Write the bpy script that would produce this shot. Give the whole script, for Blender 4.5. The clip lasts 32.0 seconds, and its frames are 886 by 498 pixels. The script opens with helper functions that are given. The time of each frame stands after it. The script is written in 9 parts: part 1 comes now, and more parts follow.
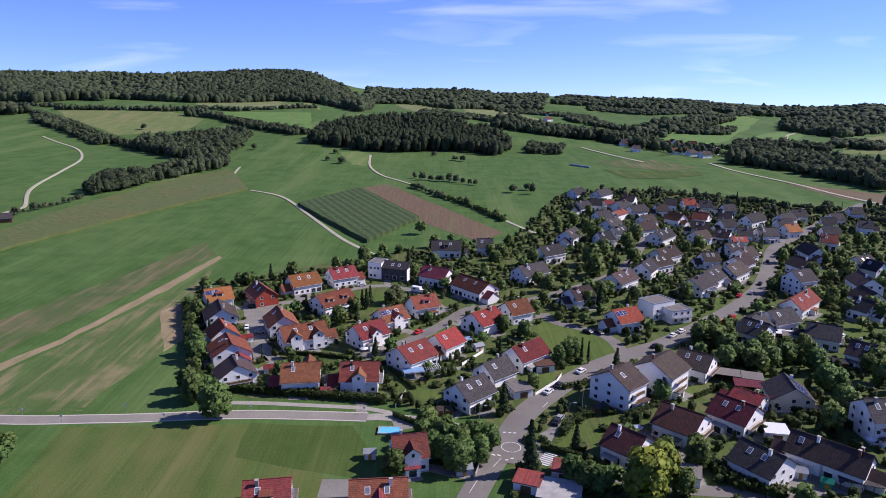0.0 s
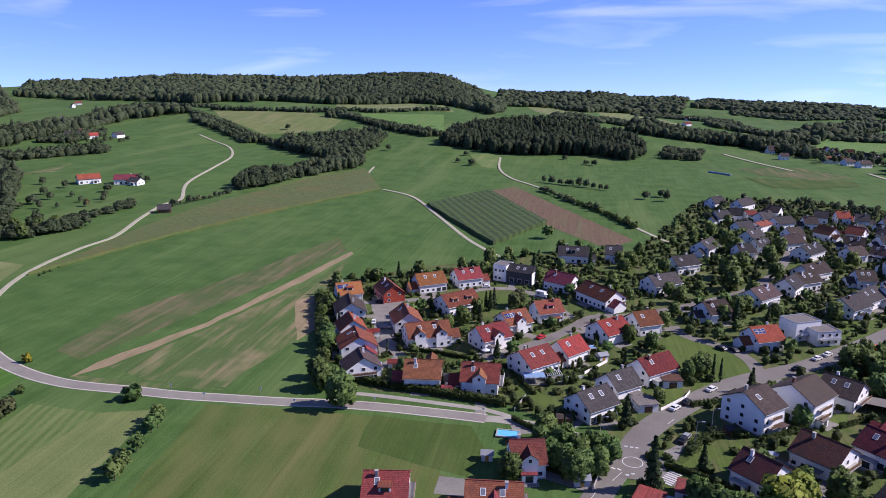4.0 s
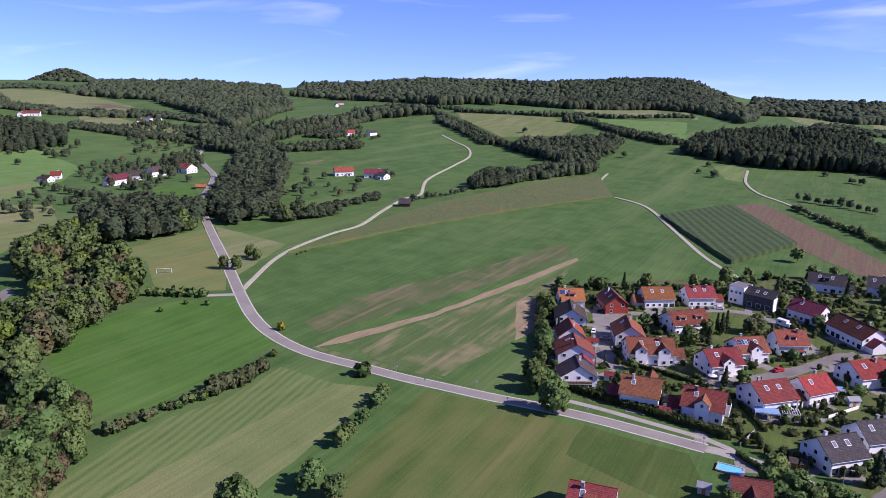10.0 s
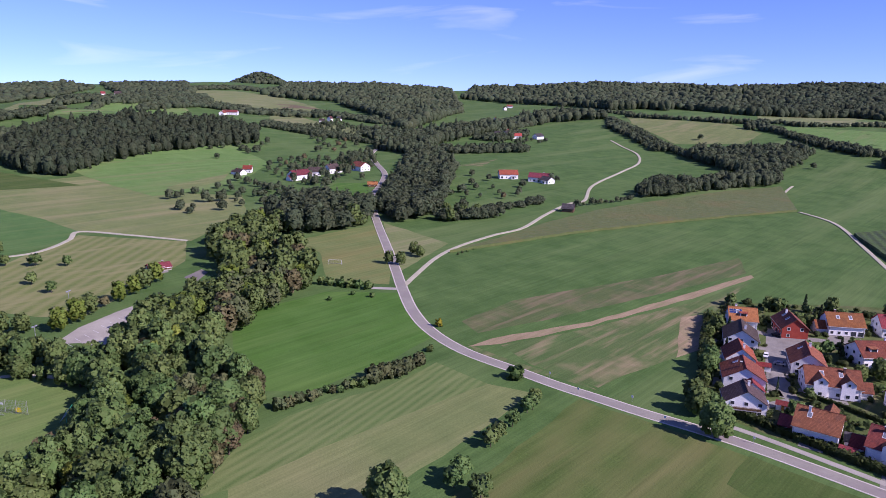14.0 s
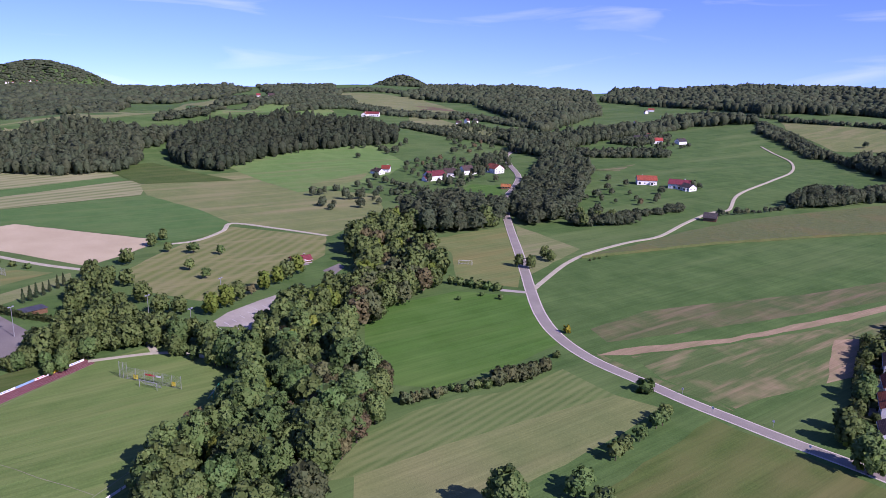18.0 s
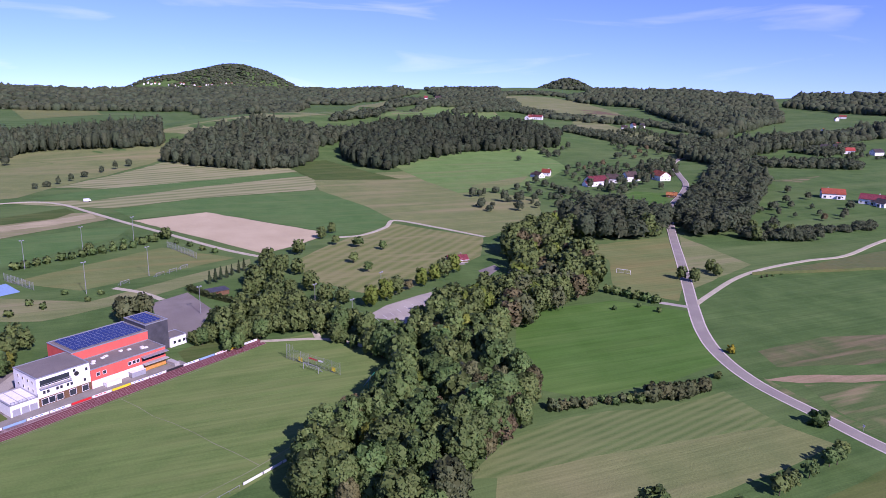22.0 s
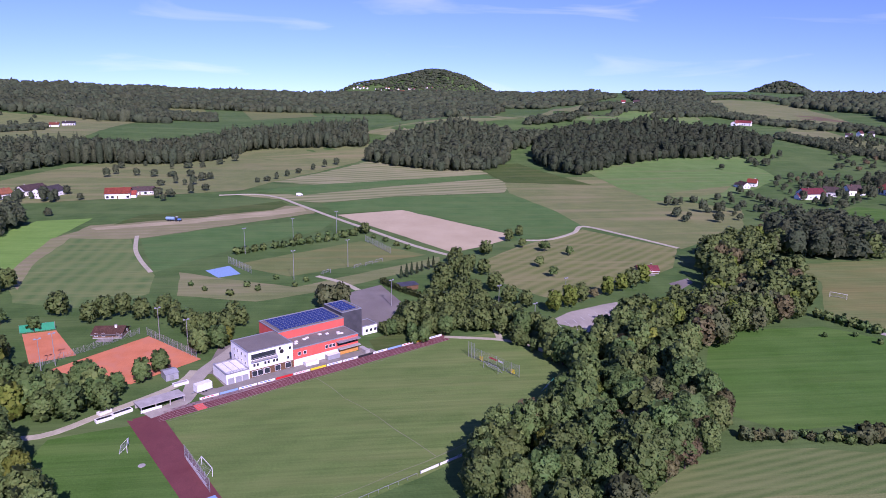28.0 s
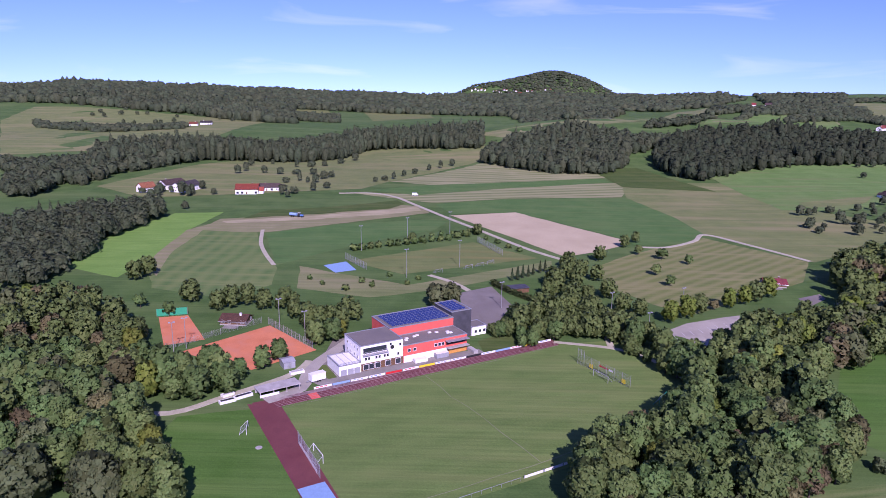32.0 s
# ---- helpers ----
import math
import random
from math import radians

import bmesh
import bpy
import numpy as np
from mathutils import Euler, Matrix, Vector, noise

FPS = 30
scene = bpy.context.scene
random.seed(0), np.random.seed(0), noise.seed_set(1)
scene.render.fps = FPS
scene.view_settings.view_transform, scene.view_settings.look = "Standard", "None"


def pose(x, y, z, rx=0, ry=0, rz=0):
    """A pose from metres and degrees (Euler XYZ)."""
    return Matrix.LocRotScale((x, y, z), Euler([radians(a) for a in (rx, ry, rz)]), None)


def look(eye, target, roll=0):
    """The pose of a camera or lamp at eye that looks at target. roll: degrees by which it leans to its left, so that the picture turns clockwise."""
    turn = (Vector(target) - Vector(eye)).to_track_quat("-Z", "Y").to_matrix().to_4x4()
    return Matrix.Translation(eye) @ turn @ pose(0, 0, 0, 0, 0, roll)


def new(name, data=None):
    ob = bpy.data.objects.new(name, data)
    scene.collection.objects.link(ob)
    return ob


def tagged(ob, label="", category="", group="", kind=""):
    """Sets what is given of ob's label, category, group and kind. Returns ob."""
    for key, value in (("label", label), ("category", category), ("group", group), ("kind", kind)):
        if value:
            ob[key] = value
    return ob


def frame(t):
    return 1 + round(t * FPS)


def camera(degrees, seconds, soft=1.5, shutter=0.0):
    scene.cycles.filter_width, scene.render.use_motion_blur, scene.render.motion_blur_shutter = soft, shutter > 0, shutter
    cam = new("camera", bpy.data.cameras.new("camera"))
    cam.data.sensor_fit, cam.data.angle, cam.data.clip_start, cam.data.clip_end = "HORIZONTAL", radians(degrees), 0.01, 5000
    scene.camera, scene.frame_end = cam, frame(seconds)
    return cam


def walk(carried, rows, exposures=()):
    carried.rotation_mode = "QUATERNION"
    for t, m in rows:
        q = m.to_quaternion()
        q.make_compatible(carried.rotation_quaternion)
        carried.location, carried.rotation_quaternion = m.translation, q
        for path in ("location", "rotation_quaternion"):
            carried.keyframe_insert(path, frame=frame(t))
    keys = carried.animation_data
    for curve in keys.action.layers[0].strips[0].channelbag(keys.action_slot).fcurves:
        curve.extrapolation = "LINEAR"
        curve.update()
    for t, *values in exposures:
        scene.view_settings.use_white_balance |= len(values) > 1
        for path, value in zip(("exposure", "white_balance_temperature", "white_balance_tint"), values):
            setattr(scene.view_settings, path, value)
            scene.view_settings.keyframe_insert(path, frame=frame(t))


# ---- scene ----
cam = camera(64.28, 32.0, soft=0.9)

PATH = [
    (0.0, pose(0, 0, 100, 76.00, -0.49, 0.12)),
    (0.5, pose(0, 0, 100, 76.04, -0.70, 1.15)),
    (1.0, pose(0, 0, 100, 76.09, -0.76, 2.26)),
    (1.5, pose(0, 0, 100, 76.09, -0.48, 3.33)),
    (2.0, pose(0, 0, 100, 76.11, -0.58, 4.75)),
    (2.5, pose(0, 0, 100, 76.14, -0.65, 6.38)),
    (3.0, pose(0, 0, 100, 76.14, -0.62, 7.86)),
    (3.5, pose(0, 0, 100, 76.13, -0.48, 9.20)),
    (5.5, pose(0, 0, 100, 76.19, -0.54, 15.24)),
    (6.0, pose(0, 0, 100, 76.20, -0.57, 16.77)),
    (6.5, pose(0, 0, 100, 76.21, -0.65, 18.22)),
    (7.0, pose(0, 0, 100, 76.21, -0.65, 19.73)),
    (7.5, pose(0, 0, 100, 76.22, -0.69, 21.36)),
    (8.0, pose(0, 0, 100, 76.23, -0.76, 23.03)),
    (8.5, pose(0, 0, 100, 76.26, -0.75, 24.65)),
    (9.0, pose(0, 0, 100, 76.26, -0.87, 26.22)),
    (9.5, pose(0, 0, 100, 76.26, -0.83, 27.78)),
    (10.0, pose(0, 0, 100, 76.28, -0.89, 29.44)),
    (10.5, pose(0, 0, 100, 76.28, -0.91, 31.14)),
    (11.0, pose(0, 0, 100, 76.29, -0.91, 32.89)),
    (11.5, pose(0, 0, 100, 76.29, -0.90, 34.73)),
    (12.0, pose(0, 0, 100, 76.30, -0.95, 36.42)),
    (12.5, pose(0, 0, 100, 76.30, -0.96, 37.83)),
    (13.0, pose(0, 0, 100, 76.32, -0.99, 39.35)),
    (13.5, pose(0, 0, 100, 76.33, -1.03, 41.09)),
    (14.0, pose(0, 0, 100, 76.33, -1.06, 42.81)),
    (14.5, pose(0, 0, 100, 76.34, -1.02, 44.23)),
    (16.5, pose(0, 0, 100, 76.35, -1.02, 49.18)),
    (17.0, pose(0, 0, 100, 76.34, -0.99, 50.61)),
    (17.5, pose(0, 0, 100, 76.34, -0.97, 52.07)),
    (18.0, pose(0, 0, 100, 76.34, -0.99, 53.68)),
    (18.5, pose(0, 0, 100, 76.32, -0.98, 55.29)),
    (19.0, pose(0, 0, 100, 76.32, -0.96, 56.93)),
    (19.5, pose(0, 0, 100, 76.31, -0.96, 58.44)),
    (20.0, pose(0, 0, 100, 76.32, -1.00, 60.02)),
    (20.5, pose(0, 0, 100, 76.32, -1.01, 61.72)),
    (21.0, pose(0, 0, 100, 76.33, -1.05, 63.52)),
    (21.5, pose(0, 0, 100, 76.35, -1.06, 65.26)),
    (22.0, pose(0, 0, 100, 76.35, -1.07, 66.68)),
    (22.5, pose(0, 0, 100, 76.36, -1.06, 68.00)),
    (23.0, pose(0, 0, 100, 76.36, -1.07, 69.34)),
    (23.5, pose(0, 0, 100, 76.36, -1.05, 70.88)),
    (24.0, pose(0, 0, 100, 76.37, -1.08, 72.48)),
    (24.5, pose(0, 0, 100, 76.36, -1.08, 73.97)),
    (25.0, pose(0, 0, 100, 76.37, -1.07, 75.30)),
    (25.5, pose(0, 0, 100, 76.37, -1.00, 76.44)),
    (27.5, pose(0, 0, 100, 76.42, -0.86, 81.44)),
    (28.0, pose(0, 0, 100, 76.41, -0.76, 82.09)),
    (28.5, pose(0, 0, 100, 76.44, -0.71, 83.18)),
    (29.0, pose(0, 0, 100, 76.45, -0.74, 84.46)),
    (29.5, pose(0, 0, 100, 76.46, -0.73, 85.89)),
    (30.0, pose(0, 0, 100, 76.45, -0.78, 87.24)),
    (30.5, pose(0, 0, 100, 76.43, -0.76, 88.21)),
    (31.0, pose(0, 0, 100, 76.43, -0.71, 89.18)),
    (31.5, pose(0, 0, 100, 76.46, -0.68, 90.30)),
    (32.0, pose(0, 0, 100, 76.45, -0.67, 91.40)),
]
walk(cam, PATH, ((0, 0.57, 6250, 22), (12, 0.66, 6050, 36), (22, 0.62, 5850, 49), (32, 0.53, 5750, 54)))

# ---- world, sun ----
SUN_AZ, SUN_EL = 77.0, 37.0
world = bpy.data.worlds.new("world")
scene.world = world
world.use_nodes = True
wn, wl = world.node_tree.nodes, world.node_tree.links
wn.clear()
w_out, w_bg, w_sky = wn.new("ShaderNodeOutputWorld"), wn.new("ShaderNodeBackground"), wn.new("ShaderNodeTexSky")
w_sky.sky_type, w_sky.sun_disc = "NISHITA", False
w_sky.sun_elevation, w_sky.sun_rotation = radians(SUN_EL), radians(SUN_AZ)
w_sky.air_density, w_sky.dust_density, w_sky.ozone_density = 0.65, 0.0, 6.0
w_bg.inputs["Strength"].default_value = 0.122
# thin wisps of high cloud
w_tc, w_map, w_noise, w_ramp, w_mix = (wn.new("ShaderNodeTexCoord"), wn.new("ShaderNodeMapping"), wn.new("ShaderNodeTexNoise"),
                                       wn.new("ShaderNodeValToRGB"), wn.new("ShaderNodeMixRGB"))
w_map.inputs["Scale"].default_value = (2.6, 2.6, 17)
w_noise.inputs["Scale"].default_value, w_noise.inputs["Detail"].default_value, w_noise.inputs["Distortion"].default_value = 1.6, 6, 0.6
w_ramp.color_ramp.elements[0].position, w_ramp.color_ramp.elements[1].position = 0.56, 0.86
w_ramp.color_ramp.elements[1].color = (0.3, 0.3, 0.3, 1)
w_mix.inputs["Color2"].default_value = (8.0, 8.4, 9.0, 1)
wl.new(w_tc.outputs["Generated"], w_map.inputs["Vector"])
wl.new(w_map.outputs["Vector"], w_noise.inputs["Vector"])
wl.new(w_noise.outputs["Fac"], w_ramp.inputs["Fac"])
wl.new(w_ramp.outputs["Color"], w_mix.inputs["Fac"])
w_tint = wn.new("ShaderNodeMixRGB")
w_tint.blend_type = "MULTIPLY"
w_tint.inputs["Fac"].default_value, w_tint.inputs["Color2"].default_value = 1.0, (0.73, 0.75, 1.04, 1)
w_up = wn.new("ShaderNodeMapping")
w_up.inputs["Location"].default_value = (0, 0, 0.060)
wl.new(w_tc.outputs["Generated"], w_up.inputs["Vector"])
wl.new(w_up.outputs["Vector"], w_sky.inputs["Vector"])
wl.new(w_sky.outputs["Color"], w_tint.inputs["Color1"])
wl.new(w_tint.outputs["Color"], w_mix.inputs["Color1"])
wl.new(w_mix.outputs["Color"], w_bg.inputs["Color"])
wl.new(w_bg.outputs["Background"], w_out.inputs["Surface"])

sun = new("sun", bpy.data.lights.new("sun", "SUN"))
sun.data.energy, sun.data.angle, sun.data.color = 4.5, radians(0.6), (1.0, 0.95, 0.88)
SUN_DIR = Vector((math.sin(radians(SUN_AZ)) * math.cos(radians(SUN_EL)), math.cos(radians(SUN_AZ)) * math.cos(radians(SUN_EL)), math.sin(radians(SUN_EL))))
sun.matrix_world = look(SUN_DIR * 200, (0, 0, 0))


# ---- materials ----
def mat(name, dark, light, scale=0.5, fine=6.0, rough=0.8, metal=0.0, bump=0.0, bump_scale=8.0, broad=0.0, bands=None, rand=0.0, island=0.0,
        spec=0.3, third=None, streak=0.0, gap=0.22, deep=0.3, lay=None):
    """A procedural surface: two noises between two colours, broad patches, bands (degrees, width in metres, strength, wobble), a tint for each object or island."""
    m = bpy.data.materials.new(name)
    m.use_nodes = True
    nodes, links = m.node_tree.nodes, m.node_tree.links
    bsdf = nodes["Principled BSDF"]
    geo = nodes.new("ShaderNodeNewGeometry")

    def noise_tex(sc, detail=3.0):
        n = nodes.new("ShaderNodeTexNoise")
        n.inputs["Scale"].default_value, n.inputs["Detail"].default_value, n.inputs["Roughness"].default_value = sc, detail, 0.6
        links.new(geo.outputs["Position"], n.inputs["Vector"])
        return n.outputs["Fac"]

    def blend(fac, a, b, kind="MIX"):
        x = nodes.new("ShaderNodeMixRGB")
        x.blend_type = kind
        for key, v in (("Fac", fac), ("Color1", a), ("Color2", b)):
            if isinstance(v, (int, float)):
                x.inputs[key].default_value = v
            elif isinstance(v, tuple):
                x.inputs[key].default_value = (*v, 1)
            else:
                links.new(v, x.inputs[key])
        return x.outputs["Color"]

    def spread(fac, lo, hi):
        r = nodes.new("ShaderNodeMapRange")
        r.inputs["From Min"].default_value, r.inputs["From Max"].default_value = lo, hi
        links.new(fac, r.inputs["Value"])
        return r.outputs["Result"]

    col = blend(spread(noise_tex(scale), 0.3, 0.7), dark, light)
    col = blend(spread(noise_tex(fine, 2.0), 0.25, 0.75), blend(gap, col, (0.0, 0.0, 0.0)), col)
    lay = lay if lay is not None else bands[0] if bands else -13

    def swaths(across, along, detail=3.0):
        mp = nodes.new("ShaderNodeMapping")
        mp.inputs["Rotation"].default_value = (0, 0, radians(lay))
        mp.inputs["Scale"].default_value = (across, along, 0.1)
        links.new(geo.outputs["Position"], mp.inputs["Vector"])
        ns = nodes.new("ShaderNodeTexNoise")
        ns.inputs["Scale"].default_value, ns.inputs["Detail"].default_value = 1.0, detail
        links.new(mp.outputs["Vector"], ns.inputs["Vector"])
        return ns.outputs["Fac"]

    if broad and third and streak:
        col = blend(spread(noise_tex(broad * 0.7, 4.0), 0.52, 0.8), col, third)
        col = blend(spread(swaths(broad * 4.5, broad * 0.45, 5.0), 0.5, 0.72), col, third)
    elif broad and third:
        col = blend(spread(noise_tex(broad, 4.0), 0.5, 0.68), col, third)
    elif third:
        col = blend(spread(noise_tex(scale * 0.37, 4.0), 0.5, 0.62), col, third)
    for across, along, k in ((0.55, 0.018, streak), (1.9, 0.03, streak * 0.8)):
        if k:
            col = blend(spread(swaths(across, along), 0.3, 0.7), blend(1.0, col, (1 - k, 1 - k, 1 - k), "MULTIPLY"), blend(1.0, col, (1 + k, 1 + k * 0.8, 1 + k), "MULTIPLY"))
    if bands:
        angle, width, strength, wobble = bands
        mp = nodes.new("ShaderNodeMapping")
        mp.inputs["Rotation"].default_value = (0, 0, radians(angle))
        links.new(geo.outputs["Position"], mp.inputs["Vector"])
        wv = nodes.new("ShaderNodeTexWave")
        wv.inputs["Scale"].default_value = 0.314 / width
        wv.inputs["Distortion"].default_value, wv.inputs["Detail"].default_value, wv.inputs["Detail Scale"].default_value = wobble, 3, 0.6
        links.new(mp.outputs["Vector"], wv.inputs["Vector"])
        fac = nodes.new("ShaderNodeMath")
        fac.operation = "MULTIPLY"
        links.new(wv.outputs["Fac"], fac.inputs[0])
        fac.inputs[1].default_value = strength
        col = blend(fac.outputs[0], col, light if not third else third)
    for src, amount in ((nodes.new("ShaderNodeObjectInfo").outputs["Random"], rand), (geo.outputs["Random Per Island"], island)):
        if not amount:
            continue
        hsv = nodes.new("ShaderNodeHueSaturation")
        for key, lo, hi, wrap in (("Hue", 0.5 - 0.035 * amount, 0.5 + 0.03 * amount, 7.31), ("Value", 1 - 0.35 * amount, 1 + 0.35 * amount, 1.0)):
            k = nodes.new("ShaderNodeMath")
            k.operation = "MULTIPLY"
            k.inputs[1].default_value = wrap
            links.new(src, k.inputs[0])
            fr = nodes.new("ShaderNodeMath")
            fr.operation = "FRACT"
            links.new(k.outputs[0], fr.inputs[0])
            r = nodes.new("ShaderNodeMapRange")
            r.inputs["To Min"].default_value, r.inputs["To Max"].default_value = lo, hi
            links.new(fr.outputs[0], r.inputs["Value"])
            links.new(r.outputs["Result"], hsv.inputs[key])
        links.new(col, hsv.inputs["Color"])
        col = hsv.outputs["Color"]
    links.new(col, bsdf.inputs["Base Color"])
    bsdf.inputs["Roughness"].default_value, bsdf.inputs["Metallic"].default_value = rough, metal
    bsdf.inputs["Specular IOR Level"].default_value = spec
    if bump:
        b = nodes.new("ShaderNodeBump")
        b.inputs["Strength"].default_value, b.inputs["Distance"].default_value = bump, deep
        links.new(noise_tex(bump_scale, 4.0), b.inputs["Height"])
        links.new(b.outputs["Normal"], bsdf.inputs["Normal"])
    return m


def grass(name, dark, light, third=None, bands=None, broad=0.02, lay=None):
    return mat(name, dark, light, 0.06, 1.3, 0.95, bump=0.5, bump_scale=1.6, broad=broad, third=third, bands=bands, spec=0.1, streak=0.12, lay=lay)


G_D, G_L = (0.067, 0.106, 0.019), (0.107, 0.151, 0.033)
GROUND = grass("ground_grass", (0.050, 0.106, 0.025), (0.084, 0.152, 0.041), (0.098, 0.150, 0.047), broad=0.008)
RICH_GRASS = grass("rich_grass", (0.054, 0.132, 0.020), (0.072, 0.158, 0.030), (0.084, 0.156, 0.034))
DARK_GRASS = grass("dark_grass", (0.049, 0.091, 0.019), (0.072, 0.113, 0.027), (0.092, 0.116, 0.036))
DARK_FIELD = grass("dark_field", (0.060, 0.139, 0.034), (0.087, 0.168, 0.047), (0.092, 0.150, 0.045))
BRIGHT_GRASS = grass("bright_grass", (0.122, 0.252, 0.046), (0.158, 0.292, 0.060))
BRIGHT_HILL = grass("bright_hill", (0.096, 0.190, 0.045), (0.129, 0.224, 0.062), (0.133, 0.180, 0.060))
HILL_GRASS = grass("hill_grass", (0.132, 0.173, 0.060), (0.173, 0.207, 0.078), (0.205, 0.205, 0.099))
PALE_GRASS = grass("pale_grass", (0.117, 0.162, 0.048), (0.151, 0.189, 0.063), (0.164, 0.163, 0.056))
OLIVE_GRASS = grass("olive_grass", (0.127, 0.170, 0.057), (0.170, 0.205, 0.071), (0.205, 0.202, 0.090), broad=0.012)
SOIL_FAINT = grass("worn_sward", (0.070, 0.112, 0.036), (0.096, 0.124, 0.042), (0.172, 0.138, 0.078), broad=0.05, lay=12)
STRAW_STRIP = grass("dry_straw", (0.235, 0.186, 0.104), (0.320, 0.250, 0.148), (0.190, 0.178, 0.084), broad=0.12, lay=12)
STRAW_PATCH = grass("patchy_straw", (0.068, 0.122, 0.034), (0.098, 0.142, 0.046), (0.232, 0.190, 0.102), broad=0.055, lay=12)
TAN_SWATH = grass("tan_swath", (0.205, 0.198, 0.100), (0.265, 0.250, 0.136), (0.160, 0.182, 0.070), bands=(-5, 9, 0.6, 0.7))
PALE_HAY = grass("pale_hay", (0.290, 0.268, 0.150), (0.370, 0.340, 0.200), (0.235, 0.235, 0.115), broad=0.06, lay=-5)
PLOUGHED = mat("ploughed_soil", (0.112, 0.074, 0.040), (0.160, 0.106, 0.058), 0.3, 1.5, 0.95, bump=0.8, bump_scale=1.5, third=(0.112, 0.100, 0.042), broad=0.03, streak=0.14, lay=156.7)
BARE_EARTH = mat("bare_earth", (0.390, 0.330, 0.196), (0.455, 0.390, 0.240), 0.04, 1.5, 0.95, bump=0.5, bump_scale=1.5)
MOWN_STRIPES = grass("mown_stripes", (0.082, 0.140, 0.038), (0.104, 0.160, 0.046), (0.160, 0.190, 0.070), bands=(-13, 3.0, 0.55, 0.8), broad=0.03)
MEADOW_STREAKS = grass("meadow_streaks", (0.066, 0.110, 0.024), (0.092, 0.136, 0.034), (0.118, 0.128, 0.042), bands=(-13, 11, 0.45, 3.0), broad=0.03)
MOWN_CURVES = grass("mown_curves", (0.076, 0.150, 0.042), (0.104, 0.174, 0.050), (0.148, 0.186, 0.064), bands=(90, 9, 0.5, 2.0), broad=0.03)
HAY_STRIPES = grass("hay_stripes", (0.130, 0.176, 0.062), (0.163, 0.205, 0.073), (0.255, 0.255, 0.130), bands=(-15, 13, 0.8, 0.5), broad=0.02)
ORCHARD_GRASS = grass("orchard_grass", (0.112, 0.154, 0.044), (0.146, 0.180, 0.052), (0.202, 0.200, 0.086), bands=(-43, 7, 0.6, 1.5), broad=0.03)
PITCH_GRASS = grass("pitch_grass", (0.096, 0.162, 0.040), (0.116, 0.188, 0.048), (0.138, 0.186, 0.056), bands=(-33.4, 9, 0.2, 0.3), broad=0.03)
LAWN = grass("garden_lawn", (0.056, 0.092, 0.022), (0.098, 0.132, 0.038), (0.130, 0.125, 0.056), broad=0.09)
LAWN_BRIGHT = grass("bright_lawn", (0.074, 0.118, 0.026), (0.104, 0.145, 0.036))
ASPHALT = mat("asphalt", (0.160, 0.146, 0.125), (0.218, 0.200, 0.174), 0.12, 3.0, 0.85, bump=0.2, third=(0.135, 0.118, 0.108), broad=0.06)
ASPHALT_PALE = mat("worn_asphalt", (0.300, 0.280, 0.230), (0.375, 0.352, 0.295), 0.1, 3.0, 0.85, bump=0.2, third=(0.245, 0.225, 0.195), broad=0.08)
VERGE = mat("pale_road_edge", (0.46, 0.42, 0.35), (0.56, 0.51, 0.44), 0.3, 3.0, 0.9)
ASPHALT_MID = mat("country_asphalt", (0.212, 0.196, 0.160), (0.275, 0.256, 0.212), 0.1, 3.0, 0.85, bump=0.2, third=(0.21, 0.18, 0.165), broad=0.08)
PAVING = mat("paving", (0.186, 0.174, 0.150), (0.255, 0.240, 0.210), 0.2, 4.0, 0.85, bump=0.3)
GRAVEL = mat("gravel", (0.340, 0.322, 0.225), (0.440, 0.415, 0.300), 0.3, 4.0, 0.95, bump=0.4)
CONCRETE = mat("concrete", (0.30, 0.29, 0.27), (0.42, 0.40, 0.38), 0.4, 5.0, 0.85, bump=0.2)
WHITE_LINE = mat("road_paint", (0.55, 0.55, 0.53), (0.72, 0.72, 0.70), 1.0, 8.0, 0.7)
TRACK_RED = mat("red_tartan", (0.128, 0.038, 0.040), (0.170, 0.052, 0.052), 0.2, 3.0, 0.85, bump=0.1, third=(0.11, 0.03, 0.032), broad=0.1)
CLAY = mat("orange_clay", (0.50, 0.165, 0.070), (0.60, 0.215, 0.100), 0.15, 3.0, 0.95, third=(0.46, 0.18, 0.10), broad=0.1)
WHITE_WALL = mat("white_render", (0.80, 0.79, 0.77), (0.88, 0.87, 0.85), 0.3, 4.0, 0.85, rand=0.12)
GREY_WALL = mat("grey_render", (0.42, 0.42, 0.43), (0.52, 0.52, 0.53), 0.3, 4.0, 0.85)
BRICK_WALL = mat("brown_cladding", (0.14, 0.065, 0.045), (0.20, 0.090, 0.060), 0.8, 6.0, 0.8)
WOOD_RED = mat("red_stained_boards", (0.30, 0.045, 0.028), (0.38, 0.065, 0.038), 0.6, 6.0, 0.8)
YELLOW_WALL = mat("pale_yellow_render", (0.66, 0.58, 0.40), (0.74, 0.66, 0.48), 0.3, 4.0, 0.85)
RED_WALL = mat("red_render", (0.62, 0.100, 0.072), (0.70, 0.125, 0.090), 0.3, 4.0, 0.75)
ANTHRACITE = mat("anthracite_cladding", (0.045, 0.046, 0.052), (0.075, 0.076, 0.085), 0.5, 5.0, 0.6)


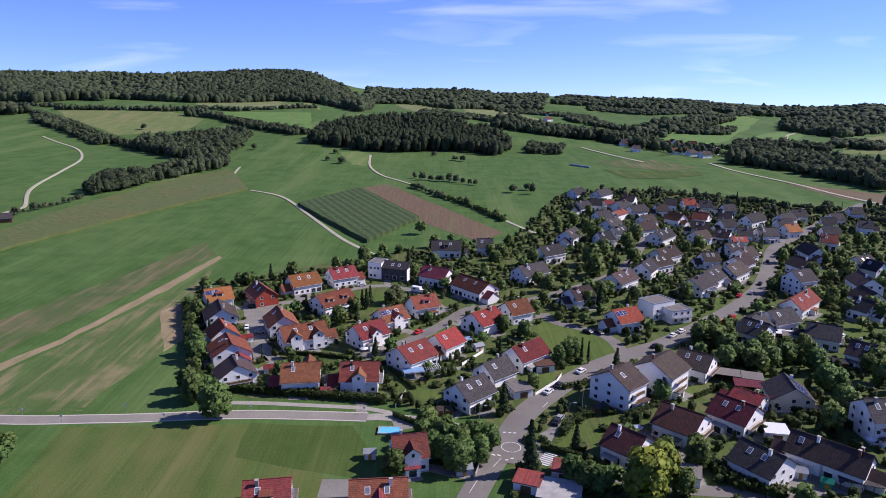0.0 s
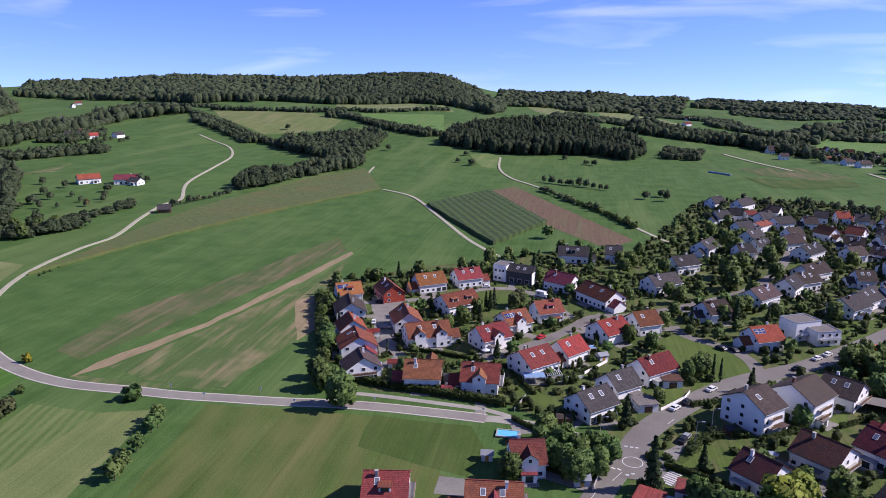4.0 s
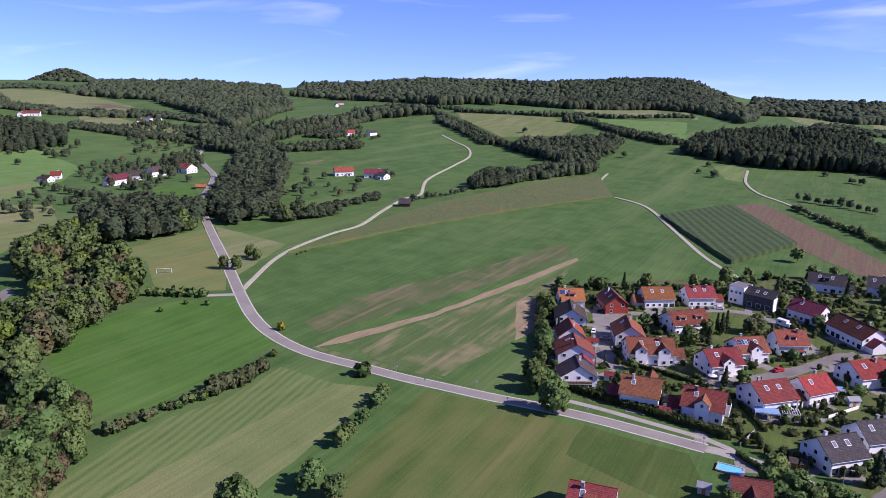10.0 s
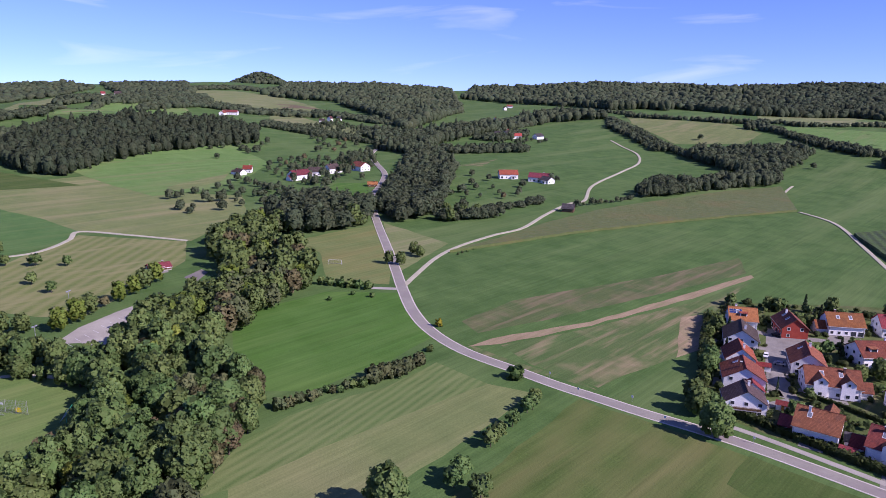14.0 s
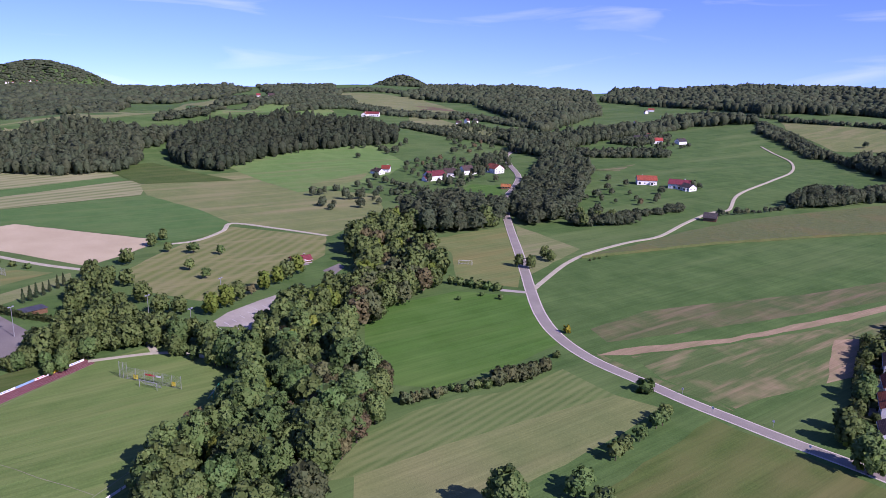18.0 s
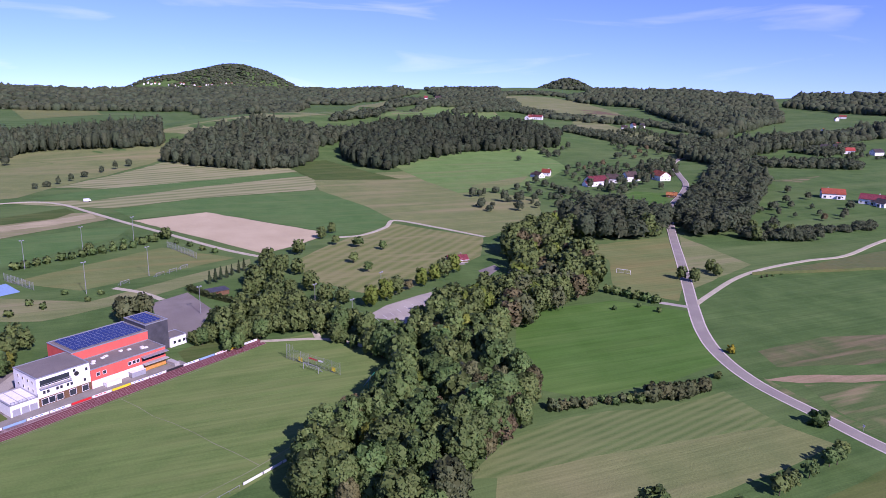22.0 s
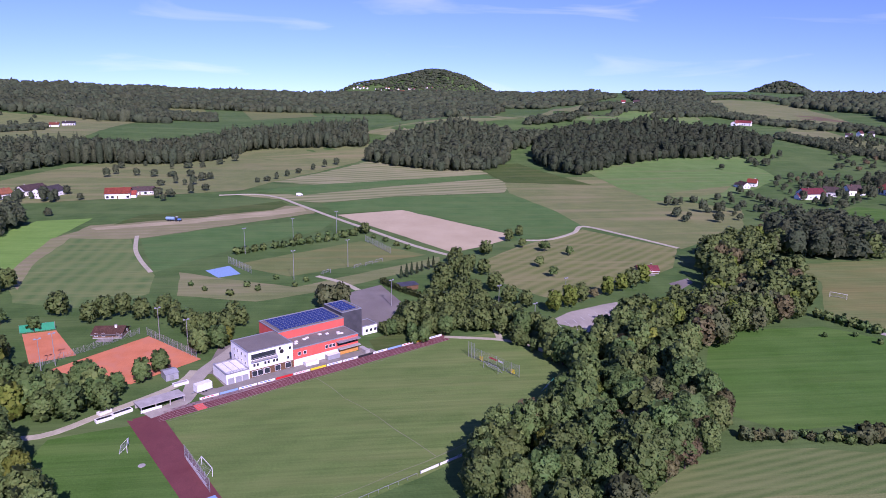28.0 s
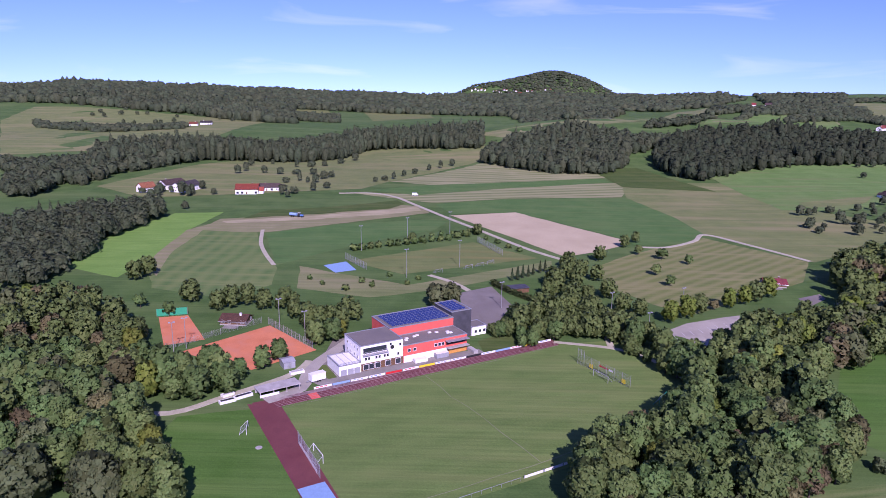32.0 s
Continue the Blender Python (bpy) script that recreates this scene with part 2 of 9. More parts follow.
def roof_mat(name, dark, light, third):
    """Courses of roof tiles with slight differences from tile to tile, on weathered patches."""
    m = mat(name, dark, light, 0.9, 7.0, 0.88, bump=0.5, bump_scale=6.0, third=third, broad=0.35, rand=0.85, spec=0.12)
    nodes, links = m.node_tree.nodes, m.node_tree.links
    tc, sep, com, br, mul = (nodes.new("ShaderNode" + k) for k in ("TexCoord", "SeparateXYZ", "CombineXYZ", "TexBrick", "MixRGB"))
    links.new(tc.outputs["Object"], sep.inputs["Vector"])
    links.new(sep.outputs["X"], com.inputs["X"])
    links.new(sep.outputs["Z"], com.inputs["Y"])
    links.new(com.outputs["Vector"], br.inputs["Vector"])
    for key, v in (("Scale", 1.0), ("Brick Width", 0.34), ("Row Height", 0.24), ("Mortar Size", 0.03), ("Mortar Smooth", 0.4), ("Color1", (0.80, 0.80, 0.80, 1)), ("Color2", (1.16, 1.16, 1.16, 1)), ("Mortar", (0.5, 0.5, 0.5, 1))):
        br.inputs[key].default_value = v
    bsdf = nodes["Principled BSDF"]
    mul.blend_type = "MULTIPLY"
    mul.inputs["Fac"].default_value = 1.0
    links.new(bsdf.inputs["Base Color"].links[0].from_socket, mul.inputs["Color1"])
    links.new(br.outputs["Color"], mul.inputs["Color2"])
    links.new(mul.outputs["Color"], bsdf.inputs["Base Color"])
    return m


ROOF_RED = roof_mat("red_tiles", (0.205, 0.062, 0.040), (0.270, 0.086, 0.056), (0.15, 0.055, 0.042))
ROOF_ORANGE = roof_mat("orange_tiles", (0.280, 0.084, 0.042), (0.360, 0.114, 0.056), (0.22, 0.075, 0.044))
ROOF_DEEP = roof_mat("deep_red_tiles", (0.160, 0.042, 0.038), (0.215, 0.058, 0.050), (0.12, 0.040, 0.038))
ROOF_DARKRED = roof_mat("dark_brown_red_tiles", (0.080, 0.036, 0.030), (0.115, 0.050, 0.042), (0.07, 0.04, 0.035))
ROOF_BROWN = roof_mat("brown_tiles", (0.066, 0.047, 0.041), (0.105, 0.078, 0.068), (0.06, 0.046, 0.042))
ROOF_GREY = roof_mat("grey_tiles", (0.052, 0.046, 0.046), (0.085, 0.076, 0.075), (0.05, 0.046, 0.046))
ROOF_DARK = roof_mat("anthracite_tiles", (0.045, 0.042, 0.044), (0.080, 0.074, 0.076), (0.06, 0.055, 0.055))
FLAT_ROOF = mat("gravelled_flat_roof", (0.150, 0.135, 0.120), (0.205, 0.185, 0.165), 0.3, 5.0, 0.9, bump=0.3, third=(0.13, 0.12, 0.11), broad=0.15)
GLASS = mat("window_glass", (0.020, 0.026, 0.034), (0.035, 0.042, 0.052), 0.3, 2.0, 0.08, spec=0.6)
FRAME = mat("white_frame", (0.70, 0.70, 0.69), (0.80, 0.80, 0.79), 1.0, 6.0, 0.5)
WOOD_BROWN = mat("brown_wood", (0.105, 0.058, 0.030), (0.180, 0.100, 0.052), 2.0, 12.0, 0.75)
WOOD_ORANGE = mat("orange_wood", (0.50, 0.23, 0.045), (0.62, 0.30, 0.075), 1.0, 8.0, 0.7)
METAL = mat("galvanised_steel", (0.38, 0.39, 0.40), (0.50, 0.51, 0.52), 1.0, 8.0, 0.45, metal=0.6)
SOLAR = mat("solar_cells", (0.020, 0.035, 0.120), (0.035, 0.055, 0.170), 0.5, 4.0, 0.18, spec=0.6)
BARK = mat("bark", (0.060, 0.045, 0.032), (0.110, 0.085, 0.062), 1.5, 9.0, 0.95, bump=0.5)


def leaf_mat(name, dark, light, rand=0.0, island=0.0, rough=0.65, leafy=False):
    # Leafy: noise patches darkened to paint shaded gaps between leaf clumps into the colour.
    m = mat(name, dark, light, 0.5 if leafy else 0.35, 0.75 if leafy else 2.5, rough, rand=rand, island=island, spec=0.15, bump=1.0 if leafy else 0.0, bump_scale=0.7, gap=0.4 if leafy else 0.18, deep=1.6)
    nodes, links = m.node_tree.nodes, m.node_tree.links
    bsdf, out = nodes["Principled BSDF"], nodes["Material Output"]
    glow, mix = nodes.new("ShaderNodeBsdfTranslucent"), nodes.new("ShaderNodeMixShader")
    mix.inputs["Fac"].default_value = 0.36
    links.new(bsdf.inputs["Base Color"].links[0].from_socket, glow.inputs["Color"])
    links.new(bsdf.outputs["BSDF"], mix.inputs[1])
    links.new(glow.outputs["BSDF"], mix.inputs[2])
    links.new(mix.outputs["Shader"], out.inputs["Surface"])
    return m


LEAF = leaf_mat("leaves_green", (0.096, 0.164, 0.044), (0.158, 0.238, 0.070), rand=0.55, island=0.35, leafy=False)
LEAF_LIGHT = leaf_mat("leaves_light_green", (0.125, 0.175, 0.026), (0.21, 0.255, 0.045), rand=0.8, island=0.4)
LEAF_BROWN = leaf_mat("leaves_turning_brown", (0.118, 0.112, 0.048), (0.182, 0.165, 0.072), rand=1.0, island=0.4)
LEAF_GREY = leaf_mat("leaves_grey_green", (0.088, 0.114, 0.045), (0.150, 0.178, 0.072), rand=0.7, island=0.4)
LEAF_YELLOW = leaf_mat("leaves_yellow", (0.25, 0.22, 0.02), (0.36, 0.30, 0.03), rand=0.3, island=0.4)
NEEDLE = leaf_mat("needles_dark", (0.032, 0.056, 0.022), (0.064, 0.094, 0.036), rand=0.7, island=0.8)
# Greyer and bluer than LEAF: a little distance haze is put into the colour.
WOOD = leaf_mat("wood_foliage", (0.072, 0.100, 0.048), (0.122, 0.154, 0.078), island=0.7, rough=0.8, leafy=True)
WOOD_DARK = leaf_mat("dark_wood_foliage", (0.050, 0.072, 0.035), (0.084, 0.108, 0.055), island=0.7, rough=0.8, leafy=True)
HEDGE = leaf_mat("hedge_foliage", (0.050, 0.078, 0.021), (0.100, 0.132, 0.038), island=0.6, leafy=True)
# Near-black bands paint the shaded gaps between sown rows into the colour.
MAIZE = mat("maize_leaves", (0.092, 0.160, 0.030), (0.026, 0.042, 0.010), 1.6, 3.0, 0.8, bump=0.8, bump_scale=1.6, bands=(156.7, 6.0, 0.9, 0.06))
CROP = mat("crop_leaves", (0.072, 0.104, 0.026), (0.105, 0.134, 0.036), 0.3, 2.0, 0.85, bump=1.0, bump_scale=1.2, bands=(13, 6, 0.35, 2.0), third=(0.105, 0.105, 0.030), broad=0.03)


def paint(name, col, rough=0.4, metal=0.0):
    return mat(name, tuple(0.9 * c for c in col), tuple(min(1, 1.05 * c) for c in col), 1.0, 6.0, rough, metal)


P_WHITE, P_BLACK, P_RED = paint("white_paint", (0.75, 0.75, 0.74)), paint("black_paint", (0.025, 0.025, 0.028)), paint("red_paint", (0.55, 0.03, 0.03))
P_BLUE, P_GREY, P_ORANGE = paint("blue_paint", (0.10, 0.22, 0.50)), paint("grey_paint", (0.30, 0.31, 0.33)), paint("orange_paint", (0.75, 0.14, 0.02))
P_YELLOW, P_GREEN, P_SKY = paint("yellow_paint", (0.75, 0.58, 0.02)), paint("green_paint", (0.02, 0.30, 0.16)), paint("pale_blue_sheet", (0.21, 0.34, 0.52), 0.7)
RUBBER = paint("rubber", (0.02, 0.02, 0.02), 0.8)


# ---- the lie of the land ----
RIDGE_AZ = (-180, -60, -31, -28, -25, -18, -13, -8, -4, -2, 1, 6, 8, 11, 16, 24, 31, 36, 42, 47, 55, 60, 64, 69, 74, 78, 88, 95, 104, 112, 118, 123, 150, 180)
RIDGE_EL = (-1.5, -1.6, -1.7, -2.0, -2.1, -1.6, -1.6, -1.4, -1.4, -1.1, -1.1, -1.0, -0.6, 0.2, 0.1, -0.2, 0.0, -0.4, -0.7, -0.5, -0.45, -0.3, -0.45, -0.6, -0.8, -0.8, -1.0, -1.0, -0.8, -0.45, -0.25, -0.7, -1.2, -1.5)
KNOLLS = (  # azimuth, distance, height, spread
    (1.5, 1330, 24, 190), (83.4, 4200, 113, 115), (81.0, 4200, 75, 105), (79.2, 4200, 34, 85), (88.8, 4200, 49, 80), (86.4, 4200, 78, 110), (56.9, 4300, 78, 105), (24, 1500, 16, 240),
    (68, 1750, 26, 170), (83, 1130, 30, 130), (68.5, 1150, 34, 140), (117, 2000, 22, 300))


def height(x, y):
    """Ground height: flat round the village, rising or falling to a ring of ridges."""
    x, y = np.asarray(x, float), np.asarray(y, float)
    r, az = np.hypot(x, y), np.degrees(np.arctan2(-x, y))
    el = sum(np.interp(az + d, RIDGE_AZ, RIDGE_EL) for d in (-1.2, -0.4, 0.4, 1.2)) / 4
    top = 82 + 3000 * np.tan(np.radians(el))
    f = np.clip((r - 480) / 2520, 0, 1)
    z = top * f ** 1.5 - np.clip(r - 3050, 0, None) * 0.03
    z = z + 2.2 * np.clip((r - 520) / 400, 0, 1) * (np.sin(x / 83 + 1) * np.cos(y / 97) + np.sin(x / 151 + y / 120))
    for a, d, h, s in KNOLLS:
        kx, ky = -d * np.sin(np.radians(a)), d * np.cos(np.radians(a))
        z = z + h * np.exp(-((x - kx) ** 2 + (y - ky) ** 2) / (2 * s * s))
    return z


# ---- mesh helpers ----
def box(bm, x0, y0, z0, x1, y1, z1, m=0):
    v = [bm.verts.new((x, y, z)) for z in (z0, z1) for x, y in ((x0, y0), (x1, y0), (x1, y1), (x0, y1))]
    for f in ((3, 2, 1, 0), (4, 5, 6, 7), (0, 1, 5, 4), (1, 2, 6, 5), (2, 3, 7, 6), (3, 0, 4, 7)):
        bm.faces.new([v[i] for i in f]).material_index = m
    return bm


def cyl(bm, p, q, r0, r1=None, n=8):
    """A tapered round bar from p to q."""
    p, q, r1 = Vector(p), Vector(q), r0 if r1 is None else r1
    turn = (q - p).to_track_quat("Z", "Y").to_matrix()
    rings = [[bm.verts.new(c + turn @ Vector((r * math.cos(2 * math.pi * i / n), r * math.sin(2 * math.pi * i / n), 0))) for i in range(n)]
             for c, r in ((p, r0), (q, r1))]
    for i in range(n):
        bm.faces.new((rings[0][i], rings[0][(i + 1) % n], rings[1][(i + 1) % n], rings[1][i]))
    bm.faces.new(rings[0][::-1])
    bm.faces.new(rings[1])
    return bm


def done(bm, name, *mats):
    me = bpy.data.meshes.new(name)
    bmesh.ops.recalc_face_normals(bm, faces=bm.faces)
    bm.to_mesh(me)
    bm.free()
    for m in mats:
        me.materials.append(m)
    return me


def part(name, bm, material, parent, label=""):
    """One mesh object under a thing; bm is a bmesh or a finished mesh to share."""
    me = bm if isinstance(bm, bpy.types.Mesh) else done(bm, name, *(material if isinstance(material, tuple) else (material,)))
    ob = new(name, me)
    ob.parent = parent
    if label:
        tagged(ob, label)
    return ob


def solo(name, bm, material, label, category, group="", kind="", m=None):
    ob = new(name, done(bm, name, *(material if isinstance(material, tuple) else (material,))))
    if m is not None:
        ob.matrix_world = m
    return tagged(ob, label, category, group, kind)


def empty(name, m, label, category, group=""):
    ob = new(name)
    ob.empty_display_size = 0.5
    ob.matrix_world = m
    return tagged(ob, label, category, group)


def np_mesh(name, verts, quads, material):
    """A mesh from arrays of vertices and of quads or triangles."""
    me = bpy.data.meshes.new(name)
    k = quads.shape[1]
    me.vertices.add(len(verts))
    me.vertices.foreach_set("co", np.ascontiguousarray(verts, dtype=np.float32).ravel())
    me.loops.add(quads.size)
    me.loops.foreach_set("vertex_index", np.ascontiguousarray(quads, dtype=np.int32).ravel())
    me.polygons.add(len(quads))
    me.polygons.foreach_set("loop_start", np.arange(0, quads.size, k, dtype=np.int32))
    me.update(calc_edges=True)
    me.materials.append(material)
    return me


def inside(px, py, poly):
    hit = np.zeros(np.shape(px), bool)
    for (x0, y0), (x1, y1) in zip(poly, poly[1:] + poly[:1]):
        cross = (y0 > py) != (y1 > py)
        hit ^= cross & (px < (x1 - x0) * (py - y0) / (y1 - y0 + 1e-9) + x0)
    return hit


def wobbly(poly, step=9.0, amount=0.7):
    """The outline with more points and a slight unevenness."""
    res = []
    for (x0, y0), (x1, y1) in zip(poly, poly[1:] + poly[:1]):
        n = max(1, int(math.hypot(x1 - x0, y1 - y0) / step))
        for i in range(n):
            x, y = x0 + (x1 - x0) * i / n, y0 + (y1 - y0) * i / n
            k = amount * (1 if i else 0.3)
            res.append((x + k * noise.noise((x * 0.11, y * 0.11, 3)) * 2, y + k * noise.noise((x * 0.11, y * 0.11, 9)) * 2))
    return res


def lie(d):
    """How far layers on the ground are spaced: close on the flat land, wider on the hills."""
    return 0.35 + max(0.0, min(1.0, (d - 380) / 150)) * (0.65 + d / 500)


def sheet(poly, lift, cell=40.0):
    """A bmesh of the polygon cut along a grid and laid on the land."""
    bm = bmesh.new()
    bm.faces.new([bm.verts.new((x, y, 0)) for x, y in poly])
    bmesh.ops.triangulate(bm, faces=bm.faces[:])
    xs, ys = [p[0] for p in poly], [p[1] for p in poly]
    for lo, hi, axis in ((min(xs), max(xs), 0), (min(ys), max(ys), 1)):
        c = math.floor(lo / cell) * cell + cell
        while c < hi:
            co, no = ((c, 0, 0), (1, 0, 0)) if axis == 0 else ((0, c, 0), (0, 1, 0))
            bmesh.ops.bisect_plane(bm, geom=bm.verts[:] + bm.edges[:] + bm.faces[:], plane_co=co, plane_no=no)
            c += cell
    co = np.array([v.co[:] for v in bm.verts])
    z = height(co[:, 0], co[:, 1])
    r = np.hypot(co[:, 0], co[:, 1])
    for v, h, d in zip(bm.verts, z, r):
        v.co.z = h + lift * lie(d)
    for f in bm.faces:
        f.normal_update()
        if f.normal.z < 0:
            f.normal_flip()
    return bm


def to_mesh(bm, name, m):
    me = bpy.data.meshes.new(name)
    bm.to_mesh(me)
    bm.free()
    me.materials.append(m)
    return me


def field(name, material, layer, poly, label):
    if abs(sum(a[0] * b[1] - b[0] * a[1] for a, b in zip(poly, poly[1:] + poly[:1]))) < 20:
        return None
    far = max(math.hypot(*p) for p in poly)
    made = material in (TRACK_RED, WHITE_LINE, CLAY, P_SKY, RED_WALL, PAVING, ASPHALT)
    bm = sheet(poly if made else wobbly(poly) if far < 900 else wobbly(poly, 25, 2.0), 0.03 * layer, 25.0 if far < 700 else 60.0)
    return tagged(new(name, to_mesh(bm, name, material)), label, name.replace("_", " "), "", "structure")


def smooth_line(pts, step=4.0):
    """Points along a smooth curve through pts."""
    res, n = [], len(pts)
    for i in range(n - 1):
        p0, p1, p2, p3 = (Vector((*pts[min(max(j, 0), n - 1)], 0)) for j in (i - 1, i, i + 1, i + 2))
        k = max(1, int((p2 - p1).length / step))
        for j in range(k):
            t = j / k
            res.append(0.5 * ((2 * p1) + (p2 - p0) * t + (2 * p0 - 5 * p1 + 4 * p2 - p3) * t * t + (3 * p1 - p0 - 3 * p2 + p3) * t ** 3))
    res.append(Vector((*pts[-1], 0)))
    return res


ROADS = []


def ribbon(name, width, material, pts, label, layer=7):
    """A road or path: a crowned strip laid on the land with skirts at both edges."""
    line = smooth_line(pts)
    ROADS.append((np.array([(p.x, p.y) for p in line]), width))
    bm, prev = bmesh.new(), None
    for i, p in enumerate(line):
        d = (line[min(i + 1, len(line) - 1)] - line[max(i - 1, 0)]).normalized()
        side = Vector((-d.y, d.x, 0))
        row = []
        for k, drop in ((-0.52, -0.3), (-0.5, 0), (0, 0.02), (0.5, 0), (0.52, -0.3)):
            q = p + side * width * (k + 0.012 * noise.noise((p.x * 0.2, p.y * 0.2, k)))
            row.append(bm.verts.new((q.x, q.y, float(height(q.x, q.y)) + 0.03 * layer * lie(p.length) + drop)))
        if prev:
            for a in range(4):
                bm.faces.new((prev[a], prev[a + 1], row[a + 1], row[a]))
        prev = row
    bmesh.ops.recalc_face_normals(bm, faces=bm.faces)
    if sum(f.normal.z for f in bm.faces) < 0:
        bmesh.ops.reverse_faces(bm, faces=bm.faces)
    return tagged(new(name, to_mesh(bm, name, material)), label, name, "", "structure")


def crop_field(name, tall, poly, label):
    """A standing crop: an uneven top at the plants' height with steep sides."""
    bm = sheet(wobbly(poly, 3.0, 0.5), 0.05, 3.0)
    geom = bmesh.ops.extrude_face_region(bm, geom=bm.faces[:])
    for v in geom["geom"]:
        if isinstance(v, bmesh.types.BMVert):
            v.co.z += tall * (1 + 0.12 * noise.noise(v.co * 0.9) + 0.10 * noise.noise(v.co * 0.23))
    bmesh.ops.recalc_face_normals(bm, faces=bm.faces)
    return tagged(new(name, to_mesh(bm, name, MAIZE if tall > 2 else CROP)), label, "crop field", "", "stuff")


# ---- foliage ----
rng = np.random.default_rng(7)


def leaf_quads(centres, size, outward=None):
    """One quad at each centre, facing roughly outward where that is given."""
    n = len(centres)
    face = rng.normal(size=(n, 3))
    if outward is not None:
        face = outward / (np.linalg.norm(outward, axis=1)[:, None] + 1e-6) + 0.38 * face
    a = np.cross(face, rng.normal(size=(n, 3)))
    a /= np.linalg.norm(a, axis=1)[:, None] + 1e-9
    b = np.cross(face, a)
    b /= np.linalg.norm(b, axis=1)[:, None] + 1e-9
    s = (size * rng.uniform(0.6, 1.3, n))[:, None]
    a, b = a * s, b * s * 0.75
    v = np.stack([centres - a, centres - b * 0.9, centres + a, centres + b], 1).reshape(-1, 3)
    return v, np.arange(4 * n).reshape(-1, 4)


def shell(n, low=-0.7):
    """n directions, none steeper down than the cut."""
    d = rng.normal(size=(n * 2, 3))
    d /= np.linalg.norm(d, axis=1)[:, None]
    return d[d[:, 2] > low][:n]


def lump(c, r):
    """Six bowed faces round a clump's inside, turned at random, four corners to each."""
    g = np.array([[(s, -1, -1), (s, 1, -1), (s, 1, 1), (s, -1, 1)] for s in (-1, 1)], float)
    g = np.concatenate([g, g[..., [1, 0, 2]], g[..., [1, 2, 0]]]) / 1.55
    q, _ = np.linalg.qr(rng.normal(size=(3, 3)))
    g = (g * rng.uniform(0.85, 1.15, 3)) @ q
    for i, f in enumerate(g):
        if np.dot(np.cross(f[2] - f[0], f[3] - f[1]), f.mean(0)) < 0:
            g[i] = f[::-1]
    return (c + g * r).reshape(-1, 3)


def crown_normals(v, h, width):
    """Facings that follow the crown's round form, a little uneven from leaf to leaf."""
    mid = v.reshape(-1, 4, 3).mean(1)
    out = (mid - (0, 0, h * 0.42)) / (width * 0.5, width * 0.5, h * 0.5)
    out = out / (np.linalg.norm(out, axis=1)[:, None] + 1e-6) + rng.normal(size=mid.shape) * 0.32
    return np.repeat(out / np.linalg.norm(out, axis=1)[:, None], 4, 0)


def crown_points(h, width, n, clumps, base=0.18):
    """Leaf places and facings of a broad crown: many overlapping clumps of uneven size."""
    pts, out, lumps = [], [], []
    for i in range(clumps):
        u = (i + rng.uniform(0.2, 0.8)) / clumps
        z = base + (1 - base) * (0.10 + 0.80 * u)
        reach = width * 0.5 * math.sqrt(max(0.05, 1 - (2 * (z - base) / (1 - base) - 0.85) ** 2 * 0.85))
        ang, rad = i * 2.4 + rng.uniform(-0.5, 0.5), reach * math.sqrt(rng.uniform(0.38, 0.82))
        r = width * rng.uniform(0.085, 0.16)
        c = np.array((rad * math.cos(ang), rad * math.sin(ang), z * h))
        d = shell(n // clumps, -0.8)
        pts.append(c + d * (r, r, r * 0.85) * rng.uniform(0.84, 1.16, len(d))[:, None])
        out.append(d + 0.5 * (c - (0, 0, h * 0.5)) / (0.5 * h))
        lumps.append(lump(c, r * 0.86))
    for i in range(8):
        a, z = i * 2.4, base + (1 - base) * (0.28 + 0.05 * i)
        off = width * 0.11
        lumps.append(lump(np.array((off * math.cos(a), off * math.sin(a), z * h)), width * 0.25))
    return np.concatenate(pts), np.concatenate(out), np.concatenate(lumps)


def trunk_bm(h, r, limbs):
    bm = bmesh.new()
    cyl(bm, (0, 0, -0.3), (0.05 * h * 0.2, 0, h * 0.32), r, r * 0.7)
    cyl(bm, (0.01 * h, 0, h * 0.32), (0.0, 0.02 * h, h * 0.75), r * 0.7, r * 0.15)
    for i in range(limbs):
        a, z = i * 2.4, h * (0.22 + 0.07 * i)
        cyl(bm, (0, 0, z), (math.cos(a) * h * 0.2, math.sin(a) * h * 0.2, z + h * 0.2), r * 0.4, r * 0.08, 6)
    return bm


LEAVES = {}


def tree_kind(name, h, width, n, clumps, leaf, size, label, base=0.18, conifer=False):
    """Builds one tree: trunk and crown under an empty; copies are set out from it."""
    if conifer:
        u = rng.uniform(0.04, 1.0, n) ** 0.8
        ang = rng.uniform(0, 2 * math.pi, n)
        tier = 0.75 + 0.25 * np.sin(u * 40)
        rad = width * 0.5 * (1.02 - u) * tier * rng.uniform(0.55, 1.05, n)
        pts = np.stack([rad * np.cos(ang), rad * np.sin(ang), h * (0.06 + 0.93 * u) - rad * 0.25], 1)
        out = np.stack([np.cos(ang), np.sin(ang), 0.5 * np.ones(n)], 1)
    else:
        pts, out, lumps = crown_points(h, width, n, clumps, base)
    v, q = leaf_quads(pts, size, out)
    if not conifer:
        v = np.concatenate([v, lumps])
        q = np.arange(len(v)).reshape(-1, 4)
    crown = np_mesh("crown", v, q, leaf)
    if not conifer:
        crown.normals_split_custom_set_from_vertices(crown_normals(v, h, width))
    LEAVES[crown.name] = len(pts)
    trunk = done(trunk_bm(h, 0.028 * h, 0 if conifer else 5), "trunk", BARK)
    return (name, trunk, crown, label, h, width)


PLANTED = []


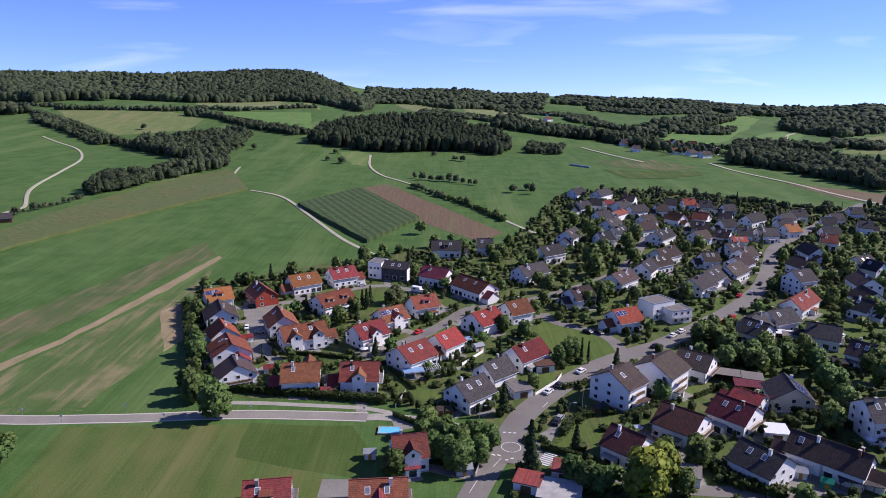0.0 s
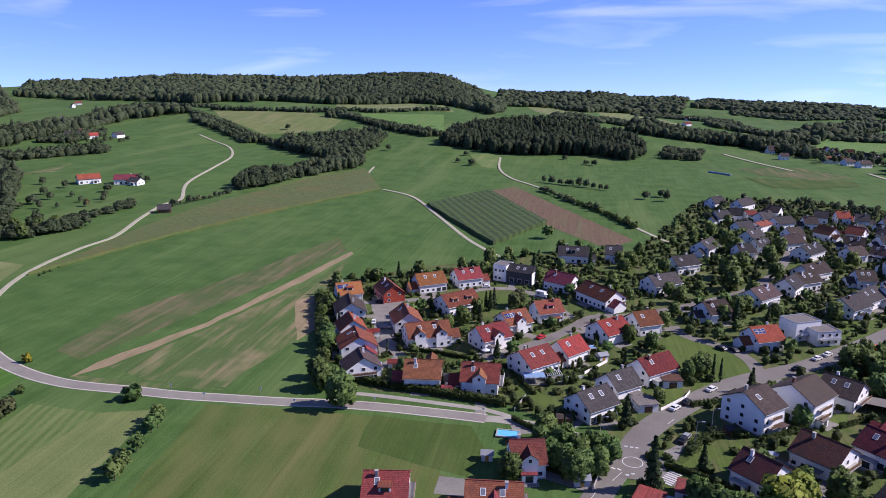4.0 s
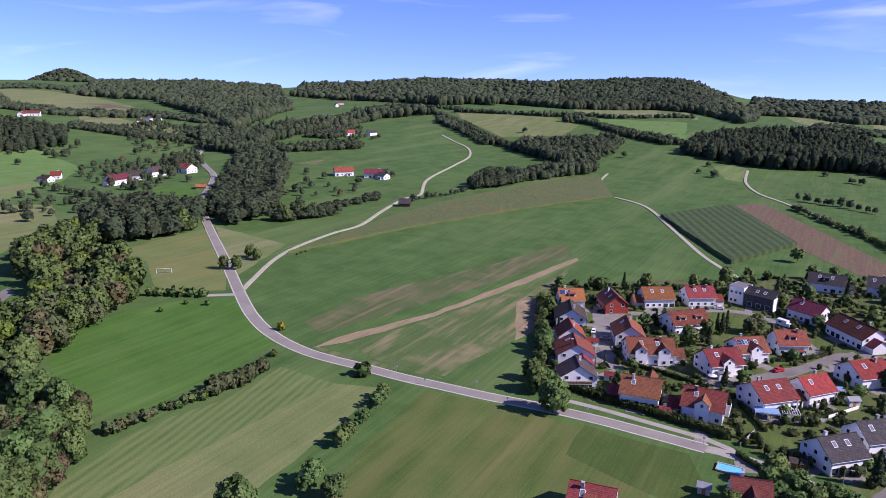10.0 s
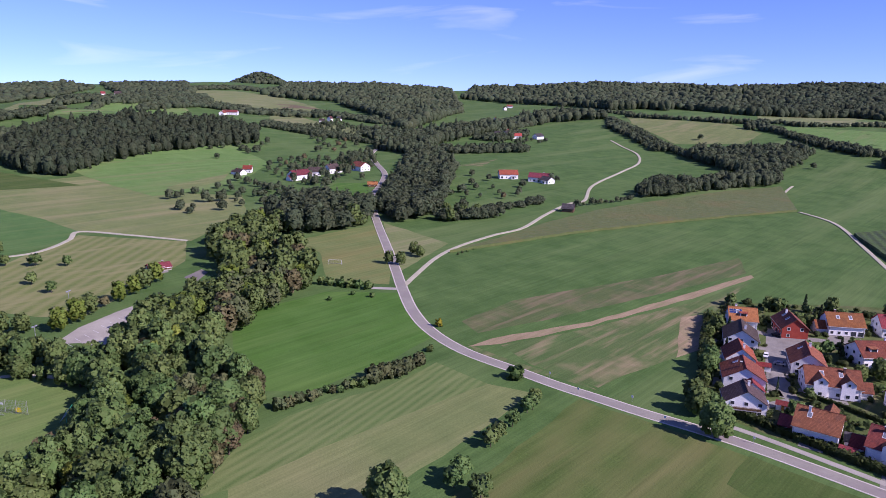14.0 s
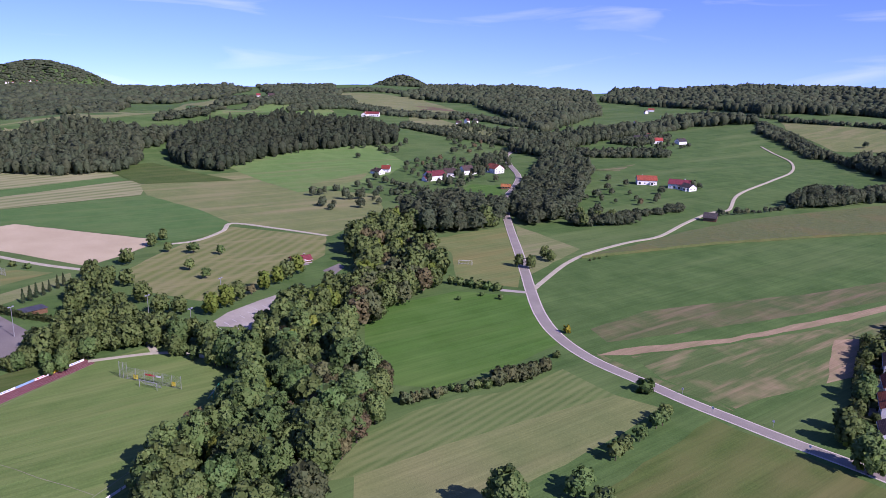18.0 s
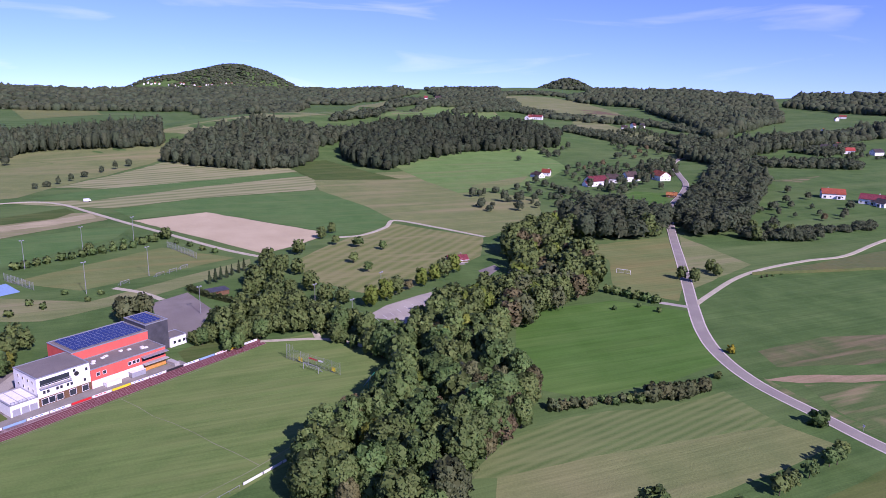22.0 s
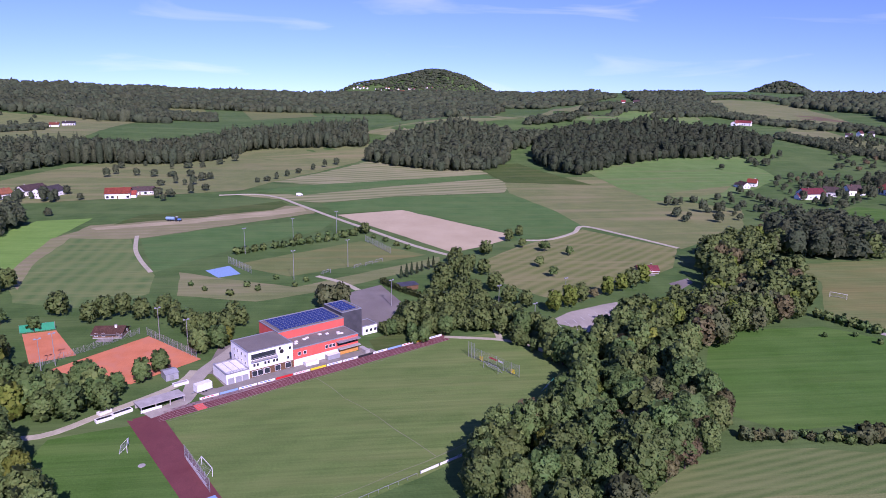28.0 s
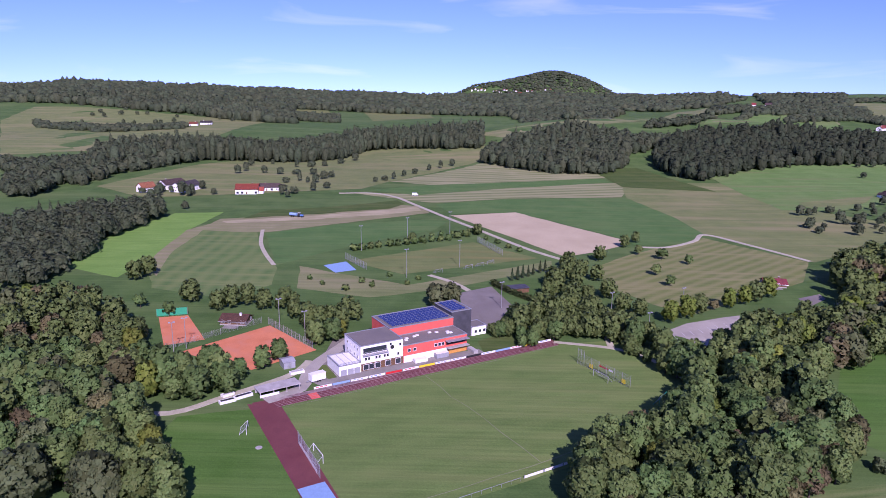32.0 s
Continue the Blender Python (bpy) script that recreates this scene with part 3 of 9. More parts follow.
def plant(kind, x, y, s=1.0, group="", label=""):
    """Notes a plant; set_out() builds them all, the nearest as things and the rest as one mass of each leaf."""
    PLANTED.append((kind, x, y, s, group, label or kind[3], rng.uniform(0, 6.28), rng.uniform(0.9, 1.12)))


def thinned(crown, keep):
    """The leaf quads of a crown, fewer and larger."""
    v = np.empty(len(crown.vertices) * 3, np.float32)
    crown.vertices.foreach_get("co", v)
    v = v.reshape(-1, 4, 3)
    v, inner = v[:LEAVES[crown.name]], v[LEAVES[crown.name]:]
    if keep < 0.35 and len(inner):
        inner = inner.reshape(-1, 24, 3)[::2].reshape(-1, 4, 3)
    v = v[rng.uniform(size=len(v)) < keep]
    mid = v.mean(1, keepdims=True)
    return np.concatenate([mid + (v - mid) * (0.85 / math.sqrt(keep)), inner]).reshape(-1, 3)


def set_out(limits):
    PLANTED.sort(key=lambda p: math.hypot(p[1], p[2]))
    used, mass, facing, lighter, lumps = {}, {}, {}, {}, {}
    for kind, x, y, s, group, label, turn, wide in PLANTED:
        name, trunk, crown = kind[:3]
        z = float(height(x, y))
        m = Matrix.Translation((x, y, z)) @ Matrix.Rotation(turn, 4, "Z") @ Matrix.Diagonal((s * wide, s * wide, s, 1))
        used[name] = used.get(name, 0) + 1
        if used[name] <= limits.get(name, 200):
            ob = empty(name, m, label, "bush" if name == "bush" else "tree", group)
            part("trunk", trunk, None, ob)
            far = math.hypot(x, y) > 215
            if far and crown.name not in lighter:
                v = thinned(crown, 0.42)
                lighter[crown.name] = np_mesh("crown", v, np.arange(len(v)).reshape(-1, 4), crown.materials[0])
                if "spruce" not in name and "cypress" not in name:
                    lighter[crown.name].normals_split_custom_set_from_vertices(crown_normals(v, kind[4], kind[5]))
            part("crown", lighter[crown.name] if far else crown, None, ob)
        else:
            if math.hypot(x, y) > 520:
                lumps.setdefault((name, crown.materials[0].name), []).append((x, y, kind[4] * s, kind[5] * s * wide))
                continue
            v = thinned(crown, 0.24 if math.hypot(x, y) < 330 else 0.12)
            c, t = math.cos(turn), math.sin(turn)
            e = crown_normals(v, kind[4], kind[5])
            facing.setdefault((name, crown.materials[0].name), []).append(np.stack([e[:, 0] * c - e[:, 1] * t, e[:, 0] * t + e[:, 1] * c, e[:, 2]], 1))
            v = np.stack([(v[:, 0] * c - v[:, 1] * t) * s * wide + x, (v[:, 0] * t + v[:, 1] * c) * s * wide + y, v[:, 2] * s + z], 1)
            mass.setdefault((name, crown.materials[0].name), []).append(v)
    for (name, leaf), rows in lumps.items():
        x, y, h, w = np.array(rows).T
        v, f = canopy(x, y, h, w, 56, name in ("spruce_tree", "cypress_tree"))
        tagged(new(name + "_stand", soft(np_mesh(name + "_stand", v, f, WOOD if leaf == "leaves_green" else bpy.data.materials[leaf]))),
               "further small %ss standing among houses and meadows" % name.replace("_", " "), "trees", "", "stuff")
    for (name, leaf), parts in mass.items():
        v = np.concatenate(parts)
        me = np_mesh(name + "_mass", v, np.arange(len(v)).reshape(-1, 4), bpy.data.materials[leaf])
        me.normals_split_custom_set_from_vertices(np.concatenate(facing[(name, leaf)]))
        tagged(new(name + "_mass", me),
               "further %ss standing among the houses and fields" % name.replace("_", " "), "trees", "", "stuff")


BROAD = [tree_kind("tree", 14, 10.5, 2100, 58, LEAF, 0.45, "broad leafy green deciduous tree", 0.07) for _ in range(4)]
TALL = [tree_kind("tree", 17, 9, 2100, 58, LEAF, 0.46, "tall dark green broadleaf tree", 0.05) for _ in range(2)]
LIGHT_TREE = tree_kind("tree", 13, 9, 2000, 58, LEAF_LIGHT, 0.44, "fresh light green broadleaf tree", 0.1)
BROWN_TREE = [tree_kind("tree", 13, 9, 2000, 58, LEAF_BROWN, 0.44, "tree with leaves turning brown") for _ in range(2)]
GREY_TREE = tree_kind("tree", 14, 11, 2100, 58, LEAF_GREY, 0.45, "grey green willow-like tree", 0.08)
FRUIT = [tree_kind("fruit_tree", 6, 5.5, 420, 15, LEAF, 0.42, "small round green fruit tree", 0.25) for _ in range(3)]
FRUIT_BROWN = tree_kind("fruit_tree", 6, 5.5, 300, 14, LEAF_BROWN, 0.5, "small fruit tree with browning leaves", 0.25)
SPRUCE = [tree_kind("spruce_tree", 15, 7.2, 1300, 0, NEEDLE, 0.6, "dark narrow pointed spruce tree", conifer=True) for _ in range(2)]
CYPRESS = tree_kind("cypress_tree", 9, 2.0, 500, 0, NEEDLE, 0.35, "slim dark columnar cypress tree", conifer=True)
BUSH = [tree_kind("bush", 3.0, 3.6, 220, 10, LEAF, 0.45, "rounded dense green bush on grass", 0.0) for _ in range(3)]
YELLOW_BUSH = tree_kind("bush", 3.4, 3.0, 320, 12, LEAF_YELLOW, 0.34, "bright yellow leafed bush by the road", 0.0)
GREY_BUSH = [tree_kind("bush", 3.6, 4.2, 320, 12, LEAF_GREY, 0.4, "pale grey green willow bush on a bank", 0.0) for _ in range(2)]


def round_mesh():
    """Points and triangles of a ball of 80 faces, and the 20 it is cut from."""
    t = (1 + 5 ** 0.5) / 2
    v = [Vector(p).normalized() for p in ((-1, t, 0), (1, t, 0), (-1, -t, 0), (1, -t, 0), (0, -1, t), (0, 1, t), (0, -1, -t), (0, 1, -t), (t, 0, -1), (t, 0, 1), (-t, 0, -1), (-t, 0, 1))]
    f = [(0, 11, 5), (0, 5, 1), (0, 1, 7), (0, 7, 10), (0, 10, 11), (1, 5, 9), (5, 11, 4), (11, 10, 2), (10, 7, 6), (7, 1, 8),
         (3, 9, 4), (3, 4, 2), (3, 2, 6), (3, 6, 8), (3, 8, 9), (4, 9, 5), (2, 4, 11), (6, 2, 10), (8, 6, 7), (9, 8, 1)]
    coarse = (np.array([p[:] for p in v]), np.array(f))
    mids, fine = {}, []

    def mid(i, j):
        k = (min(i, j), max(i, j))
        if k not in mids:
            v.append((v[i] + v[j]).normalized())
            mids[k] = len(v) - 1
        return mids[k]

    for i, j, k in f:
        p, q, r = mid(i, j), mid(j, k), mid(k, i)
        fine += [(i, p, r), (j, q, p), (k, r, q), (p, q, r)]
    return coarse, (np.array([p[:] for p in v]), np.array(fine))


def without_base(v, f):
    return v, f[v[f].mean(1)[:, 2] > -0.5]


COARSE, FINE = (without_base(*m) for m in round_mesh())


def canopy(x, y, h, w, quads, conifer=False, fine=True):
    """Joined small trees: uneven lumpy crowns that reach down to the ground, with loose sprays of leaves on them, all triangles."""
    n = len(x)
    z = height(x, y)
    k = rng.uniform(0.68, 1.25, n) * (1 + 0.16 * np.sin(x / 61 + 2) * np.cos(y / 47) + 0.1 * np.sin((x + y) / 23))
    hs, ws = h * k, w * rng.uniform(0.7, 1.25, n)
    cv, cf = FINE if fine else COARSE
    shape = cv[None] * rng.uniform(0.72, 1.18, (n, len(cv), 1)) * (0.88 if quads > 20 else 1.0)
    turn = rng.uniform(0, 6.283, n)[:, None]
    sx, sy, sz = shape[..., 0] * np.cos(turn) - shape[..., 1] * np.sin(turn), shape[..., 0] * np.sin(turn) + shape[..., 1] * np.cos(turn), shape[..., 2]
    if conifer:
        slim = np.clip(0.95 - 0.8 * sz, 0.06, 1.3)
        sx, sy, sz = sx * slim * 1.1, sy * slim * 1.1, sz * 1.12 + 0.12
    low = np.clip(-sz, 0, 1)
    sx, sy, sz = sx * (1 + 0.2 * low), sy * (1 + 0.2 * low), sz - 0.5 * low
    core = np.stack([sx * ws[:, None] * 0.5, sy * ws[:, None] * 0.5, sz * hs[:, None] * 0.46], 2) + np.stack([x, y, z + hs * 0.52], 1)[:, None]
    v1, f1 = core.reshape(-1, 3), (cf[None] + len(cv) * np.arange(n)[:, None, None]).reshape(-1, 3)
    if not quads:
        return v1, f1
    # sprays lie on the crown's own faces, some standing a little proud
    pick_f = cf[rng.integers(len(cf), size=(n, quads))]
    bary = rng.dirichlet((1, 1, 1), (n, quads))
    rows = np.arange(n)[:, None]
    p = sum(core[rows, pick_f[..., i]] * bary[..., i:i + 1] for i in range(3))
    out = p - np.stack([x, y, z + hs * 0.45], 1)[:, None]
    p = p + out * rng.uniform(0.0, 0.26, (n, quads, 1))
    size = np.repeat(ws * (0.15 if quads < 20 else 0.135 if quads < 60 else 0.105), quads)
    v2, q = leaf_quads(p.reshape(-1, 3), size, out.reshape(-1, 3) / ws.mean() + np.array((0, 0, 0.2)))
    f2 = np.concatenate([q[:, [0, 1, 2]], q[:, [0, 2, 3]]]) + len(v1)
    return np.concatenate([v1, v2]), np.concatenate([f1, f2])


def soft(me):
    me.polygons.foreach_set("use_smooth", np.ones(len(me.polygons), bool))
    return me


def scatter(poly, space, jitter=0.42):
    xs, ys = [p[0] for p in poly], [p[1] for p in poly]
    gx, gy = np.meshgrid(np.arange(min(xs), max(xs), space), np.arange(min(ys), max(ys), space * 0.9))
    gx, gy = gx.ravel(), gy.ravel()
    gx, gy = gx + rng.uniform(-jitter, jitter, len(gx)) * space, gy + rng.uniform(-jitter, jitter, len(gy)) * space
    keep = inside(gx, gy, poly)
    return gx[keep], gy[keep]


def wood(material, space, tall, poly, label, dark=False):
    """Far woodland as one mass of small trees, the nearer ones closer set and leafier."""
    near = min(math.hypot(*p) for p in poly) < 1100
    tight = 0.8 if near and space > 7 else 0.88
    x, y = scatter(poly, space * tight)
    if not len(x):
        return None
    r = np.hypot(x, y)
    chance = rng.uniform(size=len(x))
    keep = (r < 1200) | ((r < 1900) & (chance < tight ** 2 * 0.95)) | (chance < tight ** 2 * 0.32)
    x, y, r = x[keep], y[keep], r[keep]
    parts, offset = [], 0
    for lo, hi, quads in ((0, 700, 110), (700, 1200, 28), (1200, 1900, 6), (1900, 9000, 0)):
        k = (r >= lo) & (r < hi)
        if k.any():
            stand = np.array([noise.noise((px * 0.011, py * 0.011, 2.0)) for px, py in zip(x[k], y[k])])
            mixed = rng.uniform(size=int(k.sum())) < np.clip((0.12 if dark else 0.06) + 0.4 * stand, 0.02, 0.6)
            for flag in (False, True):
                sel = np.flatnonzero(k)[mixed == flag]
                if len(sel):
                    wide = space * (tight if lo < 1200 else 1.0) * (0.95 if flag else 1.5) * (1.3 if lo >= 1900 else 1)
                    v, f = canopy(x[sel], y[sel], tall * (1.12 if flag else 1), wide, quads, flag, lo < 700)
                    parts.append((v, f + offset))
                    offset += len(v)
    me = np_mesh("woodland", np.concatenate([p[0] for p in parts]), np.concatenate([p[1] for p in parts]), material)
    return tagged(new("woodland", soft(me)), label, "woodland", "", "stuff")


# ---- houses ----
def window_mesh(w, h):
    """A framed window in one piece, its pane set back from the frame."""
    bm = bmesh.new()
    t = 0.1
    ring = lambda i, y: [bm.verts.new((x, y, z)) for x, z in ((-w / 2 + i, i), (w / 2 - i, i), (w / 2 - i, h - i), (-w / 2 + i, h - i))]
    rows = [ring(0, 0.02), ring(0, -0.07), ring(t, -0.07), ring(t, -0.025)]
    for a, b in zip(rows, rows[1:]):
        for i in range(4):
            bm.faces.new((a[i], a[(i + 1) % 4], b[(i + 1) % 4], b[i]))
    bm.faces.new(rows[-1]).material_index = 1
    return done(bm, "window", FRAME, GLASS)


WINDOWS = {k: window_mesh(*k) for k in ((1.3, 1.3), (1.0, 1.2), (2.2, 2.1))}
DOOR = done(box(box(bmesh.new(), -0.55, -0.06, 0, 0.55, 0.01, 2.15, 0), 0.36, -0.12, 0.95, 0.44, -0.06, 1.15, 1), "door", WOOD_BROWN, METAL)
SKYLIGHT = done(box(box(bmesh.new(), -0.65, -0.95, 0, 0.65, 0.95, 0.07, 0), -0.52, -0.8, 0.07, 0.52, 0.8, 0.085, 1), "skylight", FRAME, mat("bright_skylight_glass", (0.14, 0.15, 0.17), (0.20, 0.21, 0.23), 0.3, 2.0, 0.12, spec=0.8))
PANEL = done(box(box(bmesh.new(), -0.8, -0.52, 0, 0.8, 0.52, 0.05, 0), -0.76, -0.48, 0.05, 0.76, 0.48, 0.058, 1), "solar_panel", METAL, SOLAR)


def prism(bm, L, W, eave, ridge, z0=0.0):
    """A house body with gables at x = -L/2 and L/2."""
    e = []
    for x in (-L / 2, L / 2):
        e.append([bm.verts.new((x, y, z)) for y, z in ((-W / 2, z0), (W / 2, z0), (W / 2, eave), (0, ridge), (-W / 2, eave))])
    bm.faces.new(e[0][::-1])
    bm.faces.new(e[1])
    for i in range(5):
        bm.faces.new((e[0][i], e[0][(i + 1) % 5], e[1][(i + 1) % 5], e[1][i]))
    return bm


def roof_slabs(bm, L, W, eave, ridge, over=0.6, thick=0.22, ends=0.5):
    s = (ridge - eave) / (W / 2)
    for sg in (-1, 1):
        y1, z1 = sg * (W / 2 + over), eave - s * over
        for a, b in (((0, ridge), (y1, z1)),):
            v = [bm.verts.new((x, y, z + dz)) for dz in (0.02, 0.02 + thick) for x in (-L / 2 - ends, L / 2 + ends) for y, z in (a, b)]
            for f in ((0, 1, 3, 2), (4, 6, 7, 5), (0, 4, 5, 1), (2, 3, 7, 6), (1, 5, 7, 3), (0, 2, 6, 4)):
                bm.faces.new([v[i] for i in f])
    return bm


HOUSES = []
ROOF_WORDS = {}
for rm, words in ((ROOF_RED, "red-tiled"), (ROOF_ORANGE, "bright orange-tiled"), (ROOF_DEEP, "deep red-tiled"), (ROOF_DARKRED, "dark brown-tiled"),
                  (ROOF_BROWN, "brown-tiled"), (ROOF_GREY, "grey-tiled"), (ROOF_DARK, "anthracite-tiled")):
    ROOF_WORDS[rm.name] = words


def house(x, y, yaw, L, W, eave, ridge, roof, wall, dormer=0, gables=0, cross=0, balcony=0, skylights=0, panels=0, chimneys=1, floors=2):
    r = math.hypot(x, y)
    rnd = random.Random(int(x * 7 + y * 13))
    ob = empty("house", Matrix.Translation((x, y, float(height(x, y)))) @ Matrix.Rotation(radians(yaw), 4, "Z"),
               "%s house with a %s gable roof%s" % ("brown timber" if wall is WOOD_BROWN else "red boarded" if wall is WOOD_RED else "pale yellow rendered" if wall is YELLOW_WALL else "white rendered", ROOF_WORDS[roof.name], " and solar panels" if panels else " and balcony" if balcony else " and dormers" if dormer or gables else ""), "house", "houses")
    HOUSES.append((x, y, max(L, W) / 2))
    part("wall", prism(bmesh.new(), L, W, eave, ridge, -1.0), wall, ob)
    slope = math.atan2(ridge - eave, W / 2)
    part("roof", roof_slabs(bmesh.new(), L, W, eave, ridge), roof, ob)
    part("ridge_cap", cyl(bmesh.new(), (-L / 2 - 0.5, 0, ridge + 0.22), (L / 2 + 0.5, 0, ridge + 0.22), 0.14, None, 6), roof, ob)
    if r < 450:
        part("plinth", box(bmesh.new(), -L / 2 - 0.03, -W / 2 - 0.03, -1, L / 2 + 0.03, W / 2 + 0.03, 0.45), CONCRETE, ob)
        for sg in (-1, 1):
            part("gutter", cyl(bmesh.new(), (-L / 2 - 0.5, sg * (W / 2 + 0.66), eave - math.tan(slope) * 0.6), (L / 2 + 0.5, sg * (W / 2 + 0.66), eave - math.tan(slope) * 0.6), 0.09, None, 6), METAL, ob)
    for i in range(chimneys):
        cx, cy = L * (0.22 - 0.45 * i) * (1 if rnd.random() < 0.5 else -1), rnd.choice((-1, 1)) * W * 0.1
        c = box(bmesh.new(), cx - 0.35, cy - 0.35, ridge - 2.2, cx + 0.35, cy + 0.35, ridge + 0.9)
        stack = part("chimney", c, rnd.choice((WHITE_WALL, BRICK_WALL, CONCRETE)), ob)
        part("cap", box(bmesh.new(), cx - 0.45, cy - 0.45, ridge + 0.9, cx + 0.45, cy + 0.45, ridge + 1.02), CONCRETE, stack)

    def put(me, name, px, py, pz, face):
        o = part(name, me, None, ob)
        o.matrix_basis = Matrix.Translation((px, py, pz)) @ Matrix.Rotation(face, 4, "Z")

    step = 2.7 if r < 400 else 3.8
    levels = [0.95 + 2.7 * k for k in range(3) if 0.95 + 2.7 * k + 1.3 < eave + 0.4]
    n = max(2, int(L / step))
    for sg in (-1, 1):
        for lv, z in enumerate(levels):
            for i in range(n):
                if rnd.random() < 0.16:
                    continue
                px = -L / 2 + L * (i + 0.5) / n
                if z + 1.3 > eave - 0.1 and lv:
                    continue
                if lv == 0 and i == n // 2 and sg == 1:
                    put(DOOR, "door", px, sg * (W / 2), 0.1, math.pi)
                else:
                    big = lv == 0 and rnd.random() < 0.3
                    put(WINDOWS[(2.2, 2.1) if big else (1.3, 1.3)], "window", px, sg * (W / 2), 0.35 if big else z, 0 if sg < 0 else math.pi)
        ng = 3 if W > 10.8 else 2
        for lv, z in enumerate(levels + [levels[-1] + 2.7]):
            top = lv == len(levels)
            for i in range(2 if top else ng):
                py = (i - 0.5) * 2.4 if top else -W / 2 + W * (i + 0.5) / ng
                if z + 1.3 > eave + (W / 2 - abs(py) - 0.6) * math.tan(slope) - 0.2 or rnd.random() < 0.12:
                    continue
                put(WINDOWS[(1.0, 1.2) if top else (1.3, 1.3)], "window", sg * L / 2, py, z, -math.pi / 2 if sg < 0 else math.pi / 2)
    # a lower wing or an entrance canopy, as most of the houses have
    k = rnd.random()
    if ridge < 6:
        pass
    elif k < 0.45 and r < 900 and floors == 2:
        w, e = W * rnd.uniform(0.5, 0.62), L / 2 + 2.0
        sg = rnd.choice((-1, 1))
        wing, cover = part("wing", prism(bmesh.new(), 4.2, w, 2.6, 2.6 + w * 0.36, -1), wall, ob), part("wing_roof", roof_slabs(bmesh.new(), 4.2, w, 2.6, 2.6 + w * 0.36, 0.4, 0.18, 0.3), roof, ob)
        wing.location = cover.location = (sg * e, rnd.uniform(-0.15, 0.15) * W, 0)
    elif k < 0.8 and r < 900:
        px = L * rnd.uniform(-0.25, 0.25)
        part("bay", box(bmesh.new(), px - 1.9, -W / 2 - 2.0, -0.5, px + 1.9, -W / 2, 2.5), wall, ob)
        part("bay_roof", box(bmesh.new(), px - 2.2, -W / 2 - 2.4, 2.5, px + 2.2, -W / 2, 2.7), rnd.choice((CONCRETE, FLAT_ROOF, roof)), ob)
        put(WINDOWS[(2.2, 2.1)], "window", px, -W / 2 - 2.0, 0.2, 0)
    if eave > 7:
        for z in (2.5, 5.2):
            slab = part("balcony", box(bmesh.new(), -L * 0.3, -W / 2 - 1.5, z, L * 0.1, -W / 2, z + 0.18), CONCRETE, ob)
            part("balcony_rail", box(bmesh.new(), -L * 0.3, -W / 2 - 1.5, z + 0.18, L * 0.1, -W / 2 - 1.43, z + 1.1), WOOD_BROWN, slab)
    # fittings on the roof; the side of -y faces the lower ground or the street
    def on_roof(me, name, px, along, sg):
        o = part(name, me, None, ob)
        py, pz = sg * (W / 2) * (1 - along), eave + (ridge - eave) * along + 0.25
        o.matrix_basis = Matrix.Translation((px, py, pz)) @ Matrix.Rotation(-sg * slope, 4, "X")

    for i in range(skylights or (rnd.choice((0, 1, 2)) if r < 480 and ridge > 6 else 0)):
        on_roof(SKYLIGHT, "skylight", (-0.2 + 0.35 * i) * L, 0.62, -1)
    if panels:
        sg = -1
        for i in range(int(L * (0.5 if panels == 1 else 0.85) / 1.68)):
            for j in range(2 if panels == 1 else 4):
                on_roof(PANEL, "solar_panel", -L * 0.42 + i * 1.68, 0.72 - j * (1.12 / math.hypot(W / 2, ridge - eave)), sg)

    def cross_gable(px, wide, sg, out, lift, name):
        """A small gabled front across the roof."""
        g = Matrix.Translation((px, sg * (W / 4 + out / 2), 0)) @ Matrix.Rotation(math.pi / 2, 4, "Z")
        zr = eave + lift
        a = part(name, prism(bmesh.new(), W / 2 + out, wide, zr - wide * 0.38, zr, 0.4 if out > 0 else eave - 1.2), wall, ob)
        b = part(name + "_roof", roof_slabs(bmesh.new(), W / 2 + out, wide, zr - wide * 0.38, zr, 0.35, 0.18, 0.35), roof, ob)
        a.matrix_basis = b.matrix_basis = g
        put(WINDOWS[(1.0, 1.2)], "window", px, sg * (W / 2 + out), zr - wide * 0.38 - 0.9, 0 if sg < 0 else math.pi)
        if out > 0.3:
            put(WINDOWS[(1.3, 1.3)], "window", px, sg * (W / 2 + out), 1.0, 0 if sg < 0 else math.pi)

    for i in range(gables):
        cross_gable(0 if gables == 1 else (i - 0.5) * L * 0.5, 4.2, -1, 0.8, 2.9, "gable_front")
    for i in range(cross):
        cross_gable(L * 0.2, 3.4, 1, 0.4, 3.9, "gable_front")
    for i in range(dormer):
        px = 0 if dormer == 1 else (i - 0.5) * L * 0.45
        d = part("dormer", box(bmesh.new(), px - 1.4, -W * 0.36, eave + 0.2, px + 1.4, -W * 0.05, eave + 2.5), wall, ob)
        part("dormer_roof", box(bmesh.new(), px - 1.7, -W * 0.40, eave + 2.5, px + 1.7, -W * 0.02, eave + 2.72), roof, ob)
        put(WINDOWS[(2.2, 2.1)], "window", px, -W * 0.36, eave + 0.35, 0)
    if balcony or (6 < ridge and r < 480 and rnd.random() < 0.35):
        sx = L / 2
        b = box(bmesh.new(), sx, -W * 0.35, 2.6, sx + 1.6, W * 0.35, 2.8)
        slab = part("balcony", b, CONCRETE, ob)
        rail = bmesh.new()
        for k in range(9):
            yy = -W * 0.35 + W * 0.7 * k / 8
            box(rail, sx + 1.5, yy - 0.04, 2.8, sx + 1.56, yy + 0.04, 3.8)
        box(rail, sx + 1.48, -W * 0.35, 3.72, sx + 1.58, W * 0.35, 3.82)
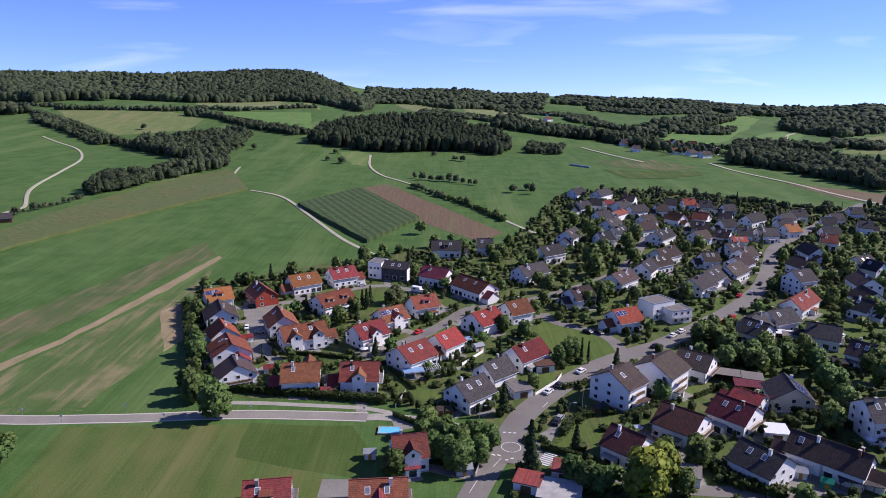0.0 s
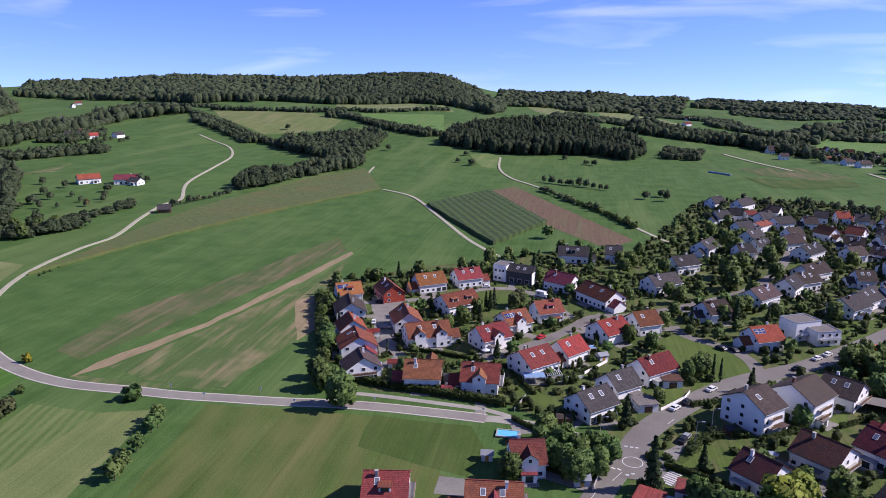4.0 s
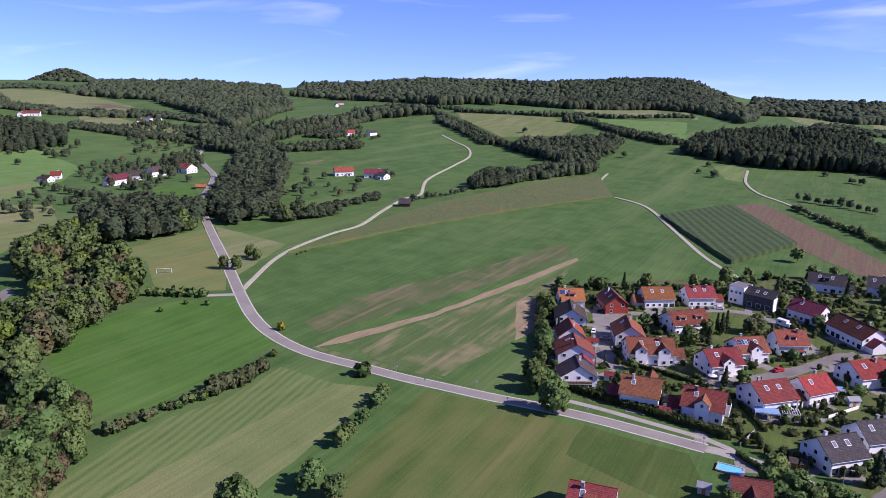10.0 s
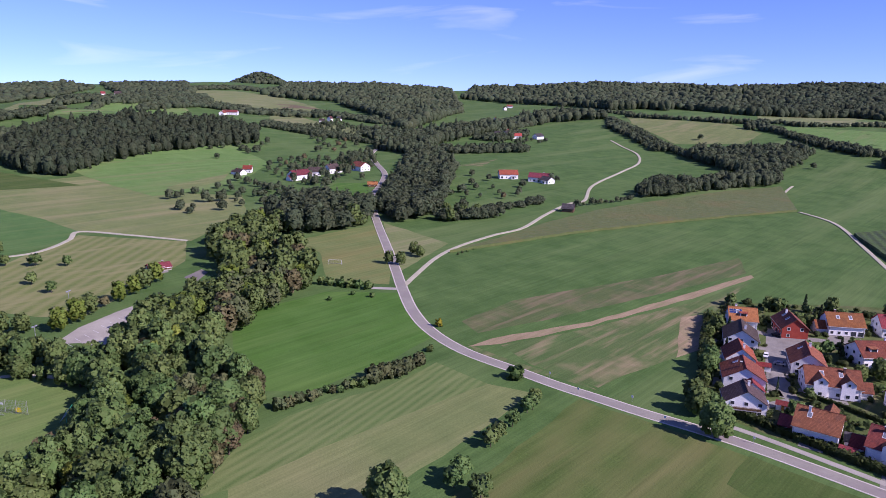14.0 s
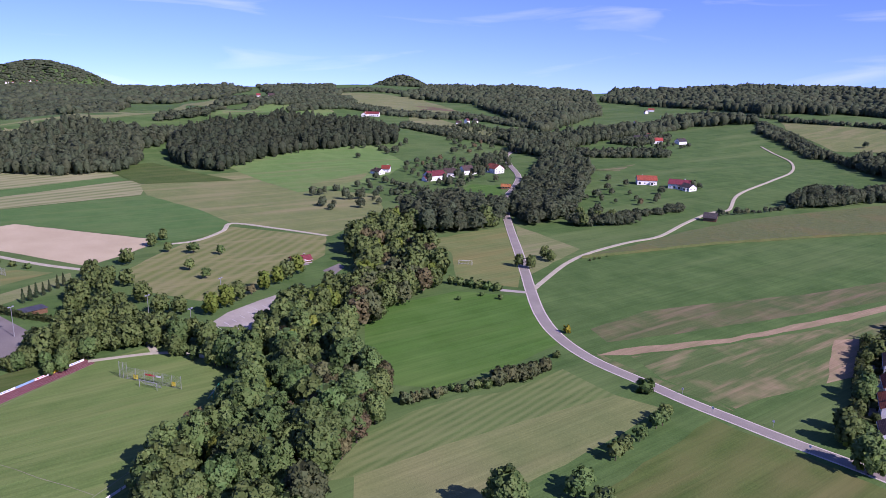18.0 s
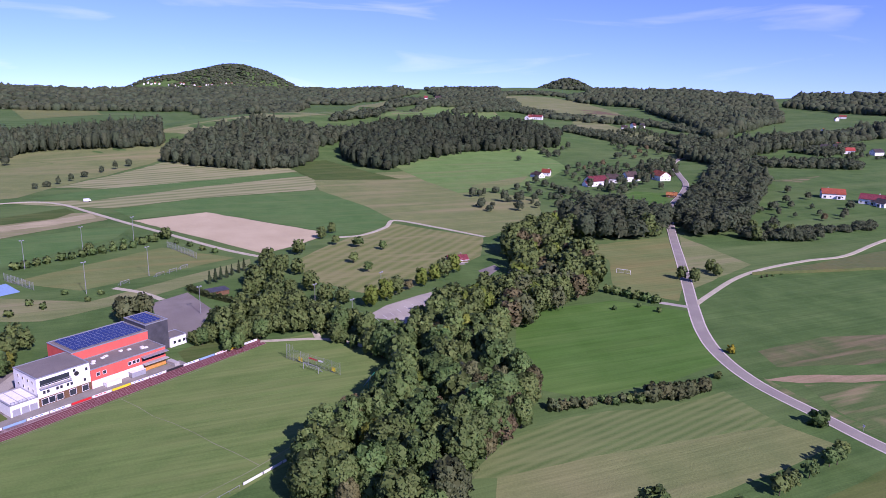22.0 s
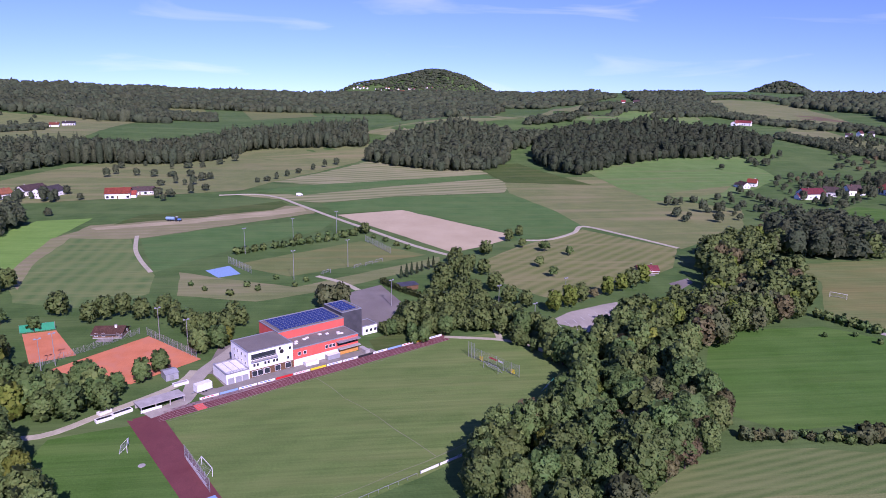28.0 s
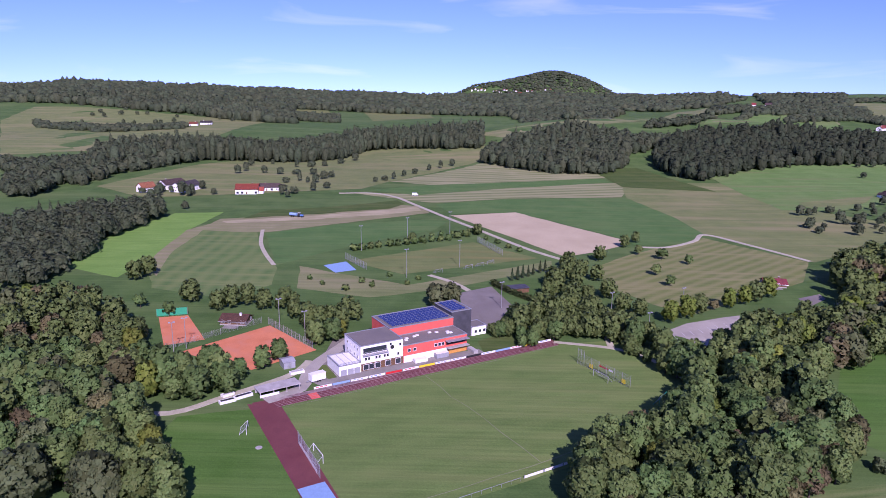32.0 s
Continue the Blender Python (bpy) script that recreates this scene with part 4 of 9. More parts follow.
        box(rail, sx + 1.49, -W * 0.35, 2.95, sx + 1.55, W * 0.35, 3.6)
        part("balcony_rail", rail, rnd.choice((FRAME, WOOD_BROWN)), slab)
    if r < 430:
        part("terrace", box(bmesh.new(), -L * 0.3, -W / 2 - 3.6, -0.3, L * 0.25, -W / 2, 0.12), PAVING, ob)
        for px in (-L / 2 + 0.25, L / 2 - 0.25):
            part("downpipe", cyl(bmesh.new(), (px, -W / 2 - 0.1, 0), (px, -W / 2 - 0.1, eave - 0.3), 0.06, None, 6), METAL, ob)
    return ob

# ---- the ground ----
def ground():
    u = np.linspace(-1, 1, 261)
    c = 4850 * np.sign(u) * (0.16 * np.abs(u) + 0.84 * np.abs(u) ** 2.4)
    gx, gy = np.meshgrid(c, c)
    v = np.stack([gx.ravel(), gy.ravel(), height(gx, gy).ravel()], 1)
    i = np.arange(260)
    a = (i[:, None] * 261 + i[None]).ravel()
    me = np_mesh("ground", v, np.stack([a, a + 1, a + 262, a + 261], 1), GROUND)
    me.polygons.foreach_set("use_smooth", np.ones(len(me.polygons), bool))
    return tagged(new("ground", me), "green rolling meadow land reaching to wooded ridges", "ground", "", "structure")


ground()
# fields and meadows
field("field", SOIL_FAINT, 2, [(-185, 214), (-187, 252), (-179, 282), (-160, 339), (-144, 415), (-128, 383), (-145, 307), (-161, 240), (-171, 208)], "worn brownish strip across the large green meadow")
field("field", STRAW_STRIP, 3, [(-164, 194), (-163, 207), (-146, 253), (-135, 321), (-125, 381), (-122, 377), (-129, 317), (-143, 249), (-157, 205)], "long pale strip of dry mown straw in the meadow")
field("field", STRAW_PATCH, 2, [(-156, 204), (-142, 246), (-126, 314), (-121, 372), (-113, 304), (-111, 285), (-99, 254), (-108, 212), (-109, 197), (-137, 197)], "patchy dried grass beside the pale straw strip")
field("field", STRAW_STRIP, 4, [(-121, 287), (-116, 297), (-99, 256), (-102, 241)], "small pale dry rectangle at the meadow edge")
field("field", STRAW_PATCH, 2, [(-166, 196), (-151, 189), (-133, 192), (-108, 195), (-116, 197), (-145, 195)], "dry straw verge along the country road")
crop_field("crop_strip", 1.6, [(-269, 299), (-270, 343), (-278, 411), (-278, 482), (-265, 560), (-248, 655), (-220, 724), (-169, 604), (-200, 530), (-223, 471), (-249, 394), (-260, 340)], "tall dark green crop strip along the farm lane")
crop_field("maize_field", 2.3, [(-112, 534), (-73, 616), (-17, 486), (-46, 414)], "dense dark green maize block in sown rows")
field("field", PLOUGHED, 2, [(-80, 613), (-52, 646), (39, 446), (22, 419), (-15, 477)], "brown ploughed field beside the maize")
field("field", RICH_GRASS, 2, [(-255, 147), (-257, 167), (-258, 199), (-231, 224), (-204, 205), (-180, 190), (-175, 164), (-175, 143), (-174, 128), (-185, 117), (-218, 126)], "rich green meadow beside the stream wood")
field("field", MOWN_STRIPES, 2, [(-162, 174), (-137, 173), (-141, 136), (-143, 108), (-143, 79), (-146, 71), (-161, 93), (-165, 112), (-164, 129), (-159, 146)], "pale mown meadow with swath stripes")
field("field", OLIVE_GRASS, 2, [(-137, 173), (-123, 178), (-118, 146), (-115, 110), (-107, 89), (-128, 70), (-143, 79), (-143, 108), (-141, 136)], "olive brown meadow strip below the stripes")
field("field", MEADOW_STREAKS, 2, [(-109, 185), (-55, 187), (-55, 169), (-34, 164), (-15, 146), (-101, 101), (-103, 137)], "green meadow with pale tractor streaks")
field("field", DARK_GRASS, 3, [(-56, 188), (-26, 187), (-20, 174), (-23, 160), (-36, 163), (-55, 169)], "darker square of uncut grass by the road")
field("field", PALE_GRASS, 2, [(-356, 250), (-360, 322), (-272, 256), (-246, 229), (-272, 211), (-321, 244)], "small village football field of pale grass")
field("field", RICH_GRASS, 2, [(-473, 347), (-524, 421), (-500, 441), (-446, 390), (-387, 331)], "bright meadow below the hamlet")
field("field", HILL_GRASS, 2, [(-360, 330), (-286, 316), (-260, 251), (-271, 256)], "green verge meadow in the road fork")
field("field", BRIGHT_GRASS, 2, [(-371, -226), (-440, -223), (-512, -211), (-520, -177), (-452, -180), (-375, -171), (-341, -173), (-352, -195)], "bright light green young grass field")
field("field", MOWN_CURVES, 2, [(-372, -170), (-449, -178), (-487, -169), (-456, -134), (-409, -118), (-365, -97), (-333, -92), (-309, -107), (-324, -148)], "mown green field with curved swaths")
field("field", TAN_SWATH, 3, [(-375, -172), (-456, -181), (-481, -171), (-471, -171), (-391, -166), (-344, -154)], "tan dry swath at the field edge")
field("field", DARK_FIELD, 2, [(-451, -127), (-483, -84), (-503, -29), (-501, -7), (-469, -16), (-425, -60), (-397, -82), (-370, -99)], "dark green ley beside the training pitch")
field("field", TAN_SWATH, 3, [(-457, -174), (-495, -171), (-518, -106), (-550, -54), (-565, -56), (-557, -30), (-530, -22), (-496, -70), (-453, -127), (-452, -142)], "raked tan hay swaths on mown stubble")
field("field", PALE_HAY, 4, [(-487, -168), (-509, -113), (-541, -54), (-557, -33), (-538, -29), (-523, -52), (-496, -110), (-480, -162)], "pale bare strip between hay swaths")
field("field", DARK_GRASS, 4, [(-497, -156), (-528, -148), (-551, -95), (-583, -51), (-566, -44), (-545, -54), (-517, -115)], "green uncut wedge between hay swaths")
field("field", BARE_EARTH, 4, [(-522, -6), (-538, 44), (-450, 106), (-431, 103), (-415, 85), (-400, 63), (-436, 43)], "pale bare tilled earth field")
field("field", DARK_FIELD, 3, [(-568, -19), (-599, 43), (-613, 147), (-531, 163), (-471, 166), (-441, 145), (-432, 111), (-451, 107), (-538, 44), (-527, -5)], "dark green field above the bare earth")
field("field", HAY_STRIPES, 2, [(-617, -96), (-617, -38), (-710, 53), (-697, 155), (-666, 162), (-618, 143), (-601, 43), (-573, -19), (-591, -54)], "striped hay meadow on the slope")
field("field", DARK_FIELD, 3, [(-631, -83), (-672, -28), (-728, 144), (-701, 151), (-659, 47), (-611, -36)], "green strip across the hay meadow")
field("field", HAY_STRIPES, 3, [(-690, -68), (-829, 25), (-800, 145), (-729, 156), (-672, -28)], "pale striped hay slope below the wood")
field("field", OLIVE_GRASS, 2, [(-681, 156), (-701, 229), (-703, 290), (-576, 281), (-522, 318), (-453, 278), (-397, 205), (-471, 166), (-531, 163), (-613, 147)], "olive brown grazed slope with soft patches")
field("field", BRIGHT_HILL, 3, [(-755, 261), (-841, 358), (-894, 466), (-811, 490), (-683, 452), (-618, 388), (-572, 322), (-568, 262), (-639, 259)], "bright green knoll meadow below the wood")
field("field", ORCHARD_GRASS, 2, [(-383, 80), (-410, 104), (-458, 162), (-398, 202), (-355, 179), (-324, 140), (-297, 101), (-321, 86), (-344, 74)], "dry mown orchard meadow with swath lines")
field("field", OLIVE_GRASS, 2, [(-629, -330), (-790, -295), (-1015, -173), (-948, 35), (-848, 25), (-690, -68), (-640, -89), (-597, -200), (-576, -260)], "dry brown orchard slope with scattered fruit trees")
field("field", OLIVE_GRASS, 2, [(-1486, -894), (-1454, -560), (-1455, -386), (-1041, -379), (-877, -470), (-835, -551), (-1264, -825)], "wide olive brown pasture on the hill")
field("field", PALE_GRASS, 2, [(-1936, -267), (-2347, -138), (-1645, -57), (-1526, -186)], "pale green pasture under the far ridge")
field("field", PALE_GRASS, 2, [(-1833, -427), (-1970, -380), (-1575, -267), (-1491, -342)], "pale green clearing in the far woods")
field("field", HILL_GRASS, 2, [(-1044, 13), (-1092, 160), (-1684, 507), (-1103, 325), (-987, 67)], "pale fields behind the wood")
field("field", OLIVE_GRASS, 2, [(-2128, 1126), (-1933, 1230), (-1458, 1107), (-1357, 925), (-1625, 935)], "olive upper meadow on the ridge")
field("field", HILL_GRASS, 2, [(-1053, 357), (-2102, 941), (-1372, 721), (-1078, 483)], "pale meadow on the shoulder")
field("field", HILL_GRASS, 2, [(-1494, 972), (-1238, 884), (-920, 802), (-826, 755), (-904, 729), (-1163, 780)], "valley meadow")
field("field", SOIL_FAINT, 2, [(176, 830), (244, 837), (279, 773), (237, 747), (189, 773)], "brownish worn patch in the valley meadow")
field("field", DARK_GRASS, 3, [(170, 755), (206, 745), (271, 751), (266, 720), (221, 694), (182, 694)], "dark reedy hollow in the valley meadow")
field("field", PLOUGHED, 2, [(331, 678), (361, 643), (387, 610), (359, 565), (338, 592)], "brown strip of stubble beside the valley road")
field("field", BRIGHT_HILL, 2, [(338, 1169), (846, 2049), (836, 1897), (458, 1142), (334, 1012)], "bright green valley side meadow")
field("field", BRIGHT_HILL, 2, [(486, 1144), (771, 1587), (787, 1521), (521, 1065), (440, 1014)], "bright green slope meadow")
field("field", OLIVE_GRASS, 2, [(645, 1137), (816, 1316), (605, 968), (559, 995)], "brownish hillside field")
field("field", HILL_GRASS, 2, [(-138, 2033), (6, 2130), (179, 1998), (185, 1348), (73, 1257), (-16, 1266)], "hill meadow behind the wooded knoll")
field("field", HILL_GRASS, 2, [(-563, 1624), (-508, 1871), (-321, 1697), (-225, 1322), (-358, 1314), (-444, 1292)], "upper pasture below the ridge wood")
field("field", BRIGHT_HILL, 2, [(-384, 1244), (-233, 1254), (-193, 1040), (-237, 1048), (-354, 1162)], "bright upper pasture between hedges")
field("field", OLIVE_GRASS, 2, [(-690, 1276), (-472, 1233), (-386, 1147), (-377, 1043), (-461, 1007), (-608, 1156)], "soft olive pasture with lone bushes")
field("field", MOWN_CURVES, 2, [(-127, 859), (-92, 882), (-83, 764), (-101, 773)], "mown bands at the wood edge")
field("field", DARK_GRASS, 4, [(-781, 145), (-794, 198), (-700, 225), (-654.5, 238.6), (-673.6, 157.3)], "dark rough grass wedge below the wood")
field("field", OLIVE_GRASS, 4, [(-603.3, 289.6), (-640, 376), (-601.6, 344.7), (-579.7, 289.4)], "olive brown fallow triangle beside the orchard")
field("field", STRAW_PATCH, 3, [(-521, 584), (-525, 664), (-499, 606)], "small dry tan patch on the slope")
field("field", PLOUGHED, 4, [(-1601, 1063), (-1539, 1102), (-1377, 1062), (-1480, 1020)], "reddish tilled strip below the skyline meadow")
# roads, lanes and paths
ribbon("road_verge", 5.7, VERGE, [(-714.0, 657.1), (-708.9, 637.2), (-666.5, 589.6), (-597.6, 536.7), (-533.4, 490.3), (-486.0, 441.5), (-452.4, 403.1), (-405.0, 360.0), (-355.4, 320.7), (-303.0, 280.7), (-262.0, 248.9), (-236.4, 228.9), (-210.0, 209.4), (-186.8, 196.5), (-162.5, 189.5), (-136.9, 189.0), (-119.8, 188.7), (-105.4, 189.6), (-89.1, 190.6), (-72.9, 192.5), (-56.3, 193.4), (-39.2, 193.1), (-22.2, 192.4)], "pale worn edges of the country road", 7)
ribbon("road", 4.6, ASPHALT_MID, [(-714.0, 657.1), (-708.9, 637.2), (-666.5, 589.6), (-597.6, 536.7), (-533.4, 490.3), (-486.0, 441.5), (-452.4, 403.1), (-405.0, 360.0), (-355.4, 320.7), (-303.0, 280.7), (-262.0, 248.9), (-236.4, 228.9), (-210.0, 209.4), (-186.8, 196.5), (-162.5, 189.5), (-136.9, 189.0), (-119.8, 188.7), (-105.4, 189.6), (-89.1, 190.6), (-72.9, 192.5), (-56.3, 193.4), (-39.2, 193.1), (-22.2, 192.4)], "worn grey country road with pale edges", 9)
ribbon("road", 4.2, ASPHALT_PALE, [(-23.9, 192.2), (-19.2, 192.6), (-12.9, 192.1), (-3.6, 190.2), (4.7, 186.9), (11.2, 184.2), (16.6, 180.3)], "narrow village lane to the roundabout", 7)
ribbon("road", 2.8, GRAVEL, [(-238.3, 231.5), (-248.4, 249.5), (-266.6, 285.1), (-276.1, 315.5), (-281.3, 355.1), (-281.7, 387.0), (-298.0, 437.9), (-311.3, 490.1), (-310.4, 513.3), (-346.5, 586.2), (-374.2, 689.1), (-401.5, 780.5), (-451.9, 873.4), (-509.3, 933.0), (-549.4, 973.1)], "narrow pale farm lane winding uphill", 7)
ribbon("road", 3.5, ASPHALT_PALE, [(-235.7, 228.2), (-241.6, 223.4), (-247.3, 218.7)], "short side lane to the stream", 7)
ribbon("road", 8.0, ASPHALT, [(17.9, 176.7), (24.5, 194.2), (37.5, 212.6), (53.2, 230.6), (68.1, 242.4), (86.7, 255.7), (109.9, 277.7), (134.2, 302.7), (157.3, 333.4), (178.2, 371.4), (199.0, 410.4), (228.6, 444.8), (260.1, 477.6), (286.8, 509.2), (341.9, 565.0)], "grey asphalt village main street", 8)
ribbon("road", 7.0, ASPHALT, [(17.9, 176.7), (13.7, 167.8), (7.5, 151.7), (4.6, 141.0)], "asphalt street with worn markings leading down", 7)
ribbon("road", 5.0, ASPHALT, [(18.6, 175.4), (27.1, 169.7), (36.7, 164.5), (46.1, 160.6), (60.5, 156.1), (86.3, 154.0)], "side street along the hedges", 6)
ribbon("road", 5.0, ASPHALT, [(67.1, 242.7), (66.1, 256.3), (60.6, 266.4), (47.4, 276.6), (43.1, 288.0)], "village side street", 7)
ribbon("road", 5.0, ASPHALT, [(-29.2, 239.2), (-17.6, 250.1), (-5.1, 264.6), (5.3, 282.7), (11.6, 293.1), (24.2, 296.7), (44.8, 310.1), (71.4, 333.0), (88.2, 351.5), (108.3, 386.9), (125.6, 428.9), (134.1, 457.3)], "residential street through the settlement", 7)
ribbon("road", 4.5, PAVING, [(-58.8, 233.8), (-68.5, 250.1), (-74.2, 261.8), (-77.9, 280.6), (-73.4, 297.1), (-62.0, 303.0), (-48.6, 315.9), (-36.3, 325.0), (-22.7, 325.2), (-12.8, 316.3), (-3.3, 299.7), (5.3, 283.8)], "paved residential ring lane", 6)
ribbon("path", 2.4, ASPHALT_PALE, [(-73.1, 200.8), (-58.3, 201.0), (-40.4, 199.7), (-22.8, 197.9), (-13.9, 194.2)], "narrow pale footway along the hedge", 6)
ribbon("path", 2.6, GRAVEL, [(-39.3, 387.4), (-62.9, 425.9), (-97.2, 498.9), (-132.3, 570.4), (-166.8, 602.4)], "pale gravel field track", 7)
ribbon("path", 2.2, GRAVEL, [(-201.1, 663.1), (-209.9, 708.0), (-214.4, 740.4)], "faint twin wheel track", 7)
ribbon("path", 2.6, GRAVEL, [(59.5, 445.0), (46.1, 477.4), (41.0, 493.3)], "gravel track beside the hedge", 7)
ribbon("path", 2.6, GRAVEL, [(-1.2, 590.6), (-37.1, 657.4), (-61.7, 701.2), (-79.8, 764.5), (-88.2, 850.0)], "pale gravel track along the slope", 7)
ribbon("path", 3.0, GRAVEL, [(-398.9, 203.7), (-437.0, 184.9), (-467.4, 166.1), (-447.3, 152.2), (-428.8, 129.5), (-428.8, 110.4)], "white gravel farm track", 7)
ribbon("path", 3.2, GRAVEL, [(-612.2, -105.3), (-615.5, -75.8), (-597.4, -54.2), (-567.1, -37.6), (-513.3, -8.9), (-476.5, 11.3), (-420.3, 41.3), (-391.8, 61.3)], "pale gravel farm road along the fields", 8)
ribbon("path", 2.4, GRAVEL, [(-460.3, -131.2), (-423.5, -122.2), (-395.5, -111.8), (-370.8, -100.4)], "worn dirt field track", 7)
ribbon("path", 2.4, GRAVEL, [(-261.9, 38.3), (-256.8, 59.4), (-250.1, 68.6), (-238.9, 76.0), (-224.7, 80.6)], "curved gravel path round the pitch", 7)
ribbon("path", 2.6, GRAVEL, [(-256.7, 59.8), (-267.5, 60.5), (-274.0, 60.6)], "short path from the pitch to the car park", 7)
ribbon("path", 3.0, GRAVEL, [(-208.7, -159.3), (-204.0, -134.2), (-197.2, -105.4), (-195.2, -87.0), (-207.5, -73.7), (-219.2, -62.2), (-227.8, -55.5), (-238.3, -53.1)], "pale gravel path to the clubhouse", 7)
ribbon("road", 5.0, ASPHALT_PALE, [(-204.9, -60.2), (-214.2, -51.5), (-225.5, -51.0), (-235.7, -50.1), (-251.0, -44.6), (-268.3, -38.3)], "grey drive beside the clubhouse", 7)
ribbon("road", 3.0, GRAVEL, [(-355.9, -14.7), (-343.7, -2.7), (-329.1, 5.8)], "path to the training pitch", 7)
ribbon("path", 4.0, GRAVEL, [(188.6, 968.0), (207.5, 881.7), (230.4, 811.3)], "valley track", 7)
ribbon("road", 4.0, GRAVEL, [(305.8, 812.8), (313.2, 757.8), (336.0, 677.6), (344.1, 611.7), (354.6, 557.2)], "pale valley road", 7)
ribbon("path", 4.5, GRAVEL, [(555.6, 1147.5), (611.4, 1265.3), (797.8, 1578.5)], "pale lane up the far slope", 7)
ribbon("path", 3.0, ASPHALT_PALE, [(-290.5, -200.8), (-289.3, -187.5), (-288.5, -177.0)], "pale lane between the trees", 7)
field("parking_lot", ASPHALT_PALE, 6, [(-275, 84), (-287, 98), (-299, 125), (-282, 117), (-267, 106), (-256, 98), (-258, 93), (-269, 92)], "grey asphalt car park with faint bays")
field("parking_lot", ASPHALT, 6, [(-325, 1), (-337, 17), (-308, 25), (-281, 17), (-272, 10), (-291, 3)], "grey asphalt yard beside the hall")
field("parking_lot", ASPHALT, 6, [(-326, 163), (-334, 177), (-326, 176), (-312, 161)], "small grey asphalt yard among trees")
field("field", HILL_GRASS, 3, [(-1653, 485), (-2164, 740), (-1570, 584), (-1478, 519)], "pale far meadow on the shoulder")
field("field", BRIGHT_HILL, 3, [(-1040, 351), (-1521, 611), (-1562, 708), (-1427, 737), (-1333, 701), (-1043, 448)], "pale green far meadow with bushes")
field("field", HILL_GRASS, 3, [(-2148, 1114), (-2040, 1232), (-1898, 1304), (-1283, 1018), (-1410, 947), (-1456, 843), (-1533, 811)], "pale green skyline meadow")
field("field", OLIVE_GRASS, 3, [(-1930, 1028), (-1858, 1123), (-1694, 1135), (-1567, 1036), (-1578, 913)], "dry strip on the skyline meadow")
# woods
wood(WOOD_DARK, 9, 17, [(-174, 909), (-132, 895), (-102, 879), (-60, 880), (10, 901), (66, 870), (91, 953), (72, 1071), (13, 1145), (-60, 1159), (-132, 1141), (-174, 1017)], "dark mixed wood on a round knoll", True)
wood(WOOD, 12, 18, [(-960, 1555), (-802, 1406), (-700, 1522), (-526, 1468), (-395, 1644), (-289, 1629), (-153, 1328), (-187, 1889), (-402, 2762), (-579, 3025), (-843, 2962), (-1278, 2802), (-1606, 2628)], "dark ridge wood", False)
wood(WOOD_DARK, 12, 19, [(-526, 1468), (-395, 1644), (-289, 1629), (-272, 1863), (-534, 3033), (-843, 2962), (-1050, 2896)], "dark spruce wood on the ridge", True)
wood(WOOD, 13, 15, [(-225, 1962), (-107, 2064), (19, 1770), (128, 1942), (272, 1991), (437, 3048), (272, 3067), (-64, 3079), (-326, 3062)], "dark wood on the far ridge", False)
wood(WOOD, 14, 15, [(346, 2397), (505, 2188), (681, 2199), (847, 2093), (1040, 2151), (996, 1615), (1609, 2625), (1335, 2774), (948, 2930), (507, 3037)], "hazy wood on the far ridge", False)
wood(WOOD, 12, 15, [(77, 1162), (153, 1110), (237, 1085), (271, 989), (292, 926), (325, 1122), (250, 1194), (170, 1233), (107, 1299)], "valley wood", False)
wood(WOOD, 12, 15, [(331, 819), (375, 760), (384, 676), (395, 625), (484, 771), (494, 875), (461, 939), (411, 1001)], "dark wood along the valley", False)
wood(WOOD, 13, 15, [(300, 1204), (386, 1233), (540, 1503), (701, 1728), (618, 1726), (421, 1425)], "strip of trees in the valley", False)
wood(WOOD, 13, 15, [(712, 1513), (660, 1198), (856, 1381), (1045, 1693), (949, 1811), (882, 1849)], "dark hillside wood", False)
wood(WOOD, 10, 14, [(-376, 342), (-350, 340), (-354, 379), (-417, 457), (-501, 562), (-600, 642), (-650, 642), (-541, 525), (-473, 445), (-437, 398)], "trees along the stream", False)
wood(WOOD, 10, 15, [(-372, 257), (-359, 287), (-367, 323), (-401, 357), (-421, 338), (-434, 306), (-408, 269)], "dark stream wood above the football field", False)
wood(WOOD, 11, 16, [(-709, 637), (-622, 624), (-691, 739), (-724, 852), (-778, 1150), (-705, 1240), (-893, 1320), (-810, 984), (-782, 822), (-801, 779), (-866, 779)], "wood up the valley", False)
wood(WOOD, 12, 18, [(-1932, 1261), (-1632, 1281), (-1087, 994), (-869, 846), (-1144, 1303), (-2069, 2282), (-2271, 2081), (-2515, 1778)], "dark wood on the valley ridge", False)
wood(WOOD, 12, 18, [(-1570, 1787), (-1099, 1622), (-682, 1438), (-1327, 2779), (-1731, 2548), (-1997, 2345)], "dark wood along the ridge line", False)
wood(WOOD, 10, 18, [(-831, 26), (-780, 68), (-746, 111), (-754, 161), (-799, 187), (-868, 207), (-963, 225), (-997, 160), (-951, 86), (-879, 39)], "dark mixed wood on the far slope", False)
wood(WOOD_DARK, 10, 18, [(-823, 222), (-747, 220), (-705, 244), (-768, 306), (-803, 380), (-817, 453), (-831, 532), (-925, 592), (-971, 537), (-966, 421), (-971, 320), (-923, 266)], "dark mixed wood on the knoll", False)
wood(WOOD, 12, 15, [(-914, 216), (-927, 301), (-930, 378), (-951, 386), (-948, 307), (-945, 224)], "hazy wood on the shoulder", False)
wood(WOOD, 11, 15, [(-902, 137), (-874, 206), (-896, 255), (-926, 269), (-948, 205), (-944, 144)], "dark wood behind the slope", False)
